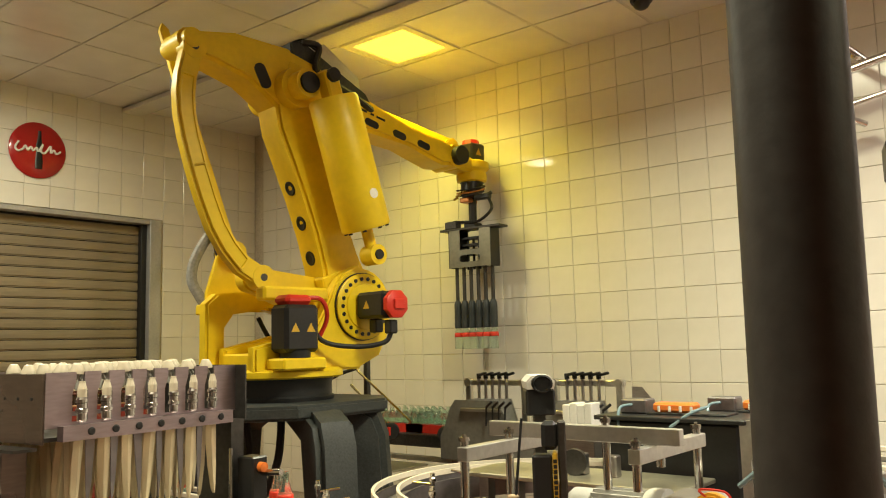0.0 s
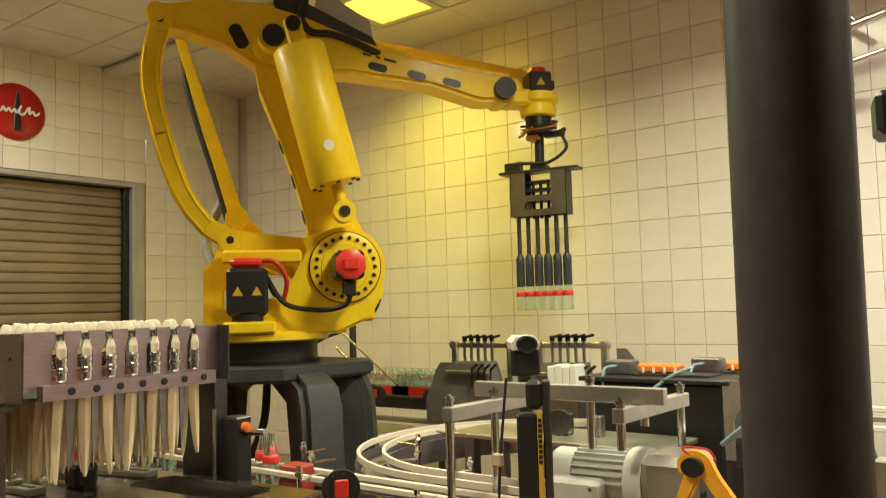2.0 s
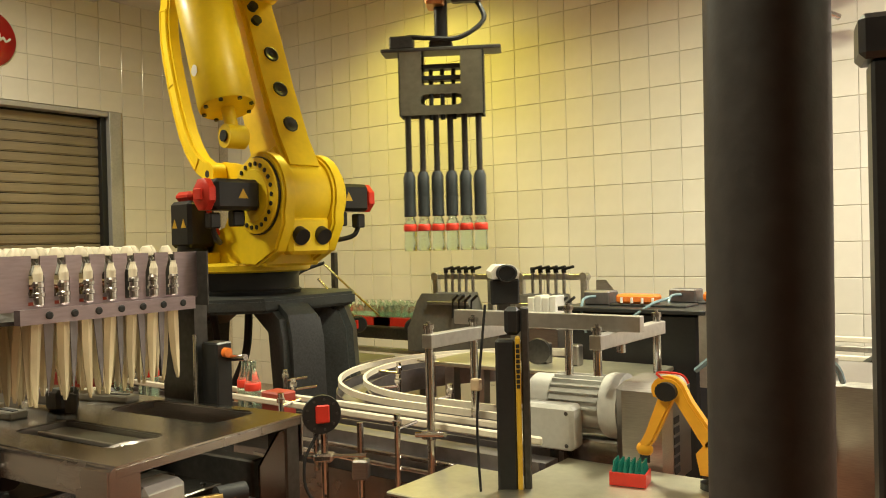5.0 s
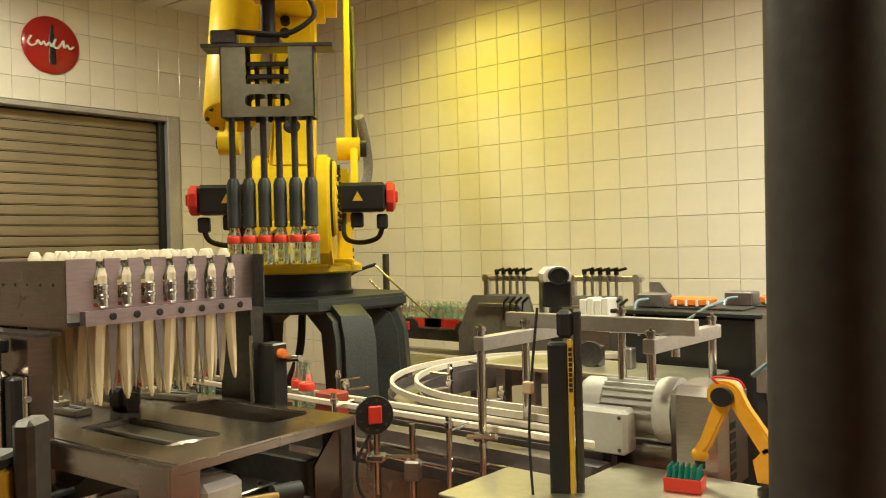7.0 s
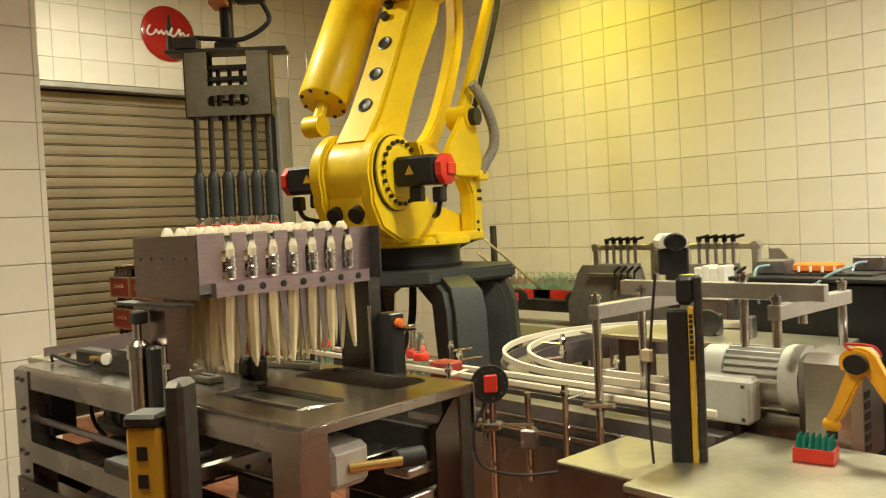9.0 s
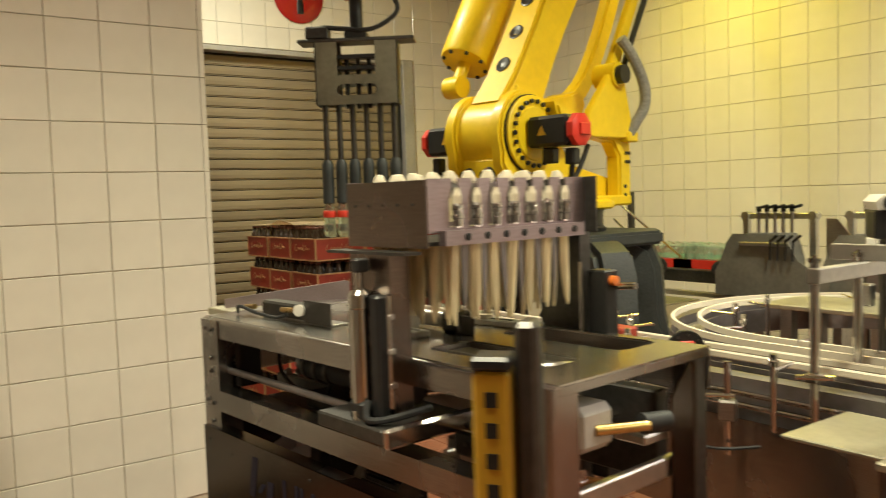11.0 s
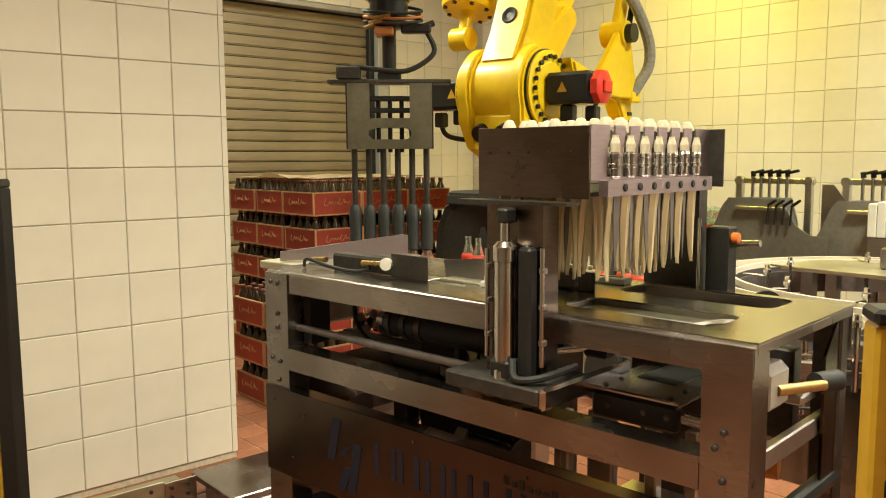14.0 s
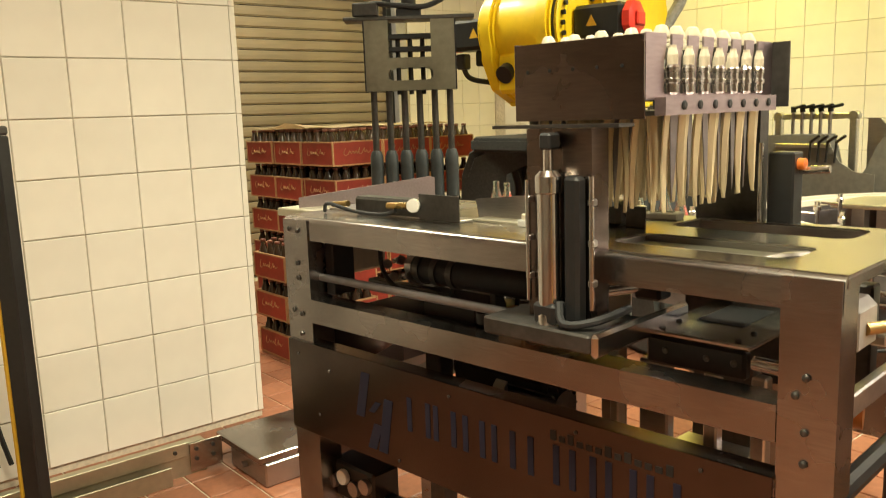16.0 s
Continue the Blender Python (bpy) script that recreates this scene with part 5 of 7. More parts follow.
for i, rx in enumerate(ROWS_X):
    for j, ny in enumerate(NOZ):
        piece("cap", cap_mesh, head, pose(rx + random.uniform(-0.002, 0.002), ny + random.uniform(-0.002, 0.002), HZ1 - 0.009 + random.uniform(-0.002, 0.002), random.uniform(-5, 5), random.uniform(-5, 5), 0) @ Matrix.Diagonal((1.12, 1.12, 0.82, 1)))
        piece("hose_yoke", yoke_mesh, head, pose(rx, ny, HZ1 - 0.008))
        if i < 2:
            piece("fitting", fit_mesh, head, pose(rx + 0.024, ny + random.uniform(-0.002, 0.002), HZ0 + 0.098, random.uniform(-3, 3), 0, 0) @ Matrix.Diagonal((1, 1, 0.8, 1)))
            piece("fitting_cap", stem_mesh, head, pose(rx + 0.024, ny, HZ0 + 0.134))
# fingers: thin curved blades in fours, tapering downwards
bm = bmn()
prof = [(0.0, 0.026), (-0.05, 0.025), (-0.10, 0.021), (-0.15, 0.013), (-0.168, 0.006)]
lo = []
for z, w in prof:
    bow = 0.014 * (z / 0.168) ** 2
    lo.append([bm.verts.new((bow + c, y * w, z)) for y, c in ((-0.5, -0.004), (0, 0.0), (0.5, -0.004))] + [bm.verts.new((bow + c - 0.0025, y * w, z)) for y, c in ((0.5, -0.004), (0, 0.0), (-0.5, -0.004))])
for a, b in zip(lo, lo[1:]):
    for i in range(6):
        bm.faces.new((a[i], a[(i + 1) % 6], b[(i + 1) % 6], b[i]))
bm.faces.new(lo[-1])
bm.faces.new(lo[0])
finger_mesh = mesh_of(bm, M["finger"], "finger")
random.seed(11)
for i, rx in enumerate(ROWS_X):
    for j, ny in enumerate(NOZ):
        for a in ((0, 180)):
            q = pose(rx, ny, HZ0 + 0.004) @ pose(0, 0, 0, 0, 0, a) @ Matrix.Translation((0.021, 0, 0)) @ pose(0, 0, 0, random.uniform(-5, 5), 6.0 + random.uniform(-2.5, 3), random.uniform(-14, 14)) @ Matrix.Diagonal((1, 1, random.uniform(0.93, 1.07), 1))
            piece("finger", finger_mesh, head, q)
# dark tapering blades between the fingers
bm = bmn()
slab(bm, [(-0.010, 0.0), (0.010, 0.0), (0.008, -0.09), (0.002, -0.15), (-0.004, -0.09)], -0.001, 0.001)
blade_mesh = mesh_of(bm, M["satin"], "blade")
for rx in ROWS_X[::2]:
    for ny in NOZ[:-1]:
        piece("blade", blade_mesh, head, pose(rx + 0.012, ny + 0.0278, HZ0 + 0.004, 0, random.uniform(-3, 3), 90 + random.uniform(-15, 15)))

# infeed track along the near wall's foot: an open trough behind a pale channel
track = empty("case_track", pose(0, 0, 0), "low stainless case track beside the tiled wall", "conveyor")
bm = bmn()
box(bm, PIER + 0.325, -1.5, 0.0, PIER + 0.331, 1.36, 0.108)
box(bm, PIER + 0.290, -1.5, 0.1082, PIER + 0.331, 1.36, 0.114)
part("side_channel", bm, M["satin_sheet"], track, "long pale steel channel with a flat lip", smooth=False)
part("cover_strip", box(bmn(), PIER + 0.3315, 0.45, 0.070, PIER + 0.337, 1.30, 0.120, 0.002), M["satin_sheet"], track, "worn pale cover strip")
part("corner_plate", box(bmn(), PIER + 0.332, 1.302, 0.01, PIER + 0.338, 1.42, 0.112, 0.002), M["steel_x"], track, "bolted steel corner plate")
part("end_plate", box(bmn(), PIER + 0.29, 1.421, 0.085, PIER + 0.62, 1.74, 0.112, 0.004), M["frame_steel"], track, "dull steel end plate")
part("end_block", box(bmn(), PIER + 0.36, 1.44, 0.0, PIER + 0.62, 1.72, 0.084, 0.006), M["steel"], track, "steel end block")
for k in range(3):
    part("guard_panel", box(bmn(), PIER + 0.375, -0.62 + 0.62 * k, 0.0, PIER + 0.381, -0.02 + 0.62 * k, 0.066, 0.002), M["satin_sheet"], track, "pale low guard panel")
for y, z in ((1.325, 0.09), (1.325, 0.055), (1.385, 0.09), (1.385, 0.055), (1.25, 0.095), (0.75, 0.095), (0.3, 0.095)):
    part("bolt", rod(bmn(), (PIER + 0.3375, y, z), (PIER + 0.344, y, z), 0.007, seg=8), M["dark_steel"], track)
part("bolt", rod(bmn(), (PIER + 0.48, 1.44, 0.045), (PIER + 0.48, 1.42, 0.045), 0.012, seg=8), M["steel"], track)

# ---- bottle conveyor ----
conveyor = empty("bottle_conveyor", pose(0, 0, 0), "curved bottle conveyor with cream plastic guide rails", "conveyor")
CX, CY, CZ = -1.52, 3.55, 0.78
def rail_line(r, off=0.0):
    low = [(-0.98, CY - r), (-1.2, CY - r), (CX, CY - r)]
    bend = [(CX - r * math.sin(radians(a)), CY - r * math.cos(radians(a))) for a in range(5, 180, 5)]
    high = [(CX, CY + r), (-1.0, CY + r), (0.4, CY + r)]
    return [(x, y, CZ + off) for x, y in low + bend + high]


def flat_rail(bm, pts, w, h):
    """A rail of rectangular section along the points."""
    line = [Vector(p) for p in pts]
    rings = []
    for i, q in enumerate(line):
        d = (line[min(i + 1, len(line) - 1)] - line[max(i - 1, 0)]).normalized()
        s = Vector((-d.y, d.x, 0)) * w / 2
        u = Vector((0, 0, h / 2))
        rings.append([bm.verts.new(q + a) for a in (s + u, s - u, -s - u, -s + u)])
    for a, b in zip(rings, rings[1:]):
        for i in range(4):
            bm.faces.new((a[i], a[(i + 1) % 4], b[(i + 1) % 4], b[i]))
    bm.faces.new(rings[0])
    bm.faces.new(list(reversed(rings[-1])))
    return bm


for r in (0.73, 0.63):
    part("guide_rail", flat_rail(bmn(), rail_line(r), 0.013, 0.022), M["rail"], conveyor, "cream plastic guide rail")
    part("side_plate", flat_rail(bmn(), rail_line(r + (0.012 if r > 0.7 else -0.012), -0.085), 0.006, 0.10), M["satin"], conveyor)
part("belt", flat_rail(bmn(), rail_line(0.68, -0.075), 0.085, 0.012), M["satin"], conveyor, "satin steel slat belt")
straight = empty("bottle_conveyor", pose(0, 0, 0), "straight bottle conveyor lane with cream guide rails", "conveyor")
for y in (2.615, 2.715):
    part("guide_rail", box(bmn(), -3.15, y - 0.0065, CZ - 0.011, -0.86, y + 0.0065, CZ + 0.011, 0.004), M["rail"], straight, "cream plastic guide rail")
part("belt", box(bmn(), -3.15, 2.63, CZ - 0.08, -0.86, 2.70, CZ - 0.065), M["satin"], straight)
bm = bmn()
box(bm, -3.15, 2.595, CZ - 0.24, -0.86, 2.600, CZ - 0.055)
box(bm, -3.15, 2.73, CZ - 0.24, -0.86, 2.735, CZ - 0.055)
part("side_plate", bm, M["satin"], straight)
for z in (CZ - 0.10, CZ - 0.135):
    part("guard_rod", rod(bmn(), (-2.0, 2.585, z), (-0.86, 2.585, z), 0.009, seg=10), M["chrome"], straight)
part("drip_panel", box(bmn(), -2.0, 2.56, 0.28, -0.86, 2.565, CZ - 0.17), M["frame_steel"], straight, "large steel drip panel", smooth=False)
for x in (-2.6, -1.75, -1.1):
    part("support_leg", box(bmn(), x, 2.61, 0.0, x + 0.045, 2.70, CZ - 0.24, 0.004), M["steel"], straight)
for a in (-60, -20, 20, 60):
    x, y = CX - 0.68 * math.cos(radians(a)), CY + 0.68 * math.sin(radians(a))
    part("support_leg", rod(bmn(), (x, y, 0), (x, y, CZ - 0.13), 0.02, seg=12), M["steel"], conveyor)
# rail brackets: little posts with knobs
bm = bmn()
rod(bm, (0, 0, -0.17), (0, 0, 0.035), 0.009, seg=10)
lathe(bm, [(0.014, 0.012), (0.014, 0.026), (0.010, 0.03), (0.010, 0.045), (0.001, 0.046)], 10)
rod(bm, (0, 0, 0.0), (0.09, 0.0, 0.006), 0.005, seg=8)
bracket_mesh = mesh_of(bm, M["chrome"], "rail_bracket")
for x, y, a in ((-2.24, 2.93, 60), (-2.05, 2.80, 60), (-1.85, 2.56, 90), (-1.62, 2.50, 95), (-1.45, 2.99, -90), (-1.2, 2.99, -90), (-1.75, 3.06, -100), (-1.95, 3.30, 200), (-2.0, 3.6, 180), (-1.85, 4.02, 150), (-1.5, 4.1, 90), (-1.2, 4.1, 90), (-1.28, 2.50, 90), (-0.95, 2.99, -90)):
    piece("rail_bracket", bracket_mesh, conveyor if y > 2.75 else straight, pose(x, y, CZ + 0.005, 0, 0, a))

# reflector disc on a bracket
disc = empty("reflector_disc", pose(-1.50, 2.41, 0.022, 0, 0, 28), "black perforated disc with a red reflector on a bracket", "sensor")
bm = bmn()
lathe(bm, [(0.058, -0.006), (0.06, 0), (0.058, 0.006)], 28, m=Matrix.Translation((0, 0, 0.80)) @ pose(0, 0, 0, 90, 0, 30))
part("plate", bm, M["black"], disc)
part("reflector", box(bmn(), -0.02, -0.016, 0.775, 0.022, -0.007, 0.83, 0.004), M["red"], disc, "red reflector", m=pose(0, 0, 0, 0, 0, 28))
for k in range(9):
    a = radians(40 * k)
    part("hole", rod(bmn(), (0.046 * math.cos(a), -0.009, 0.80 + 0.046 * math.sin(a)), (0.046 * math.cos(a), -0.005, 0.80 + 0.046 * math.sin(a)), 0.004, seg=8), M["dark_steel"], disc, m=pose(0, 0, 0, 0, 0, 30))
part("post", rod(bmn(), (0, 0.02, -0.022), (0, 0.02, 0.80), 0.011, seg=10), M["chrome"], disc)
part("clamp", box(bmn(), -0.03, -0.005, 0.655, 0.03, 0.04, 0.68, 0.006), M["chrome"], disc, "steel clamp")
part("clamp_rod", rod(bmn(), (-0.06, 0.012, 0.668), (0.13, 0.02, 0.674), 0.006, seg=8), M["chrome"], disc)
part("side_post", rod(bmn(), (0.11, 0.03, 0.50), (0.11, 0.03, 0.77), 0.010, seg=10), M["chrome"], disc)
part("side_clamp", box(bmn(), 0.085, 0.01, 0.60, 0.135, 0.05, 0.66, 0.006), M["steel"], disc)
part("cable", sweep(bmn(), [(-0.01, 0.0, 0.75), (-0.05, -0.02, 0.66), (-0.03, -0.03, 0.56), (0.08, -0.02, 0.53), (0.2, 0.0, 0.54)], 0.005, 6), M["rubber"], disc, "thin black cable")

# frame of rods and bars over the conveyor
gate = empty("sensor_gate", pose(0, 0, 0), "frame of steel rods and flat bars over the conveyor", "frame")
for (x, y, z0, z1) in ((-1.185, 2.54, 0.655, 1.085), (-1.185, 2.765, 0.76, 1.085), (-0.735, 2.71, 0.955, 1.08), (-0.735, 3.12, 0.76, 1.085), (-0.885, 2.825, 0.93, 1.125), (-0.735, 2.86, 1.0, 1.085)):
    bm = bmn()
    rod(bm, (x, y, z0), (x, y, z1), 0.0125, seg=14)
    lathe(bm, [(0.016, 0), (0.016, 0.012), (0.006, 0.014), (0.006, 0.02)], 10, at=(x, y, z1 - 0.004))
    part("post", bm, M["chrome"], gate)
for x, y0, y1 in ((-1.177, 2.518, 3.00), (-0.735, 2.695, 3.15)):
    part("flat_bar", box(bmn(), x - 0.0175, y0, 1.026, x + 0.0175, y1, 1.066, 0.002), M["alu"], gate, "flat aluminium bar")
part("cross_bar", box(bmn(), -1.286, 2.80, 1.0665, -0.65, 2.83, 1.112, 0.002), M["alu"], gate, "long aluminium cross bar", m=pose(0, 0, 0))
bm = bmn()
rod(bm, (-1.225, 2.52, 0.772), (-1.12, 2.52, 0.785), 0.008, seg=8)
box(bm, -1.205, 2.515, 0.762, -1.165, 2.565, 0.787, 0.004)
part("clamp", bm, M["chrome"], gate)
# light sensor column, camera on top of a black stem
column = empty("light_sensor_column", pose(-0.822, 2.40, 0), "black and yellow light sensor column", "sensor")
part("housing", box(bmn(), -0.034, -0.022, 0.0, 0.015, 0.022, 1.085, 0.006), M["black"], column, m=pose(0, 0, 0, 0, 0, 32))
part("yellow_stripe", box(bmn(), 0.0155, -0.022, 0.0, 0.028, 0.020, 1.09, 0.003), M["sensor_yellow"], column, "yellow side strip", m=pose(0, 0, 0, 0, 0, 32))
for k in range(9):
    part("letter_bar", box(bmn(), 0.0172, -0.0232, 0.965 + k * 0.0125, 0.0262, -0.0218, 0.974 + k * 0.0125), M["ink"], column, smooth=False, m=pose(0, 0, 0, 0, 0, 32))
part("bracket", box(bmn(), 0.030, -0.015, 0.0, 0.050, 0.018, 1.165, 0.004), M["dark_steel"], column, m=pose(0, 0, 0, 0, 0, 32))
part("sensor_head", box(bmn(), -0.010, -0.018, 1.095, 0.030, 0.018, 1.165, 0.010), M["black"], column, m=pose(0, 0, 0, 0, 0, 32))
part("cable", sweep(bmn(), [(-0.055, -0.02, 1.17), (-0.075, -0.03, 0.95), (-0.08, -0.03, 0.80), (-0.06, -0.03, 0.5), (-0.05, -0.03, 0.2)], 0.0035, 6), M["rubber"], column, "thin twisted cable")
part("cable_tag", box(bmn(), -0.09, -0.045, 0.955, -0.065, -0.025, 0.985, 0.003), M["card"], column, "tan cable tag")
security = empty("security_camera", pose(-1.197, 2.96, 1.162, 0, 0, 40) @ Matrix.Diagonal((0.95, 0.95, 0.80, 1)), "pale grey box camera on a black mount", "camera")
bm = bmn()
slab(bm, [(-0.045, 0.0), (0.045, 0.0), (0.05, 0.03), (0.03, 0.055), (-0.03, 0.055), (-0.05, 0.03)], -0.07, 0.10, 0.006)
part("body", bm, M["white"], security, m=pose(0, 0, 0.055))
bm = bmn()
lathe(bm, [(0.034, 0), (0.036, 0.03), (0.030, 0.034), (0.026, 0.025), (0.001, 0.022)], 20, m=Matrix.Translation((0, -0.07, 0.08)) @ pose(0, 0, 0, 90, 0, 0))
part("lens", bm, M["black"], security, "black lens")
part("mount", box(bmn(), -0.05, -0.05, -0.05, 0.05, 0.06, 0.053, 0.006), M["black"], security)
part("stem", box(bmn(), -0.02, -0.01, -1.162 / 0.80, 0.02, 0.03, -0.048), M["dark_steel"], security)

# geared motor
drive = empty("geared_motor", pose(-0.868, 2.84, 0.848, 0, 0, 4) @ Matrix.Diagonal((0.92, 0.88, 0.90, 1)), "light grey finned geared motor with a terminal box", "motor")
bm = bmn()
lathe(bm, [(0.02, -0.16), (0.075, -0.155), (0.088, -0.14), (0.088, -0.07), (0.080, -0.068)], 28, m=pose(0, 0, 0, 0, 90, 0))
lathe(bm, [(0.080, -0.07), (0.080, 0.10), (0.098, 0.105), (0.105, 0.12), (0.105, 0.165), (0.06, 0.17), (0.001, 0.17)], 28, m=pose(0, 0, 0, 0, 90, 0))
part("housing", bm, M["grey_paint"], drive)
fin = mesh_of(box(bmn(), -0.068, -0.002, 0.07, 0.10, 0.002, 0.096), M["grey_paint"], "fin")
for k in range(24):
    if not 6 < k < 11:
        piece("fin", fin, drive, pose(0, 0, 0, 15 * k, 0, 0))
bm = bmn()
box(bm, -0.13, -0.16, -0.125, 0.05, -0.075, 0.015, 0.012)
terminal = part("terminal_box", bm, M["grey_paint"], drive, "flat grey terminal box")
part("lid", box(bmn(), -0.125, -0.168, -0.12, 0.045, -0.160, 0.01, 0.004), M["grey_paint"], terminal)
for x in (-0.112, 0.032):
    for z in (-0.105, -0.005):
        piece("screw", screw, terminal, pose(x, -0.169, z))
part("cable_gland", rod(bmn(), (-0.03, -0.12, -0.18), (-0.03, -0.12, -0.12), 0.016, seg=12), M["black"], drive)
part("gearbox", box(bmn(), 0.17, -0.13, -0.22, 0.34, 0.10, 0.10, 0.025), M["steel"], drive, "steel gearbox cover")
for k in range(6):
    part("letter_bar", box(bmn(), 0.3405, -0.10, -0.17 + 0.03 * k, 0.3425, -0.05, -0.15 + 0.03 * k), M["ink"], drive, smooth=False)
part("stand", box(bmn(), -0.10, -0.06, -0.848 / 0.90, 0.30, 0.08, -0.102, 0.006), M["steel_x"], drive, "steel stand")

# small tables by the conveyor
shelf = empty("steel_shelf", pose(0, 0, 0), "small satin steel shelf plate", "shelf")
part("plate", box(bmn(), -1.10, 2.24, 0.690, -0.86, 2.545, 0.70, 0.003), M["satin_sheet"], shelf, m=pose(0, 0, 0))
part("post", box(bmn(), -1.0, 2.40, 0, -0.95, 2.45, 0.69), M["steel"], shelf)
table = empty("steel_table", pose(0, 0, 0), "satin steel table carrying a model robot", "table")
part("tabletop", box(bmn(), -0.84, 2.16, 0.695, -0.15, 2.72, 0.715, 0.004), M["satin_sheet"], table)
for x in (-0.78, -0.2):
    for y in (2.22, 2.60):
        part("leg", box(bmn(), x, y, 0, x + 0.04, y + 0.04, 0.695), M["steel"], table)

# model robot with a crate of tiny bottles
model = empty("model_robot", pose(-0.380, 2.645, 0.715, 0, 0, 180) @ Matrix.Diagonal((0.98, 0.58, 0.84, 1)), "small orange plastic model robot arm on the table", "model robot")
part("base", lathe(bmn(), [(0.055, 0), (0.055, 0.02), (0.03, 0.03), (0.03, 0.05)], 20), M["black"], model, "black base")
bm = bmn()
slab(bm, [(-0.05, 0.04), (0.05, 0.04), (0.06, 0.10), (0.03, 0.14), (-0.03, 0.13)], -0.035, 0.035, 0.01)
part("shoulder", bm, M["toy"], model)
bm = bmn()
slab(bm, [(-0.03, 0.09), (0.03, 0.10), (0.115, 0.25)] + arc(0.13, 0.275, 0.045, -30, 150, 8) + [(0.07, 0.25)], -0.025, 0.025, 0.008)
part("upper_arm", bm, M["toy"], model)
bm = bmn()
slab(bm, [(0.10, 0.29), (0.155, 0.26), (0.195, 0.14), (0.215, 0.10), (0.195, 0.085), (0.17, 0.12)], -0.018, 0.018, 0.006)
ball(bm, (0.20, 0, 0.09), 0.023)
part("forearm", bm, M["toy"], model)
part("tool", rod(bmn(), (0.20, 0, 0.05), (0.20, 0, 0.075), 0.014, seg=14), M["black"], model, "black tool")
part("motor", rod(bmn(), (0.13, -0.05, 0.275), (0.13, 0.05, 0.275), 0.028, seg=16), M["black"], model, "black elbow motor")
part("wires", sweep(bmn(), [(0.13, 0.02, 0.30), (0.16, 0.01, 0.325), (0.10, 0.0, 0.325), (0.08, 0.0, 0.30)], 0.0035, 6), M["red"], model, "red wires")
toycrate = empty("miniature_crate", pose(-0.590, 2.585, 0.716, 0, 0, 12) @ Matrix.Diagonal((0.82, 0.82, 0.9, 1)), "miniature red crate of tiny green bottles", "crate")
bm = bmn()
for s in (-1, 1):
    box(bm, -0.055, s * 0.036, 0, 0.055, s * 0.04, 0.036)
    box(bm, s * 0.051, -0.036, 0, s * 0.055, 0.036, 0.036)
box(bm, -0.052, -0.036, 0.0, 0.052, 0.036, 0.012)
part("body", bm, M["red"], toycrate)
tiny = mesh_of(lathe(bmn(), [(0.008, 0.012), (0.0085, 0.035), (0.006, 0.045), (0.0035, 0.055), (0.0035, 0.066), (0.001, 0.066)], 10), M["teal"], "tiny_bottle")
for i in range(6):
    for j in range(4):
        piece("tiny_bottle", tiny, toycrate, pose(-0.043 + 0.0172 * i, -0.026 + 0.0173 * j, 0))

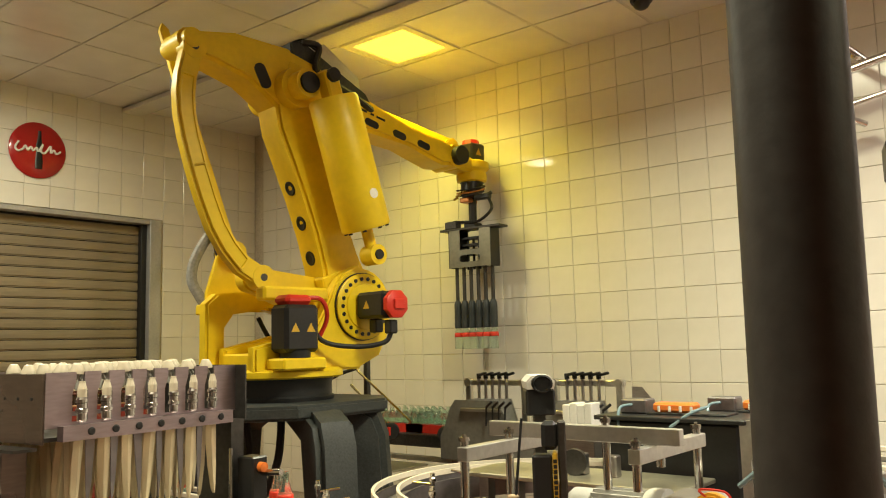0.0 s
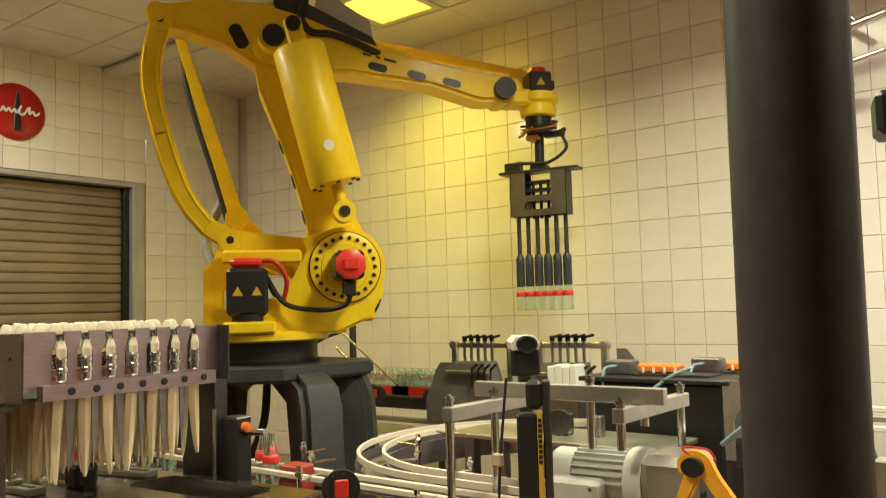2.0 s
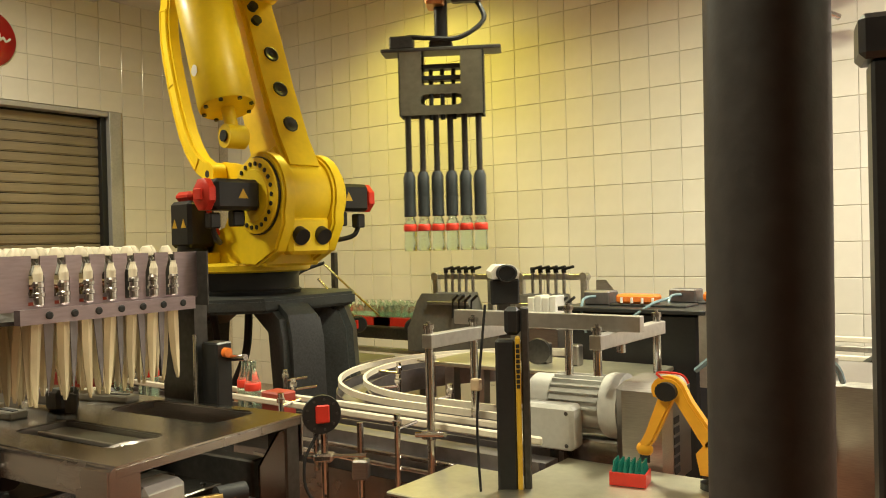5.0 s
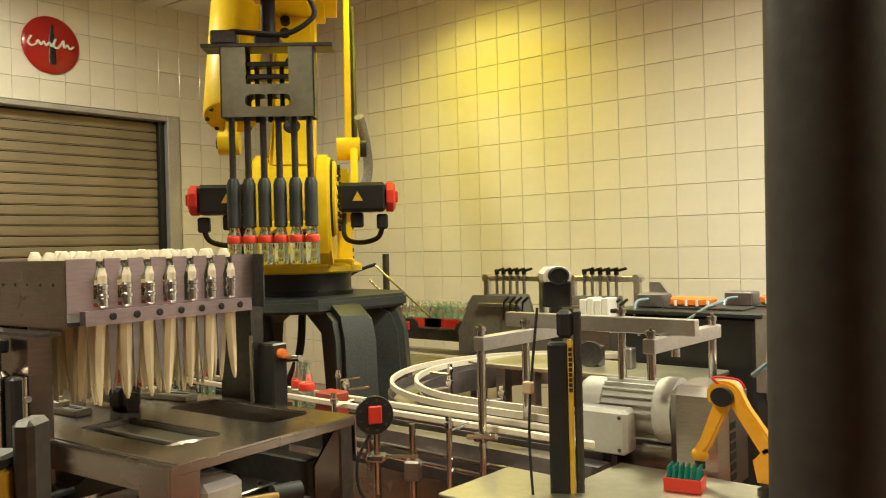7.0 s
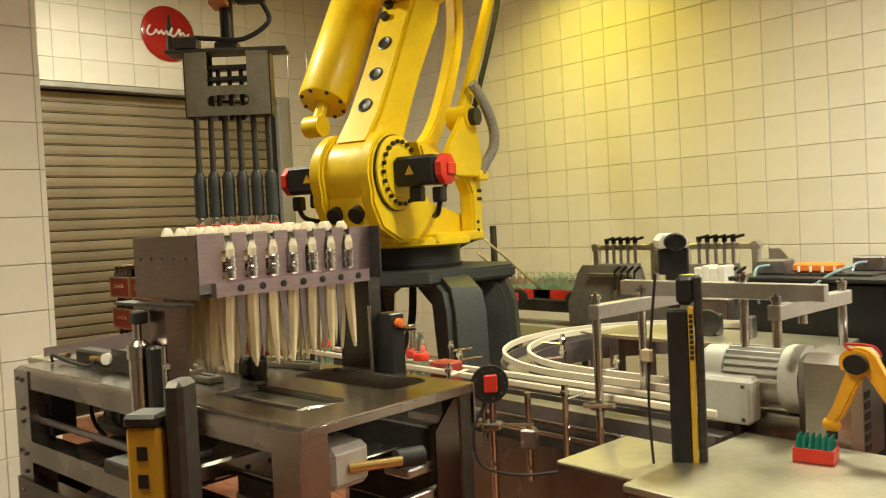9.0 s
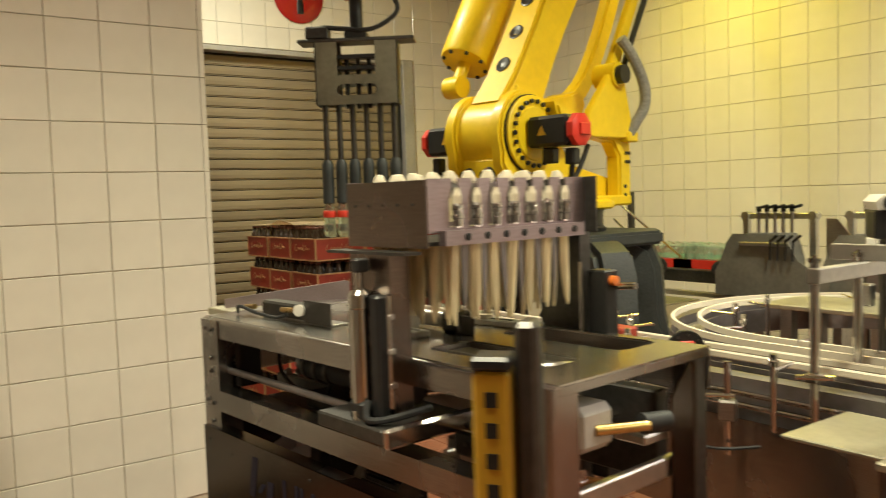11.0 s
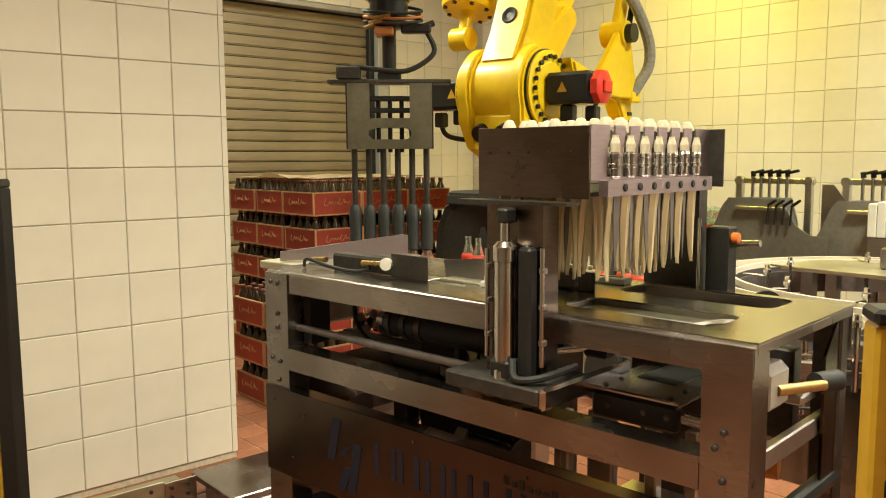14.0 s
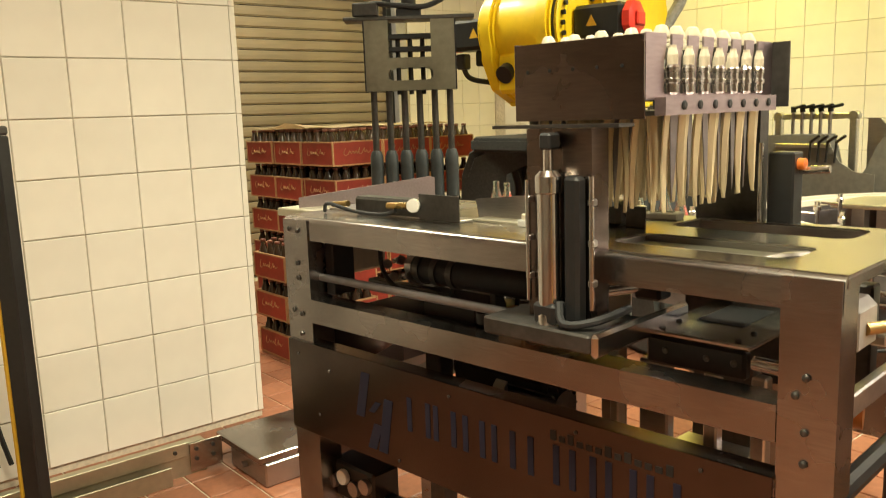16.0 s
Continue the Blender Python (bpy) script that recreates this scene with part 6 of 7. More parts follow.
# ---- machines along the far wall ----
def lane_frame(x, y, m_label):
    g = empty("lane_guide_frame", pose(x, y, 0), m_label, "machine")
    for px in (0.0, 0.42):
        part("post", box(bmn(), px - 0.020, -0.018, 0.66, px + 0.020, 0.018, 1.10, 0.004), M["alu"], g)
        part("post_cap", rod(bmn(), (px, -0.026, 1.115), (px, 0.026, 1.115), 0.026, seg=16), M["alu"], g, "round clamp boss")
    part("cross_bar", box(bmn(), -0.03, -0.014, 1.098, 0.45, 0.014, 1.130, 0.003), M["alu"], g, "aluminium cross bar")
    bm = slab(bmn(), [(-0.08, 0.66), (-0.08, 0.80), (-0.05, 0.85), (-0.02, 0.92), (0.0, 0.97), (0.04, 1.02), (0.36, 1.02), (0.40, 0.95), (0.44, 0.88), (0.52, 0.83), (0.62, 0.82), (0.62, 0.66)], -0.206, -0.200)
    part("guard_plate", bm, M["guard"], g, "dark curved guard plate", smooth=False)
    for k in range(5):
        px = 0.09 + 0.052 * k
        part("lane_rod", rod(bmn(), (px, -0.02, 0.98), (px, -0.02, 1.15), 0.010, seg=8), M["steel"], g)
        bm = bmn()
        box(bm, -0.005, -0.010, -0.006, 0.095, 0.010, 0.010, 0.005)
        rod(bm, (0, 0, -0.02), (0, 0, 0.012), 0.014, seg=10)
        part("clamp_lever", bm, M["black"], g, "black clamp lever", m=pose(px, -0.02, 1.158, 0, -10, -25))
        bm = slab(bmn(), [(0.0, 0.72), (0.10, 0.72), (0.10, 0.86), (0.05, 1.02), (-0.02, 1.02), (-0.05, 0.97)], -0.003, 0.003)
        part("lane_plate", bm, M["guard"], g, "dark lane divider plate", smooth=False, m=pose(px, -0.10 + 0.01 * k, 0, 0, 0, 62))
        bm = slab(bmn(), [(0.10, 0.86), (0.105, 0.86), (0.055, 1.02), (0.05, 1.02)], -0.006, 0.006)
        part("plate_edge", bm, M["alu"], g, "pale plate edge", smooth=False, m=pose(px, -0.10 + 0.01 * k, 0, 0, 0, 62))
    part("lower_bar", box(bmn(), 0.10, -0.235, 0.955, 0.40, -0.215, 0.975, 0.003), M["alu"], g, "lower aluminium bar")
    for k in range(4):
        bm = bmn()
        box(bm, -0.005, -0.008, -0.008, 0.075, 0.008, 0.008, 0.005)
        rod(bm, (-0.06, 0, -0.09), (0.0, 0, 0.0), 0.006, seg=8)
        part("clamp_lever", bm, M["black"], g, "black clamp lever", m=pose(0.30 + 0.045 * k, -0.235, 0.985, 0, -28, -25))
    part("deck", box(bmn(), -0.05, -0.19, 0.66, 0.62, 0.20, 0.71, 0.004), M["dark_steel"], g, "dark steel deck")
    part("side_plate", slab(bmn(), [(0.50, 0.71), (0.50, 1.10), (0.56, 1.10), (0.66, 0.98), (0.66, 0.71)], -0.02, -0.012), M["steel"], g, "steel side plate")
    part("leg", box(bmn(), 0.0, -0.2, 0, 0.05, -0.15, 0.66), M["steel"], g)
    part("leg", box(bmn(), 0.5, 0.1, 0, 0.55, 0.15, 0.66), M["steel"], g)
    return g


lane_frame(-2.91, 4.82, "lane guide frame with black clamp levers over dark plates")
lane_frame(-2.30, 4.86, "lane guide frame with black clamp levers beside steel plates")
valve = empty("valve_island", pose(-2.05, 4.55, 0), "white valve block on the machine deck", "valve block")
for k in range(4):
    part("module", box(bmn(), 0.0 + 0.045 * k, -0.04, 0.85, 0.042 + 0.045 * k, 0.06, 1.02 + 0.01 * (k % 2), 0.004), M["white"], valve)
part("stand", box(bmn(), 0.0, -0.03, 0, 0.18, 0.05, 0.85, 0.004), M["steel"], valve)
bigtable = empty("machine_table", pose(0, 0, 0), "wide satin steel machine table", "table")
part("tabletop", box(bmn(), -2.05, 3.62, 0.77, -1.02, 3.98, 0.79, 0.004), M["satin_sheet"], bigtable)
for x in (-1.98, -1.12):
    for y in (3.66, 3.90):
        part("leg", box(bmn(), x, y, 0, x + 0.05, y + 0.05, 0.77), M["steel"], bigtable)
rail2 = empty("clamp_set", pose(-1.55, 3.80, 0.79), "steel clamps and ring on the machine table", "clamp")
for k in range(3):
    part("block", box(bmn(), -0.16 + 0.15 * k, -0.02, 0, -0.11 + 0.15 * k, 0.03, 0.09, 0.006), M["steel"], rail2)
part("ring", lathe(bmn(), [(0.04, -0.02), (0.055, -0.02), (0.055, 0.02), (0.04, 0.02)], 20, m=Matrix.Translation((0.0, -0.03, 0.055)) @ pose(0, 0, 0, 90, 0, 20)), M["dark_steel"], rail2)
# black drive cabinet with orange valve tops
cab = empty("drive_cabinet", pose(-1.56, 4.05, 0), "black machine cabinet with orange valve modules on top", "machine")
bm = bmn()
box(bm, 0, 0.0, 0.0, 0.62, 0.55, 1.0, 0.012)
box(bm, -0.03, -0.03, 1.0, 0.66, 0.58, 1.02, 0.004)
part("body", bm, M["black"], cab)
bm = bmn()
slab(bm, [(0.63, 0.70), (0.67, 0.70), (0.67, 0.86), (0.71, 0.94), (0.80, 0.94), (0.80, 0.98), (0.95, 0.98), (0.95, 1.02), (0.63, 1.02)], -0.02, -0.01)
part("end_bracket", bm, M["alu"], cab, "pale cut-out bracket")
for k, (x, y) in enumerate(((0.20, 0.10), (0.52, 0.34))):
    part("valve_module", box(bmn(), x, y, 1.03, x + 0.19, y + 0.09, 1.072, 0.010), M["orange"], cab, "orange valve module")
    part("valve_base", box(bmn(), x - 0.02, y - 0.02, 1.0, x + 0.34, y + 0.14, 1.03, 0.004), M["black"], cab)
    part("junction_box", box(bmn(), x - 0.16, y, 1.02, x - 0.03, y + 0.10, 1.085, 0.006), M["satin"], cab, "grey junction box")
    for j in range(4):
        part("push_fitting", rod(bmn(), (x + 0.04 + 0.05 * j, y - 0.02, 1.035), (x + 0.04 + 0.05 * j, y - 0.02, 1.060), 0.006, seg=10), M["white"], cab)
    part("air_hose", sweep(bmn(), [(x - 0.10, y - 0.0, 1.06), (x - 0.13, y - 0.06, 1.05), (x - 0.12, y - 0.10, 0.98), (x - 0.10, y - 0.10, 0.90)], 0.007, 8), M["clear"], cab, "pale blue air hose")
    part("air_hose", sweep(bmn(), [(x + 0.26, y - 0.02, 1.06), (x + 0.22, y - 0.10, 1.04), (x + 0.14, y - 0.14, 0.98)], 0.007, 8), M["clear"], cab, "pale blue air hose")
# second cabinet front, nearer, with cables
low = empty("gear_unit", pose(-0.50, 3.0, 0), "steel gear housing with looping cables", "machine")
part("housing", box(bmn(), 0.0, 0.0, 0.0, 0.45, 0.40, 0.94, 0.012), M["steel"], low)
part("wheel", lathe(bmn(), [(0.09, -0.02), (0.10, 0), (0.09, 0.02), (0.03, 0.025)], 24, m=Matrix.Translation((0.2, -0.03, 0.76)) @ pose(0, 0, 0, 90, 0, 0)), M["black"], low, "black hand wheel")
part("cable", sweep(bmn(), [(-0.05, -0.05, 0.95), (0.05, -0.08, 1.02), (0.18, -0.08, 1.04), (0.30, -0.05, 1.0), (0.32, 0.0, 0.94)], 0.008, 6), M["clear"], low, "pale cable")
part("lamp_cap", rod(bmn(), (0.25, 0.1, 0.94), (0.25, 0.1, 0.99), 0.04, seg=16), M["steel"], low)
# crates of bottles on a raised bed along the wall
bed = empty("crate_bed", pose(0, 0, 0), "dark raised bed carrying red crates of bottles", "conveyor")
part("bed", box(bmn(), -4.3, 4.75, 0.70, -2.95, 5.25, 0.78, 0.006), M["dark_steel"], bed)
part("side_rail", box(bmn(), -4.3, 4.70, 0.62, -2.85, 4.74, 0.65, 0.003), M["alu"], bed)
for x in (-4.2, -3.0):
    part("leg", box(bmn(), x, 4.8, 0, x + 0.05, 4.85, 0.70), M["steel"], bed)
part("tray", box(bmn(), -3.62, 4.35, 0.60, -3.15, 4.68, 0.61, 0.003), M["satin_sheet"], bed, "satin steel tray", m=pose(0, 0, 0))
for x in (-3.45, -2.98):
    part("hand_knob", lathe(bmn(), [(0.05, -0.012), (0.058, 0), (0.05, 0.012), (0.02, 0.015)], 20, m=Matrix.Translation((x, 4.66, 0.80)) @ pose(0, 0, 0, 90, 0, 40)), M["black"], bed, "black round knob")
part("reflector", box(bmn(), -3.463, 4.635, 0.775, -3.437, 4.648, 0.83, 0.003), M["red"], bed, "red reflector")
mast = empty("sensor_mast", pose(-3.72, 4.72, 0), "thin steel mast with wire stays and a cable", "mast")
part("pole", box(bmn(), -0.018, -0.018, 0, 0.018, 0.018, 1.28, 0.003), M["dark_steel"], mast)
part("stay", rod(bmn(), (-0.05, -0.05, 1.20), (0.42, -0.02, 0.86), 0.008, seg=8), M["chrome"], mast)
part("stay", rod(bmn(), (-0.08, -0.08, 1.10), (0.24, -0.05, 0.84), 0.008, seg=8), M["chrome"], mast)
part("cable", sweep(bmn(), [(-0.05, -0.05, 1.21), (-0.2, -0.1, 1.16), (-0.30, -0.16, 1.08), (-0.30, -0.2, 1.02)], 0.012, 8), M["rubber"], mast, "black cable")


def crate_tray(x, y, z, label, nx=6, ny=4, rot=0, group="bottle trays"):
    g = empty("bottle_tray", pose(x, y, z, 0, 0, rot), label, "crate", group)
    w, d = nx * 0.066 / 2 + 0.01, ny * 0.066 / 2 + 0.01
    bm = bmn()
    for s in (-1, 1):
        box(bm, -w, s * (d - 0.008), 0, w, s * d, 0.055)
        box(bm, s * (w - 0.008), -d + 0.008, 0, s * w, d - 0.008, 0.055)
    box(bm, -w + 0.004, -d + 0.004, 0, w - 0.004, d - 0.004, 0.012)
    part("body", bm, M["red"], g, smooth=False)
    for i in range(nx):
        for j in range(ny):
            piece("bottle", GLASS, g, pose((i - (nx - 1) / 2) * 0.066, (j - (ny - 1) / 2) * 0.066, 0.012) @ Matrix.Diagonal((0.9, 0.9, 0.72, 1)))
    return g


for k in range(2):
    crate_tray(-3.97 + 0.45 * k + 0.0, 4.96, 0.78, "red tray of empty pale green glass bottles on the bed")
crate_tray(-3.25, 4.96, 0.78, "red tray of empty pale green glass bottles on the bed")
for k, x in enumerate((-2.27, -2.185, -2.10, -3.03, -2.93, -2.84, -2.74)):
    glass_bottle(pose(x, 2.647 + 0.034 * (k % 2), CZ - 0.065, 0, 0, 40 * k), "empty pale green glass bottle with red label on the conveyor", "bottles on the conveyor")
part("block", box(bmn(), -2.03, 2.625, CZ - 0.0645, -1.93, 2.705, CZ + 0.03, 0.006), M["crate_red"], straight, "dark red stop block")

# ---- stacked cases on a pallet ----
pallet = empty("pallet", pose(-4.64, 3.08, 0), "worn wooden pallet on the floor", "pallet")
for k in range(7):
    part("board", box(bmn(), -0.5, -0.5 + 0.15 * k, 0.12, 0.5, -0.4 + 0.15 * k, 0.14, 0.002), M["wood"], pallet)
for y in (-0.5, -0.05, 0.4):
    part("bearer", box(bmn(), -0.5, y, 0.0, 0.5, y + 0.1, 0.12, 0.003), M["wood"], pallet)
CW, CD = 0.312, 0.328
case = empty("bottle_case", pose(0, 0, -5), "red and tan case of dark full bottles, stacked on the pallet", "crate", "stacked cases")
bm = bmn()
for s in (-1, 1):
    box(bm, -CW / 2 + 0.002, s * (CD / 2 - 0.012), 0.004, CW / 2 - 0.002, s * (CD / 2 - 0.003), 0.128, 0.002)
    box(bm, s * (CW / 2 - 0.012), -CD / 2 + 0.012, 0.004, s * (CW / 2 - 0.003), CD / 2 - 0.012, 0.128, 0.002)
box(bm, -CW / 2 + 0.01, -CD / 2 + 0.01, 0.004, CW / 2 - 0.01, CD / 2 - 0.01, 0.016)
body = part("body", bm, M["crate_red"], case, smooth=False)
bm = bmn()
for sx in (-1, 1):
    for sy in (-1, 1):
        box(bm, sx * (CW / 2 - 0.010), sy * (CD / 2 - 0.010), 0.002, sx * (CW / 2 - 0.001), sy * (CD / 2 - 0.001), 0.13)
for s in (-1, 1):
    box(bm, -CW / 2 + 0.011, s * (CD / 2 - 0.013), 0.124, CW / 2 - 0.011, s * (CD / 2 - 0.001), 0.131)
    box(bm, s * (CW / 2 - 0.013), -CD / 2 + 0.014, 0.124, s * (CW / 2 - 0.001), CD / 2 - 0.014, 0.131)
    box(bm, -CW / 2 + 0.011, s * (CD / 2 - 0.013), 0.002, CW / 2 - 0.011, s * (CD / 2 - 0.001), 0.010)
    box(bm, s * (CW / 2 - 0.013), -CD / 2 + 0.014, 0.002, s * (CW / 2 - 0.001), CD / 2 - 0.014, 0.010)
part("edge_trim", bm, M["crate_edge"], case, "worn tan edging", smooth=False)
part("script_mark", sweep(bmn(), [(u, -CD / 2 + 0.0015, 0.072 + v) for u, v in stroke], 0.0018, 5, 3), M["crate_edge"], case, "pale flowing script stroke")
part("script_mark", sweep(bmn(), [(CW / 2 - 0.0015, u, 0.072 + v) for u, v in stroke], 0.0018, 5, 3), M["crate_edge"], case, "pale flowing script stroke")
bm = bmn()
lathe(bm, [(0.028, 0.016), (0.029, 0.10), (0.022, 0.145), (0.0135, 0.165), (0.0125, 0.1825)], 10)
glass_faces = len(bm.faces)
lathe(bm, [(0.0145, 0.183), (0.0145, 0.192), (0.012, 0.195)], 10)
full_bottle = mesh_of(bm, M["cola"], "bottle")
full_bottle.materials.append(M["cap_brown"])
for k, f in enumerate(full_bottle.polygons):
    f.material_index = 1 if k >= glass_faces else 0
    f.use_smooth = len(f.vertices) == 4
for i in range(4):
    for j in range(5):
        piece("bottle", full_bottle, case, pose(-0.108 + 0.072 * i, -0.128 + 0.064 * j, 0, 0, 0, 37 * i + 20 * j))
random.seed(3)
cases = []
for layer in range(5):
    for i in range(3):
        for j in range(3):
            m = pose(-4.155 - CW / 2 - (CW + 0.008) * i + random.uniform(-0.006, 0.006), 2.585 + CD / 2 + (CD + 0.004) * j + random.uniform(-0.005, 0.005), 0.142 + 0.2005 * layer, 0, 0, random.uniform(-1.2, 1.2))
            if not cases:
                case.matrix_basis = m
                cases.append(case)
            else:
                cases.append(copy_thing(case, m))
for layer in range(3):
    for i in range(2):
        low_case = copy_thing(case, pose(-3.72 - CW / 2 - (CW + 0.008) * i, 2.20 + CD / 2 + random.uniform(-0.005, 0.005), 0.002 + 0.2005 * layer, 0, 0, random.uniform(-1.5, 1.5)))
        tagged(low_case, "red and tan bottle case in a low floor stack", "crate", "stacked cases")
bm = bmn()
random.seed(9)
grid = [[bm.verts.new((-5.12 + 0.115 * i, 2.60 + 0.12 * j, 1.143 + random.uniform(0, 0.012) + (0.025 if (i, j) in ((4, 0), (5, 0)) else 0))) for j in range(9)] for i in range(8)]
for i in range(7):
    for j in range(8):
        bm.faces.new((grid[i][j], grid[i + 1][j], grid[i + 1][j + 1], grid[i][j + 1]))
bmesh.ops.solidify(bm, geom=bm.faces, thickness=-0.004)
tagged(part("cardboard_sheet", bm, M["card"]), "wavy tan cardboard sheet lying on the top cases", "cardboard")

# ---- near posts and wall fittings ----
post = empty("dark_post", pose(0.1347, 1.162, 0, 0, 0.5, 0), "thick dark grey round guard post", "post")
part("tube", rod(bmn(), (0, 0, 0), (0, 0, CEIL), 0.0335, seg=48), M["post"], post)
part("clamp", box(bmn(), -0.055, -0.02, 1.585, -0.02, 0.02, 1.60, 0.004), M["black"], post, "black clamp")
rails = empty("pipe_rail", pose(0, 0, 0), "bright steel pipe rails by the far wall", "pipe")
part("pipe", rod(bmn(), (-1.05, 5.3, 2.68), (0.9, 5.3, 3.04), 0.026, seg=16), M["chrome"], rails, "thick bright pipe")
part("pipe", rod(bmn(), (-1.05, 5.3, 2.495), (0.9, 5.3, 2.85), 0.014, seg=12), M["chrome"], rails, "thin bright pipe")
part("pipe", rod(bmn(), (-0.80, 5.36, 2.56), (-0.655, 5.5, 2.49), 0.018, seg=12), M["chrome"], rails, "open pipe stub")
part("pipe", rod(bmn(), (-0.85, 5.25, 3.05), (-0.60, 5.45, 2.80), 0.024, seg=14), M["chrome"], rails, "slanting bright pipe")
for x, z in ((-0.9, 2.708), (0.2, 2.911)):
    part("wall_bracket", rod(bmn(), (x, 5.31, z), (x, NORTH + 0.002, z), 0.012, seg=10), M["chrome"], rails)
    part("wall_bracket", rod(bmn(), (x, 5.305, z - 0.187), (x, NORTH + 0.002, z - 0.187), 0.009, seg=10), M["chrome"], rails)
part("clamp", lathe(bmn(), [(0.028, -0.01), (0.036, -0.008), (0.036, 0.008), (0.028, 0.01)], 16, m=Matrix.Translation((-0.655, 5.405, 2.855)) @ pose(0, 0, 0, 50, 0, 50)), M["chrome"], rails)
dome = empty("dome_camera", pose(-1.78, 5.2, CEIL), "small black dome camera under the ceiling", "camera")
part("dome", ball(bmn(), (0, 0, -0.03), 0.055, (1, 1, 0.9)), M["black"], dome)
part("base", lathe(bmn(), [(0.065, -0.03), (0.07, -0.02), (0.07, -0.002)], 20), M["black"], dome)
wallconv = empty("wall_conveyor", pose(0, 0, 0), "pale conveyor rails along the tiled wall", "conveyor")
for k, (y, z) in enumerate(((5.28, 0.765), (5.22, 0.725), (5.12, 0.69), (5.02, 0.645))):
    part("rail", box(bmn(), -0.72, y, z, 1.2, y + 0.03, z + 0.028, 0.004), M["rail" if k % 2 == 0 else "alu"], wallconv)
part("frame", box(bmn(), -0.72, 5.0, 0.0, 1.2, 5.32, 0.642, 0.004), M["dark_steel"], wallconv)
bench = empty("side_bench", pose(-0.55, 3.42, 0.06), "dark machine bench with small fittings", "bench")
part("top", box(bmn(), 0.0, 0, 0.60, 0.75, 0.6, 0.64, 0.004), M["alu"], bench)
part("body", box(bmn(), 0.02, 0.02, -0.06, 0.73, 0.58, 0.598), M["black"], bench)
part("housing", box(bmn(), 0.06, 0.30, 0.641, 0.16, 0.42, 0.74, 0.008), M["alu"], bench)
part("cone_nozzle", lathe(bmn(), [(0.06, 0.641), (0.045, 0.69), (0.03, 0.73), (0.028, 0.75)], 18, at=(0.17, 0.12, 0)), M["clear"], bench, "pale green cone")
part("drum", lathe(bmn(), [(0.10, -0.08), (0.11, -0.06), (0.11, 0.06), (0.10, 0.08)], 24, m=Matrix.Translation((0.36, 0.35, 0.75)) @ pose(0, 0, 0, 90, 0, 0)), M["black"], bench, "black drum")
guard = empty("light_sensor_column", pose(0.053, 2.23, 0, 0, 0, 15), "dark light sensor column with a square cap", "sensor")
part("housing", box(bmn(), -0.03, -0.03, 0.0, 0.10, 0.05, 1.615, 0.006), M["black"], guard)
part("cap", box(bmn(), -0.048, -0.04, 1.615, 0.12, 0.06, 1.69, 0.010), M["black"], guard, "square dark cap")
for k in range(2):
    gx, gy = (-0.665, 1.035) if k == 0 else (-2.863, 0.764)
    if k == 0:
        g = empty("light_sensor_column", pose(gx, gy, 0, 0, 0, 38), "yellow light sensor column with a dark bracket", "sensor")
        part("housing", box(bmn(), -0.028, -0.020, 0.0, 0.012, 0.020, 1.105, 0.004), M["sensor_yellow"], g, "yellow housing")
        part("top_cap", box(bmn(), -0.030, -0.022, 1.105, 0.014, 0.022, 1.12, 0.004), M["black"], g, "dark top cap")
        part("bracket", box(bmn(), 0.015, -0.012, 0.0, 0.040, 0.03, 1.155, 0.006), M["dark_steel"], g, "dark bracket")
        for j in range(10):
            part("letter_bar", box(bmn(), -0.014, -0.0210, 1.068 - j * 0.032, -0.001, -0.0198, 1.084 - j * 0.032), M["ink"], g, smooth=False)
    else:
        g = empty("light_sensor_column", pose(gx, gy, 0, 0, 0, 30), "slim black light sensor column with a yellow edge", "sensor")
        part("housing", box(bmn(), -0.03, -0.02, 0.0, 0.03, 0.02, 1.185, 0.004), M["black"], g)
        part("yellow_edge", box(bmn(), -0.042, -0.022, 0.0, -0.031, 0.02, 1.16, 0.002), M["sensor_yellow"], g, "yellow edge")
        part("top_cap", box(bmn(), -0.031, -0.021, 1.186, 0.031, 0.021, 1.21, 0.006), M["dark_steel"], g, "grey top cap")
pipe = empty("air_pipe", pose(PIER + 0.07, 0.66, 0), "upright grey compressed air pipe with valve and hoses", "pipe")
part("tube", rod(bmn(), (0, 0, 0.86), (0, 0, CEIL), 0.017, seg=14), M["grey_paint"], pipe)
part("regulator", lathe(bmn(), [(0.018, 0.60), (0.03, 0.61), (0.03, 0.68), (0.02, 0.69), (0.02, 0.72), (0.032, 0.73), (0.032, 0.78), (0.018, 0.80), (0.018, 0.86)], 16), M["dark_steel"], pipe, "dark pressure regulator")
part("label_band", rod(bmn(), (0, 0, 1.08), (0, 0, 1.36), 0.0176, seg=16), M["blue"], pipe, "blue label band")
for k in range(3):
    part("hose", sweep(bmn(), [(0, 0.02, 0.70 + 0.03 * k), (0.02, 0.08 + 0.02 * k, 0.78), (0.02, 0.07 + 0.02 * k, 0.55), (0.02, 0.05 + 0.03 * k, 0.3), (0.03, 0.06 + 0.04 * k, 0.12)], 0.008, 6), M["rubber"], pipe, "thin black hose")
for z in (1.0, 0.5):
    part("pipe_clip", box(bmn(), -0.07, -0.025, z - 0.012, 0.022, 0.025, z + 0.012, 0.003), M["steel"], pipe)
curve = bpy.data.curves.new("lettering", "FONT")
curve.body, curve.size, curve.align_x, curve.align_y, curve.extrude = "COMPRESSED AIR", 0.030, "CENTER", "CENTER", 0.0006
curve.materials.append(M["white"])
text = new("lettering", curve)
text.parent = pipe
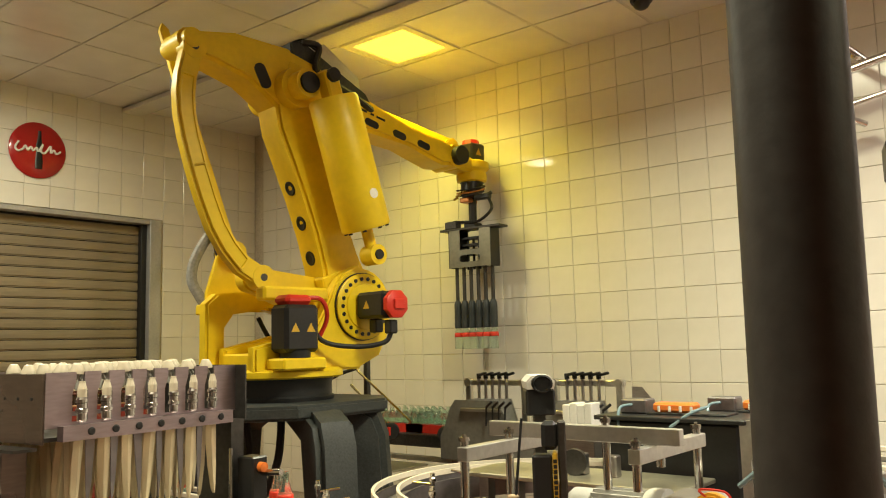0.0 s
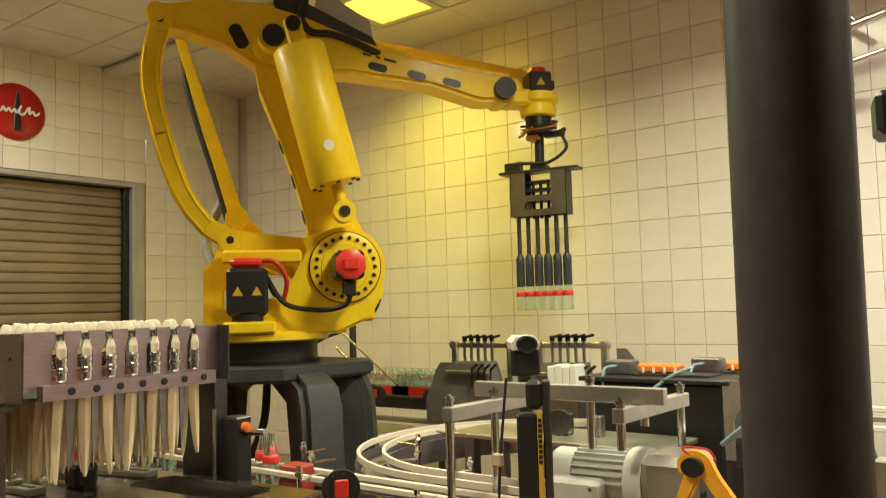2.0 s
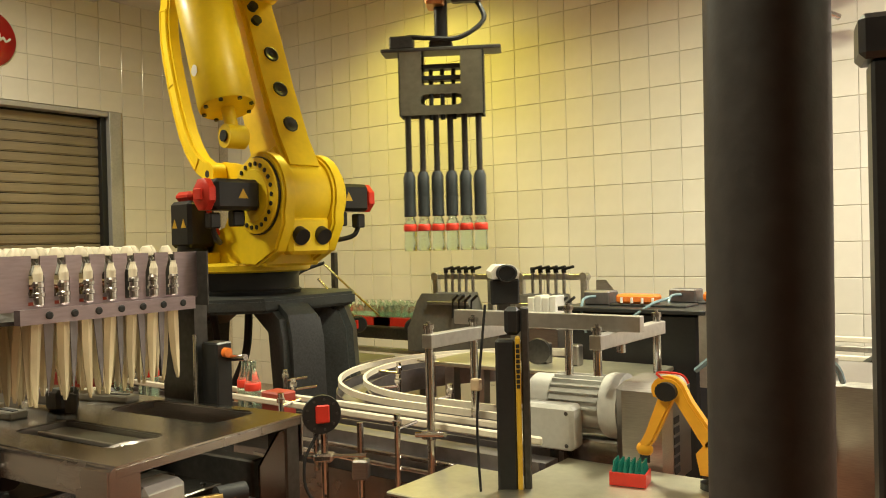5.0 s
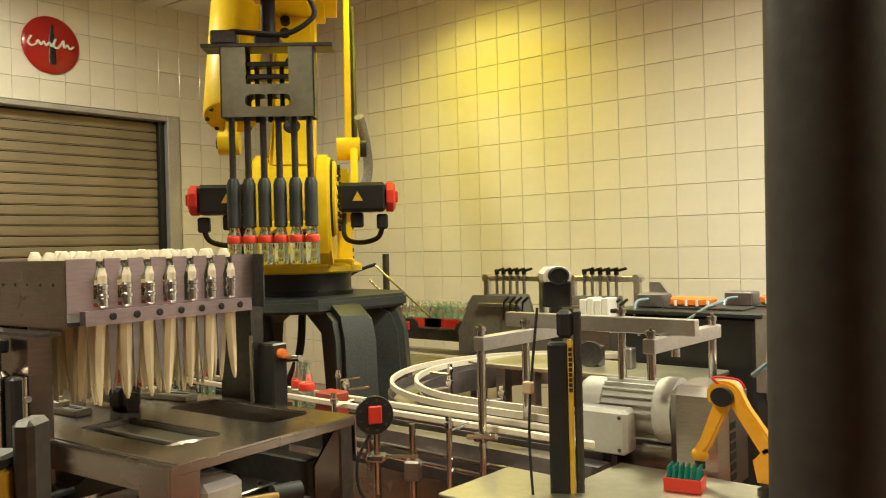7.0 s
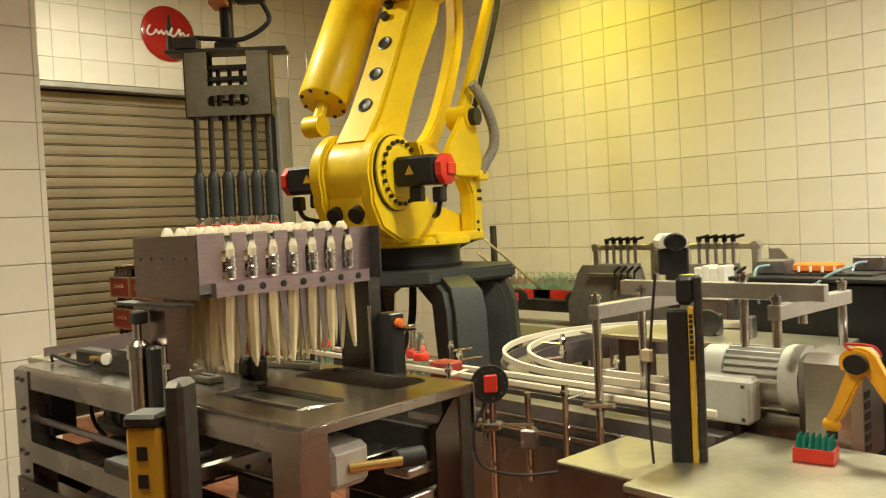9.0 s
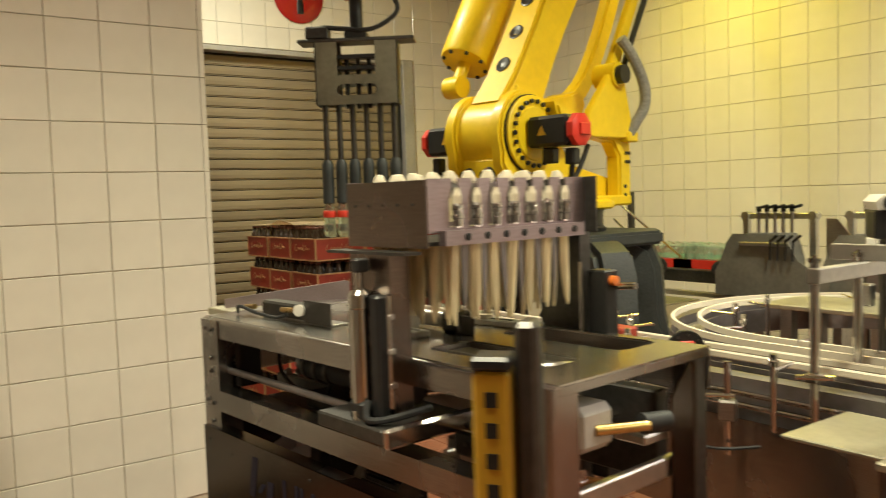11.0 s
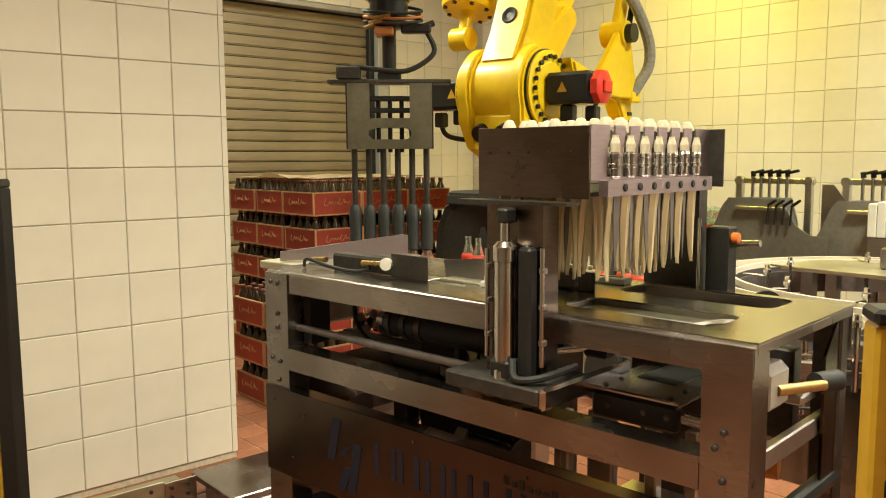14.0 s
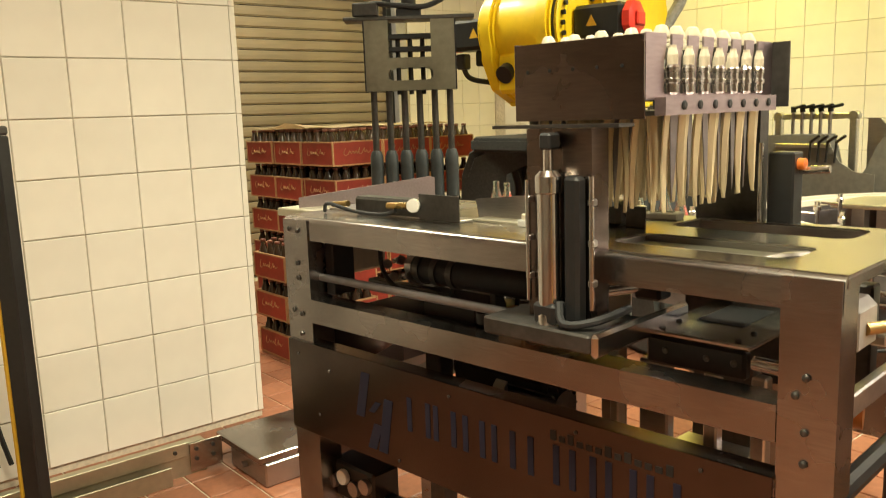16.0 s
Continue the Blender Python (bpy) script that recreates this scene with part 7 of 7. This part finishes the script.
text.matrix_basis = pose(0.0155, -0.0095, 1.22) @ pose(0, 0, 0, 0, 0, -32) @ pose(0, 0, 0, 90, 0, 90) @ pose(0, 0, 0, 0, 0, 90)
tagged(text, "white raised lettering")
panel = empty("control_panel", pose(PIER + 0.03, 0.50, 0), "grey control pendant on the wall", "control box")
part("case", box(bmn(), -0.028, -0.08, 0.3, 0.05, 0.08, 1.1, 0.006), M["grey_paint"], panel)
part("red_button", lathe(bmn(), [(0.016, 0), (0.016, 0.014), (0.001, 0.016)], 14, m=Matrix.Translation((0.05, 0.05, 0.95)) @ pose(0, 0, 0, 0, 90, 0)), M["red"], panel, "red button")

# ---- wall and floor tiles, piece by piece ----
def tile_mesh(w, h, t, mat, name):
    """A tile in x and z with a chamfered rim, face towards -y."""
    b = 0.0025
    bm = bmn()
    a = [bm.verts.new(p) for p in ((-w / 2, 0, -h / 2), (w / 2, 0, -h / 2), (w / 2, 0, h / 2), (-w / 2, 0, h / 2))]
    c = [bm.verts.new(p) for p in ((-w / 2, -t + b, -h / 2), (w / 2, -t + b, -h / 2), (w / 2, -t + b, h / 2), (-w / 2, -t + b, h / 2))]
    d = [bm.verts.new(p) for p in ((-w / 2 + b, -t, -h / 2 + b), (w / 2 - b, -t, -h / 2 + b), (w / 2 - b, -t, h / 2 - b), (-w / 2 + b, -t, h / 2 - b))]
    for p, q in ((a, c), (c, d)):
        for i in range(4):
            bm.faces.new((p[i], p[(i + 1) % 4], q[(i + 1) % 4], q[i]))
    bm.faces.new(d)
    return mesh_of(bm, mat, name)


def joined(name, parent, cells, mesh, mat):
    vs, fs = [], []
    src = [v.co.copy() for v in mesh.vertices]
    polys = [tuple(p.vertices) for p in mesh.polygons]
    for m in cells:
        k = len(vs)
        vs += [tuple(m @ v) for v in src]
        fs += [tuple(k + i for i in p) for p in polys]
    me = bpy.data.meshes.new(name)
    me.from_pydata(vs, [], fs)
    me.materials.append(mat)
    ob = new(name, me)
    ob.parent = parent
    tagged(ob, kind="stuff")


GAP = 0.0029
square = tile_mesh(0.2 - GAP, 0.2 - GAP, 0.008, M["tile"], "tile")
random.seed(21)
def wobble():
    return pose(0, 0, 0, random.uniform(-0.16, 0.16), 0, random.uniform(-0.16, 0.16))


# north wall
near, far = [], []
for i in range(-20, 32):
    for r in range(-4, 14):
        x, z = -2.19 + 0.2 * i + 0.1, 2.68 - 0.2 * r - 0.1
        if x - 0.1 < WEST + 0.005 or x > 3.95 or z < 0.05:
            continue
        m = Matrix.Translation((x, NORTH + 0.006, z)) @ wobble()
        if z + 0.1 > CEIL:
            h = CEIL - (z - 0.1)
            if h < 0.04:
                continue
            m = Matrix.Translation((x, NORTH + 0.006, z - 0.1 + h / 2)) @ Matrix.Diagonal((1, 1, (h - GAP) / 0.1965, 1))
        (near if -3.2 < x < -0.3 and 0.6 < z else far).append(m)
for m in near[:300]:
    piece("tile", square, wall_north, m)
joined("tile_field", wall_north, far + near[300:], square, M["tile"])
# west wall, round the shutter
near = []
turn = pose(0, 0, 0, 0, 0, 90)
for i in range(-1, 23):
    for r in range(-4, 14):
        y, z = NORTH - 0.2 * i - 0.1, 2.68 - 0.2 * r - 0.1
        if z < 0.05 or y > NORTH or y < 1.4 or z - 0.1 > CEIL - 0.04:
            continue
        lo, hi = z - 0.1, min(z + 0.1, CEIL)
        y0, y1 = y - 0.1, y + 0.1
        if y0 < SH_R + 0.11:
            if y1 < SH_R + 0.15 or lo > SH_T - 0.05:
                if hi < SH_T + 0.09:
                    continue
                lo = max(lo, SH_T + 0.046)
            else:
                y0 = max(y0, SH_R + 0.112) if lo < SH_T else y0
        near.append(Matrix.Translation((WEST - 0.006, (y0 + y1) / 2, (lo + hi) / 2)) @ wobble() @ turn @ Matrix.Diagonal(((y1 - y0 - GAP) / 0.1965, 1, (hi - lo - GAP) / 0.1965, 1)))
for m in near[:300]:
    piece("tile", square, wall_west, m)
# near wall end
near = []
for i in range(0, 14):
    for r in range(-10, 8):
        y1 = 1.7565 - 0.2 * i if i else 1.7565
        y = 1.733 - 0.2 * i - 0.1
        z = 1.629 - 0.2 * r - 0.1
        if z < 0.0 or z > CEIL:
            continue
        near.append(Matrix.Translation((PIER - 0.006, y, z)) @ wobble() @ turn)
for m in near[:300]:
    piece("tile", square, wall_pier, m)
bm = box(bmn(), 0, 0, 0, 0.008, 0.0215, 0.1965)
edge = mesh_of(bm, M["tile"], "edge_tile")
for r in range(-9, 8):
    z = 1.629 - 0.2 * r - 0.198
    if 0 <= z < CEIL:
        piece("edge_tile", edge, wall_pier, Matrix.Translation((PIER - 0.006, 1.7335, z)))
# floor
ft = 0.15
flo = tile_mesh(ft - 0.006, ft - 0.006, 0.006, M["floor"], "floor_tile")
lay = pose(0, 0, 0, -90, 0, 0)
near, far = [], []
for i in range(-42, 27):
    for j in range(-21, 38):
        x, y = ft * i, ft * j
        if x > WEST and y < NORTH and not (PIER - 0.3 < x < PIER and y < 1.75):
            m = Matrix.Translation((x, y, -0.005)) @ lay
            (near if -1.6 < x < 0.6 and 1.2 < y < 3.2 else far).append(m)
for m in near[:300]:
    piece("floor_tile", flo, floor, m)
joined("tile_field", floor, far + near[300:], flo, M["floor"])


# ---- movement ----
def motions():
    steps = [0.2 * k for k in range(81)]
    tracks = {k: [] for k in ("turret", "lower", "bal", "rear", "crank", "tie1", "tie2", "fore", "wrist", "grip")}
    bottles = [[] for _ in held]
    world_base = Matrix.Translation((BX, BY, BZ))
    for t in steps:
        spin, elbow, wr, rear, f, yaw, row = joints(t)
        tracks["turret"].append((t, spin))
        tracks["lower"].append((t, spin @ along(J2, elbow)))
        foot = Vector((0.43, -0.33, 1.90 - BZ))
        tipp = elbow + Vector((0.10, -0.33, 0.07))
        d = tipp - foot
        tracks["bal"].append((t, spin @ Matrix.Translation(foot) @ Matrix.Rotation(math.atan2(d.x, d.z), 4, "Y")))
        low = J2 + (rear - elbow)
        tracks["rear"].append((t, spin @ along(low, rear) @ Matrix.Translation((0, 0, -0.02))))
        tracks["crank"].append((t, spin @ along(J2, low)))
        tt = elbow + (TIE - J2)
        tracks["tie1"].append((t, spin @ along(TIE, tt)))
        k = Vector((0.25, 0, 0.18))
        tracks["tie2"].append((t, spin @ along(elbow + k, wr + k)))
        tracks["fore"].append((t, spin @ along(elbow, wr)))
        tracks["wrist"].append((t, spin @ Matrix.Translation(wr)))
        g = spin @ Matrix.Translation(wr + Vector((0.256, 0, -0.49))) @ pose(0, 0, 0, 0, 0, row - yaw)
        tracks["grip"].append((t, g))
        for i in range(6):
            bottles[i].append((t, world_base @ g @ pose((i - 2.5) * PITCH, 0, -0.877)))
    for ob, key in ((turret, "turret"), (lower_arm, "lower"), (balancer, "bal"), (rear_link, "rear"), (crank, "crank"), (tie_low, "tie1"), (tie_top, "tie2"), (forearm, "fore"), (wrist, "wrist"), (gripper, "grip")):
        walk(ob, tracks[key])
    for ob, rows in zip(held, bottles):
        walk(ob, rows)


motions()
